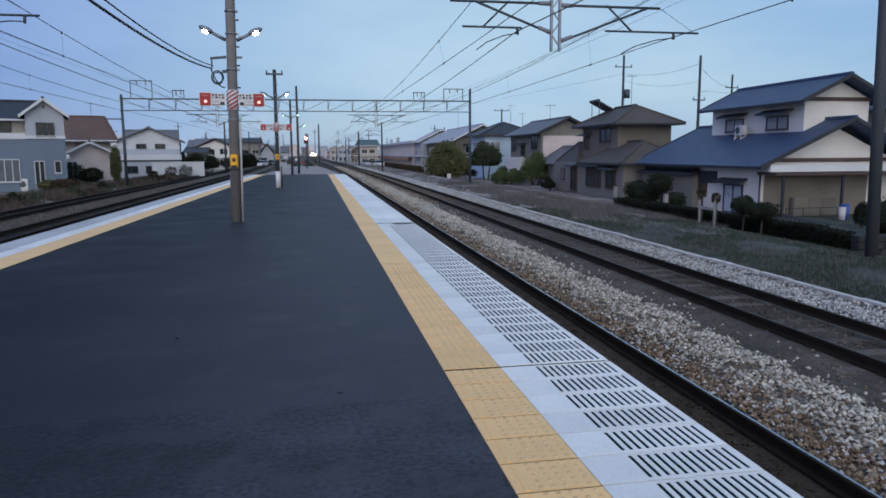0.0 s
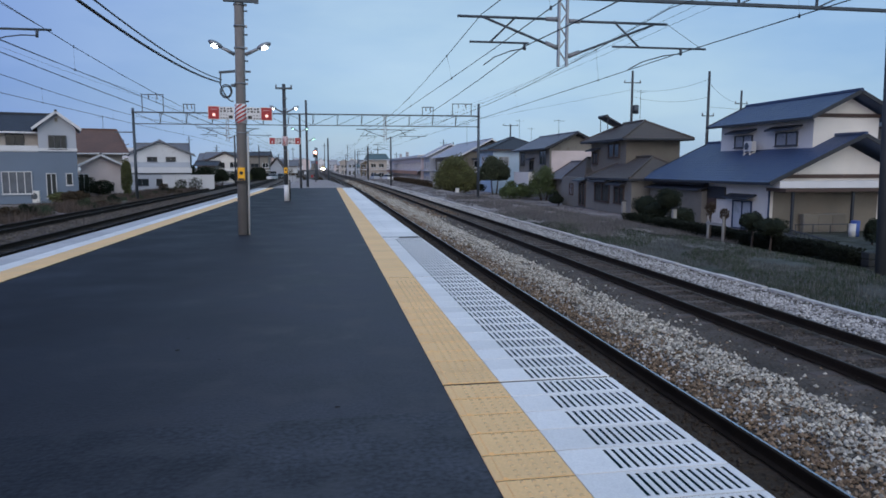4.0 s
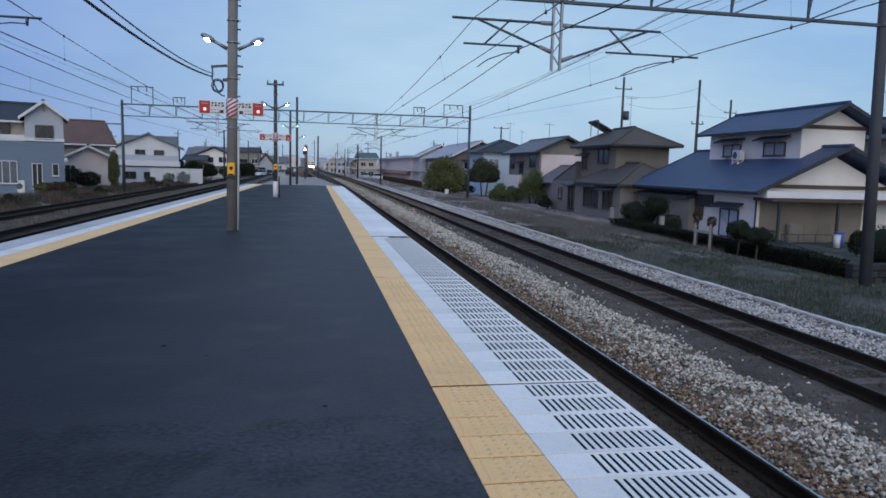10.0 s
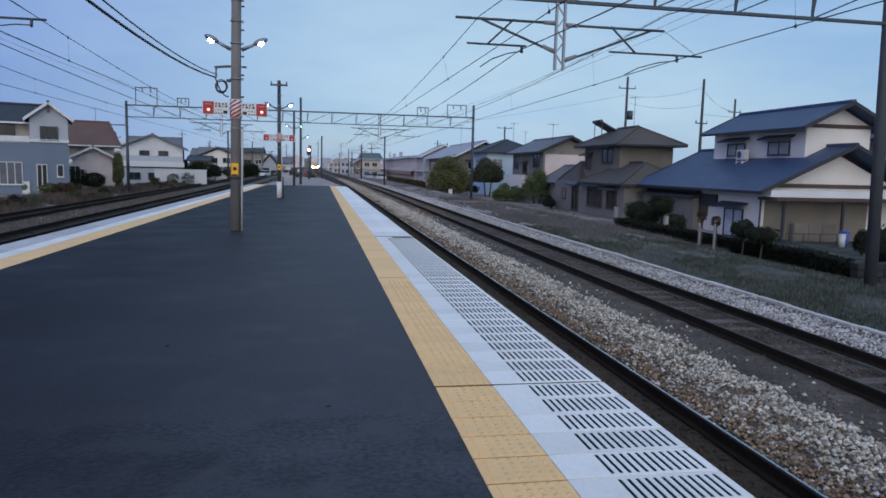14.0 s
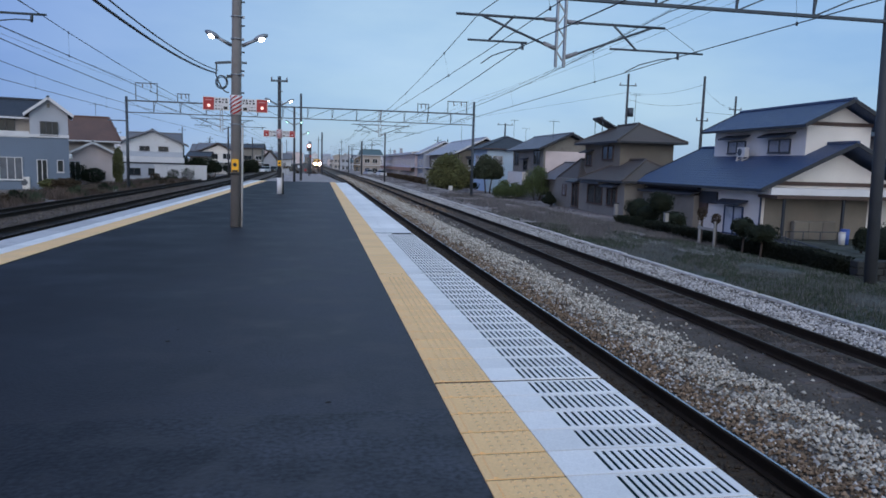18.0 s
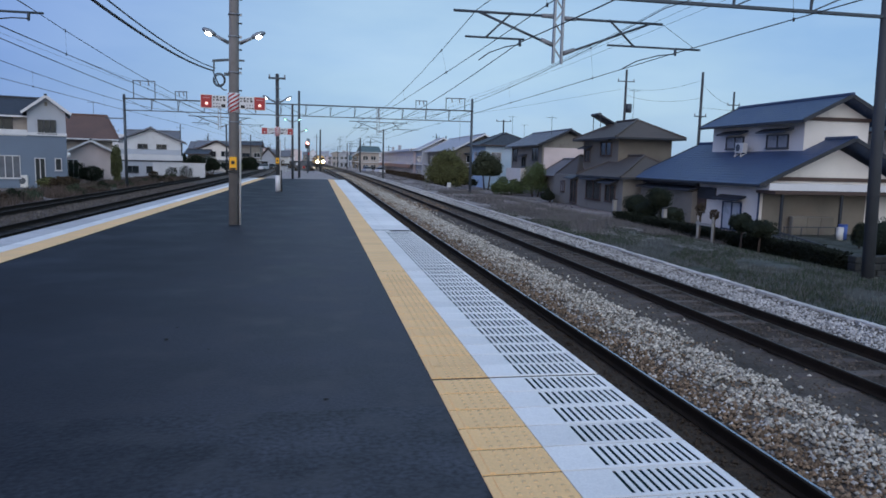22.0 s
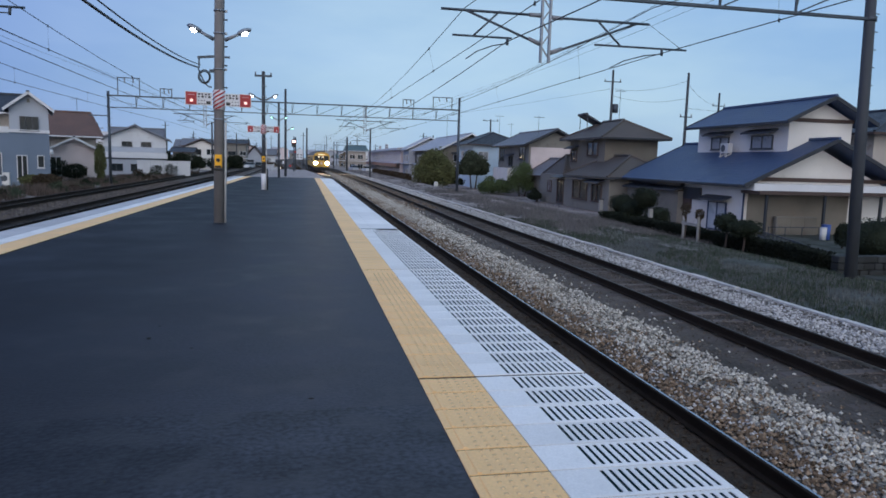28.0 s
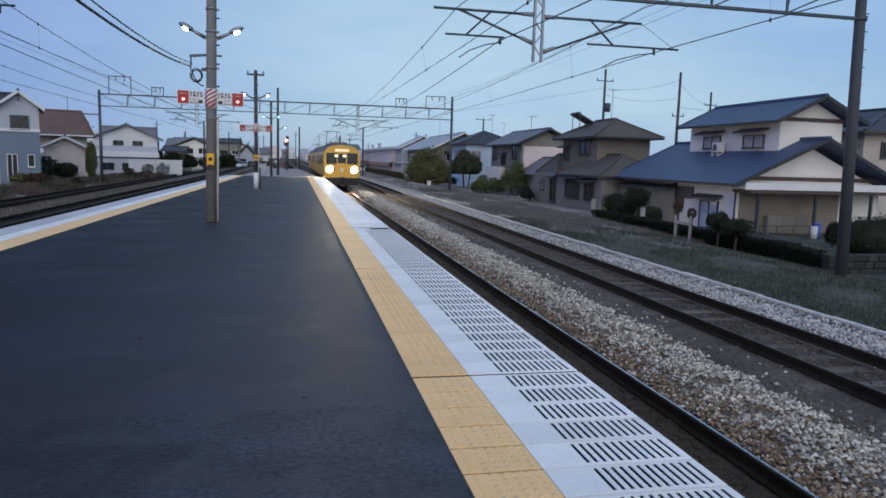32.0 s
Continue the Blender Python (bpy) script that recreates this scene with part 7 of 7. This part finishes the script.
# ---- train ----
def build_train():
    t = thing("train", "mustard yellow electric train with lit headlights approaching the platform", "train")
    prof = [(-1.40, 0.95), (-1.45, 1.25), (-1.45, 2.7), (-1.40, 3.05), (-1.22, 3.32), (-0.8, 3.52), (0, 3.60), (0.8, 3.52), (1.22, 3.32), (1.40, 3.05), (1.45, 2.7), (1.45, 1.25), (1.40, 0.95)]
    for c in range(3):
        y0 = c * 20.0
        bm = B()
        rings = []
        for dy, k in ((0.0 if c else 0.0, 0.975), (0.12, 1.0), (19.3, 1.0), (19.42, 0.975)):
            rings.append([bm.verts.new((x * k, y0 + dy, 0.95 + (z - 0.95) * (0.99 if k < 1 else 1))) for x, z in prof])
        for a, b in zip(rings, rings[1:]):
            for i in range(len(prof)):
                f = bm.faces.new((a[i], a[(i + 1) % len(prof)], b[(i + 1) % len(prof)], b[i]))
                f.material_index = 1 if 3 <= i <= 8 else 0
        bm.faces.new(rings[0][::-1])
        bm.faces.new(rings[-1])
        body = part("car_body", bm, (TRAINPAINT, TRAINROOF), t, "mustard yellow steel car body")
        for s in (-1, 1):
            for k in range(8):
                ya = y0 + 1.9 + k * 2.1
                door = k in (1, 4, 7)
                bm = B()
                if door:
                    for d in (0.02, 0.68):
                        box(bm, s * 1.452 - 0.012, s * 1.452 + 0.012, ya + d, ya + d + 0.62, 1.15, 2.95)
                    dr = part("door", bm, TRAINPAINT, body)
                    bm = B()
                    for d in (0.12, 0.78):
                        box(bm, s * 1.468 - 0.006, s * 1.468 + 0.006, ya + d, ya + d + 0.42, 2.0, 2.75)
                    part("pane", bm, PANE, dr)
                else:
                    box(bm, s * 1.455 - 0.012, s * 1.455 + 0.012, ya, ya + 1.5, 1.95, 2.78)
                    part("side_window", bm, PANE, body)
        for k in range(3):
            bm = B()
            box(bm, -0.65, 0.65, y0 + 3 + k * 6, y0 + 5.2 + k * 6, 3.5, 3.85)
            part("roof_cooler", bm, TRAINROOF, body)
        bm = B()
        box(bm, -1.2, 1.2, y0 + 5.5, y0 + 14, 0.35, 0.95)
        part("underfloor_box", bm, UNDER, body)
        for yb in (3.0, 16.4):
            bm = B()
            for s in (-1, 1):
                box(bm, s * 0.85 - 0.1, s * 0.85 + 0.1, y0 + yb - 1.5, y0 + yb + 1.5, 0.35, 0.75)
            box(bm, -0.85, 0.85, y0 + yb - 0.3, y0 + yb + 0.3, 0.4, 0.9)
            bg = part("bogie", bm, UNDER, t)
            for dy in (-1.05, 1.05):
                bm = B()
                for s in (-1, 1):
                    bar(bm, (s * 0.5, y0 + yb + dy, 0.43), (s * 0.62, y0 + yb + dy, 0.43), 0.43, 0.43, 18)
                bar(bm, (-0.6, y0 + yb + dy, 0.43), (0.6, y0 + yb + dy, 0.43), 0.07, 0.07, 8)
                part("wheelset", bm, UNDER, bg)
    # pantograph
    bm = B()
    for s in (-0.5, 0.5):
        bar(bm, (s, 15.4, 3.7), (s, 16.6, 4.45), 0.03, seg=6)
        bar(bm, (s, 16.6, 4.45), (s, 15.6, 5.15), 0.025, seg=6)
    bar(bm, (-0.85, 15.6, 5.17), (0.85, 15.6, 5.17), 0.03, seg=6)
    box(bm, -0.7, 0.7, 15.0, 16.8, 3.56, 3.7)
    part("pantograph", bm, STEEL, t)
    # front face
    bm = B()
    for x0, x1 in ((-1.2, -0.42), (0.42, 1.2), (-0.34, 0.34)):
        box(bm, x0, x1, -0.03, 0.02, 2.12, 2.88)
    ws = part("windscreen", bm, PANE, t, "dark cab windows")
    bm = B()
    for x0, x1 in ((-1.26, -0.38), (0.38, 1.26)):
        box(bm, x0, x1, -0.015, 0.01, 2.06, 2.94)
    part("windscreen_rubber", bm, SIGNBLACK, ws)
    bm = B()
    for x in (-0.45, 0.2):
        box(bm, x - 0.13, x + 0.13, -0.04, -0.031, 2.62, 2.80)
    part("cab_lamp", bm, CABGLOW, ws, "small lit lamps behind the cab glass")
    bm = B()
    box(bm, -0.55, 0.55, -0.03, 0.02, 3.04, 3.26)
    part("destination_display", bm, DISPLAYGLOW, t, "dimly lit display over the cab windows")
    bm = B()
    box(bm, -0.40, 0.40, -0.025, 0.02, 1.05, 2.95)
    part("front_door", bm, TRAINPAINT, t)
    for s in (-1, 1):
        bm = B()
        bar(bm, (s * 0.98, 0.05, 1.62), (s * 0.98, -0.24, 1.62), 0.275, 0.265, 20, cap=False)
        bar(bm, (s * 0.98, -0.24, 1.62), (s * 0.98, -0.02, 1.62), 0.250, 0.245, 20, cap=False)
        rim = part("headlight_rim", bm, TRAINPAINT, t)
        bm = B()
        bar(bm, (s * 0.98, -0.005, 1.62), (s * 0.98, -0.03, 1.62), 0.243, 0.235, 20)
        part("headlight", bm, HEADLIGHT, rim, "brightly lit warm headlight")
        bm = B()
        bar(bm, (s * 0.62, 0.02, 1.62), (s * 0.62, -0.05, 1.62), 0.09, 0.09, 12)
        part("tail_lamp", bm, SIGNRED, t)
    bm = B()
    box(bm, -1.3, 1.3, -0.1, 0.15, 0.35, 0.95)
    box(bm, -0.22, 0.22, -0.5, 0.1, 0.7, 1.0)
    part("skirt_and_coupler", bm, UNDER, t)
    bm = B()
    box(bm, -0.1, 0.12, -0.09, -0.03, 1.42, 1.75)
    part("train_number_plate", bm, PLASTIC, t)
    return t


train = build_train()


def train_y(t):
    """The front's place along the line."""
    s = 32 - t
    return 57 + 15.9 * s + 0.35 * s * s if s < 4.5 else 135.6 + 17.5 * (s - 4.5)


def motions():
    rows = []
    for k in range(65):
        t = k / 2
        y = train_y(t)
        heading = math.degrees(math.atan2(bend(y) - bend(y + 30), 30))
        rows.append((t, pose(3.62 + bend(y), y, RAIL, 0, 0, heading)))
    walk(train, rows)


motions()
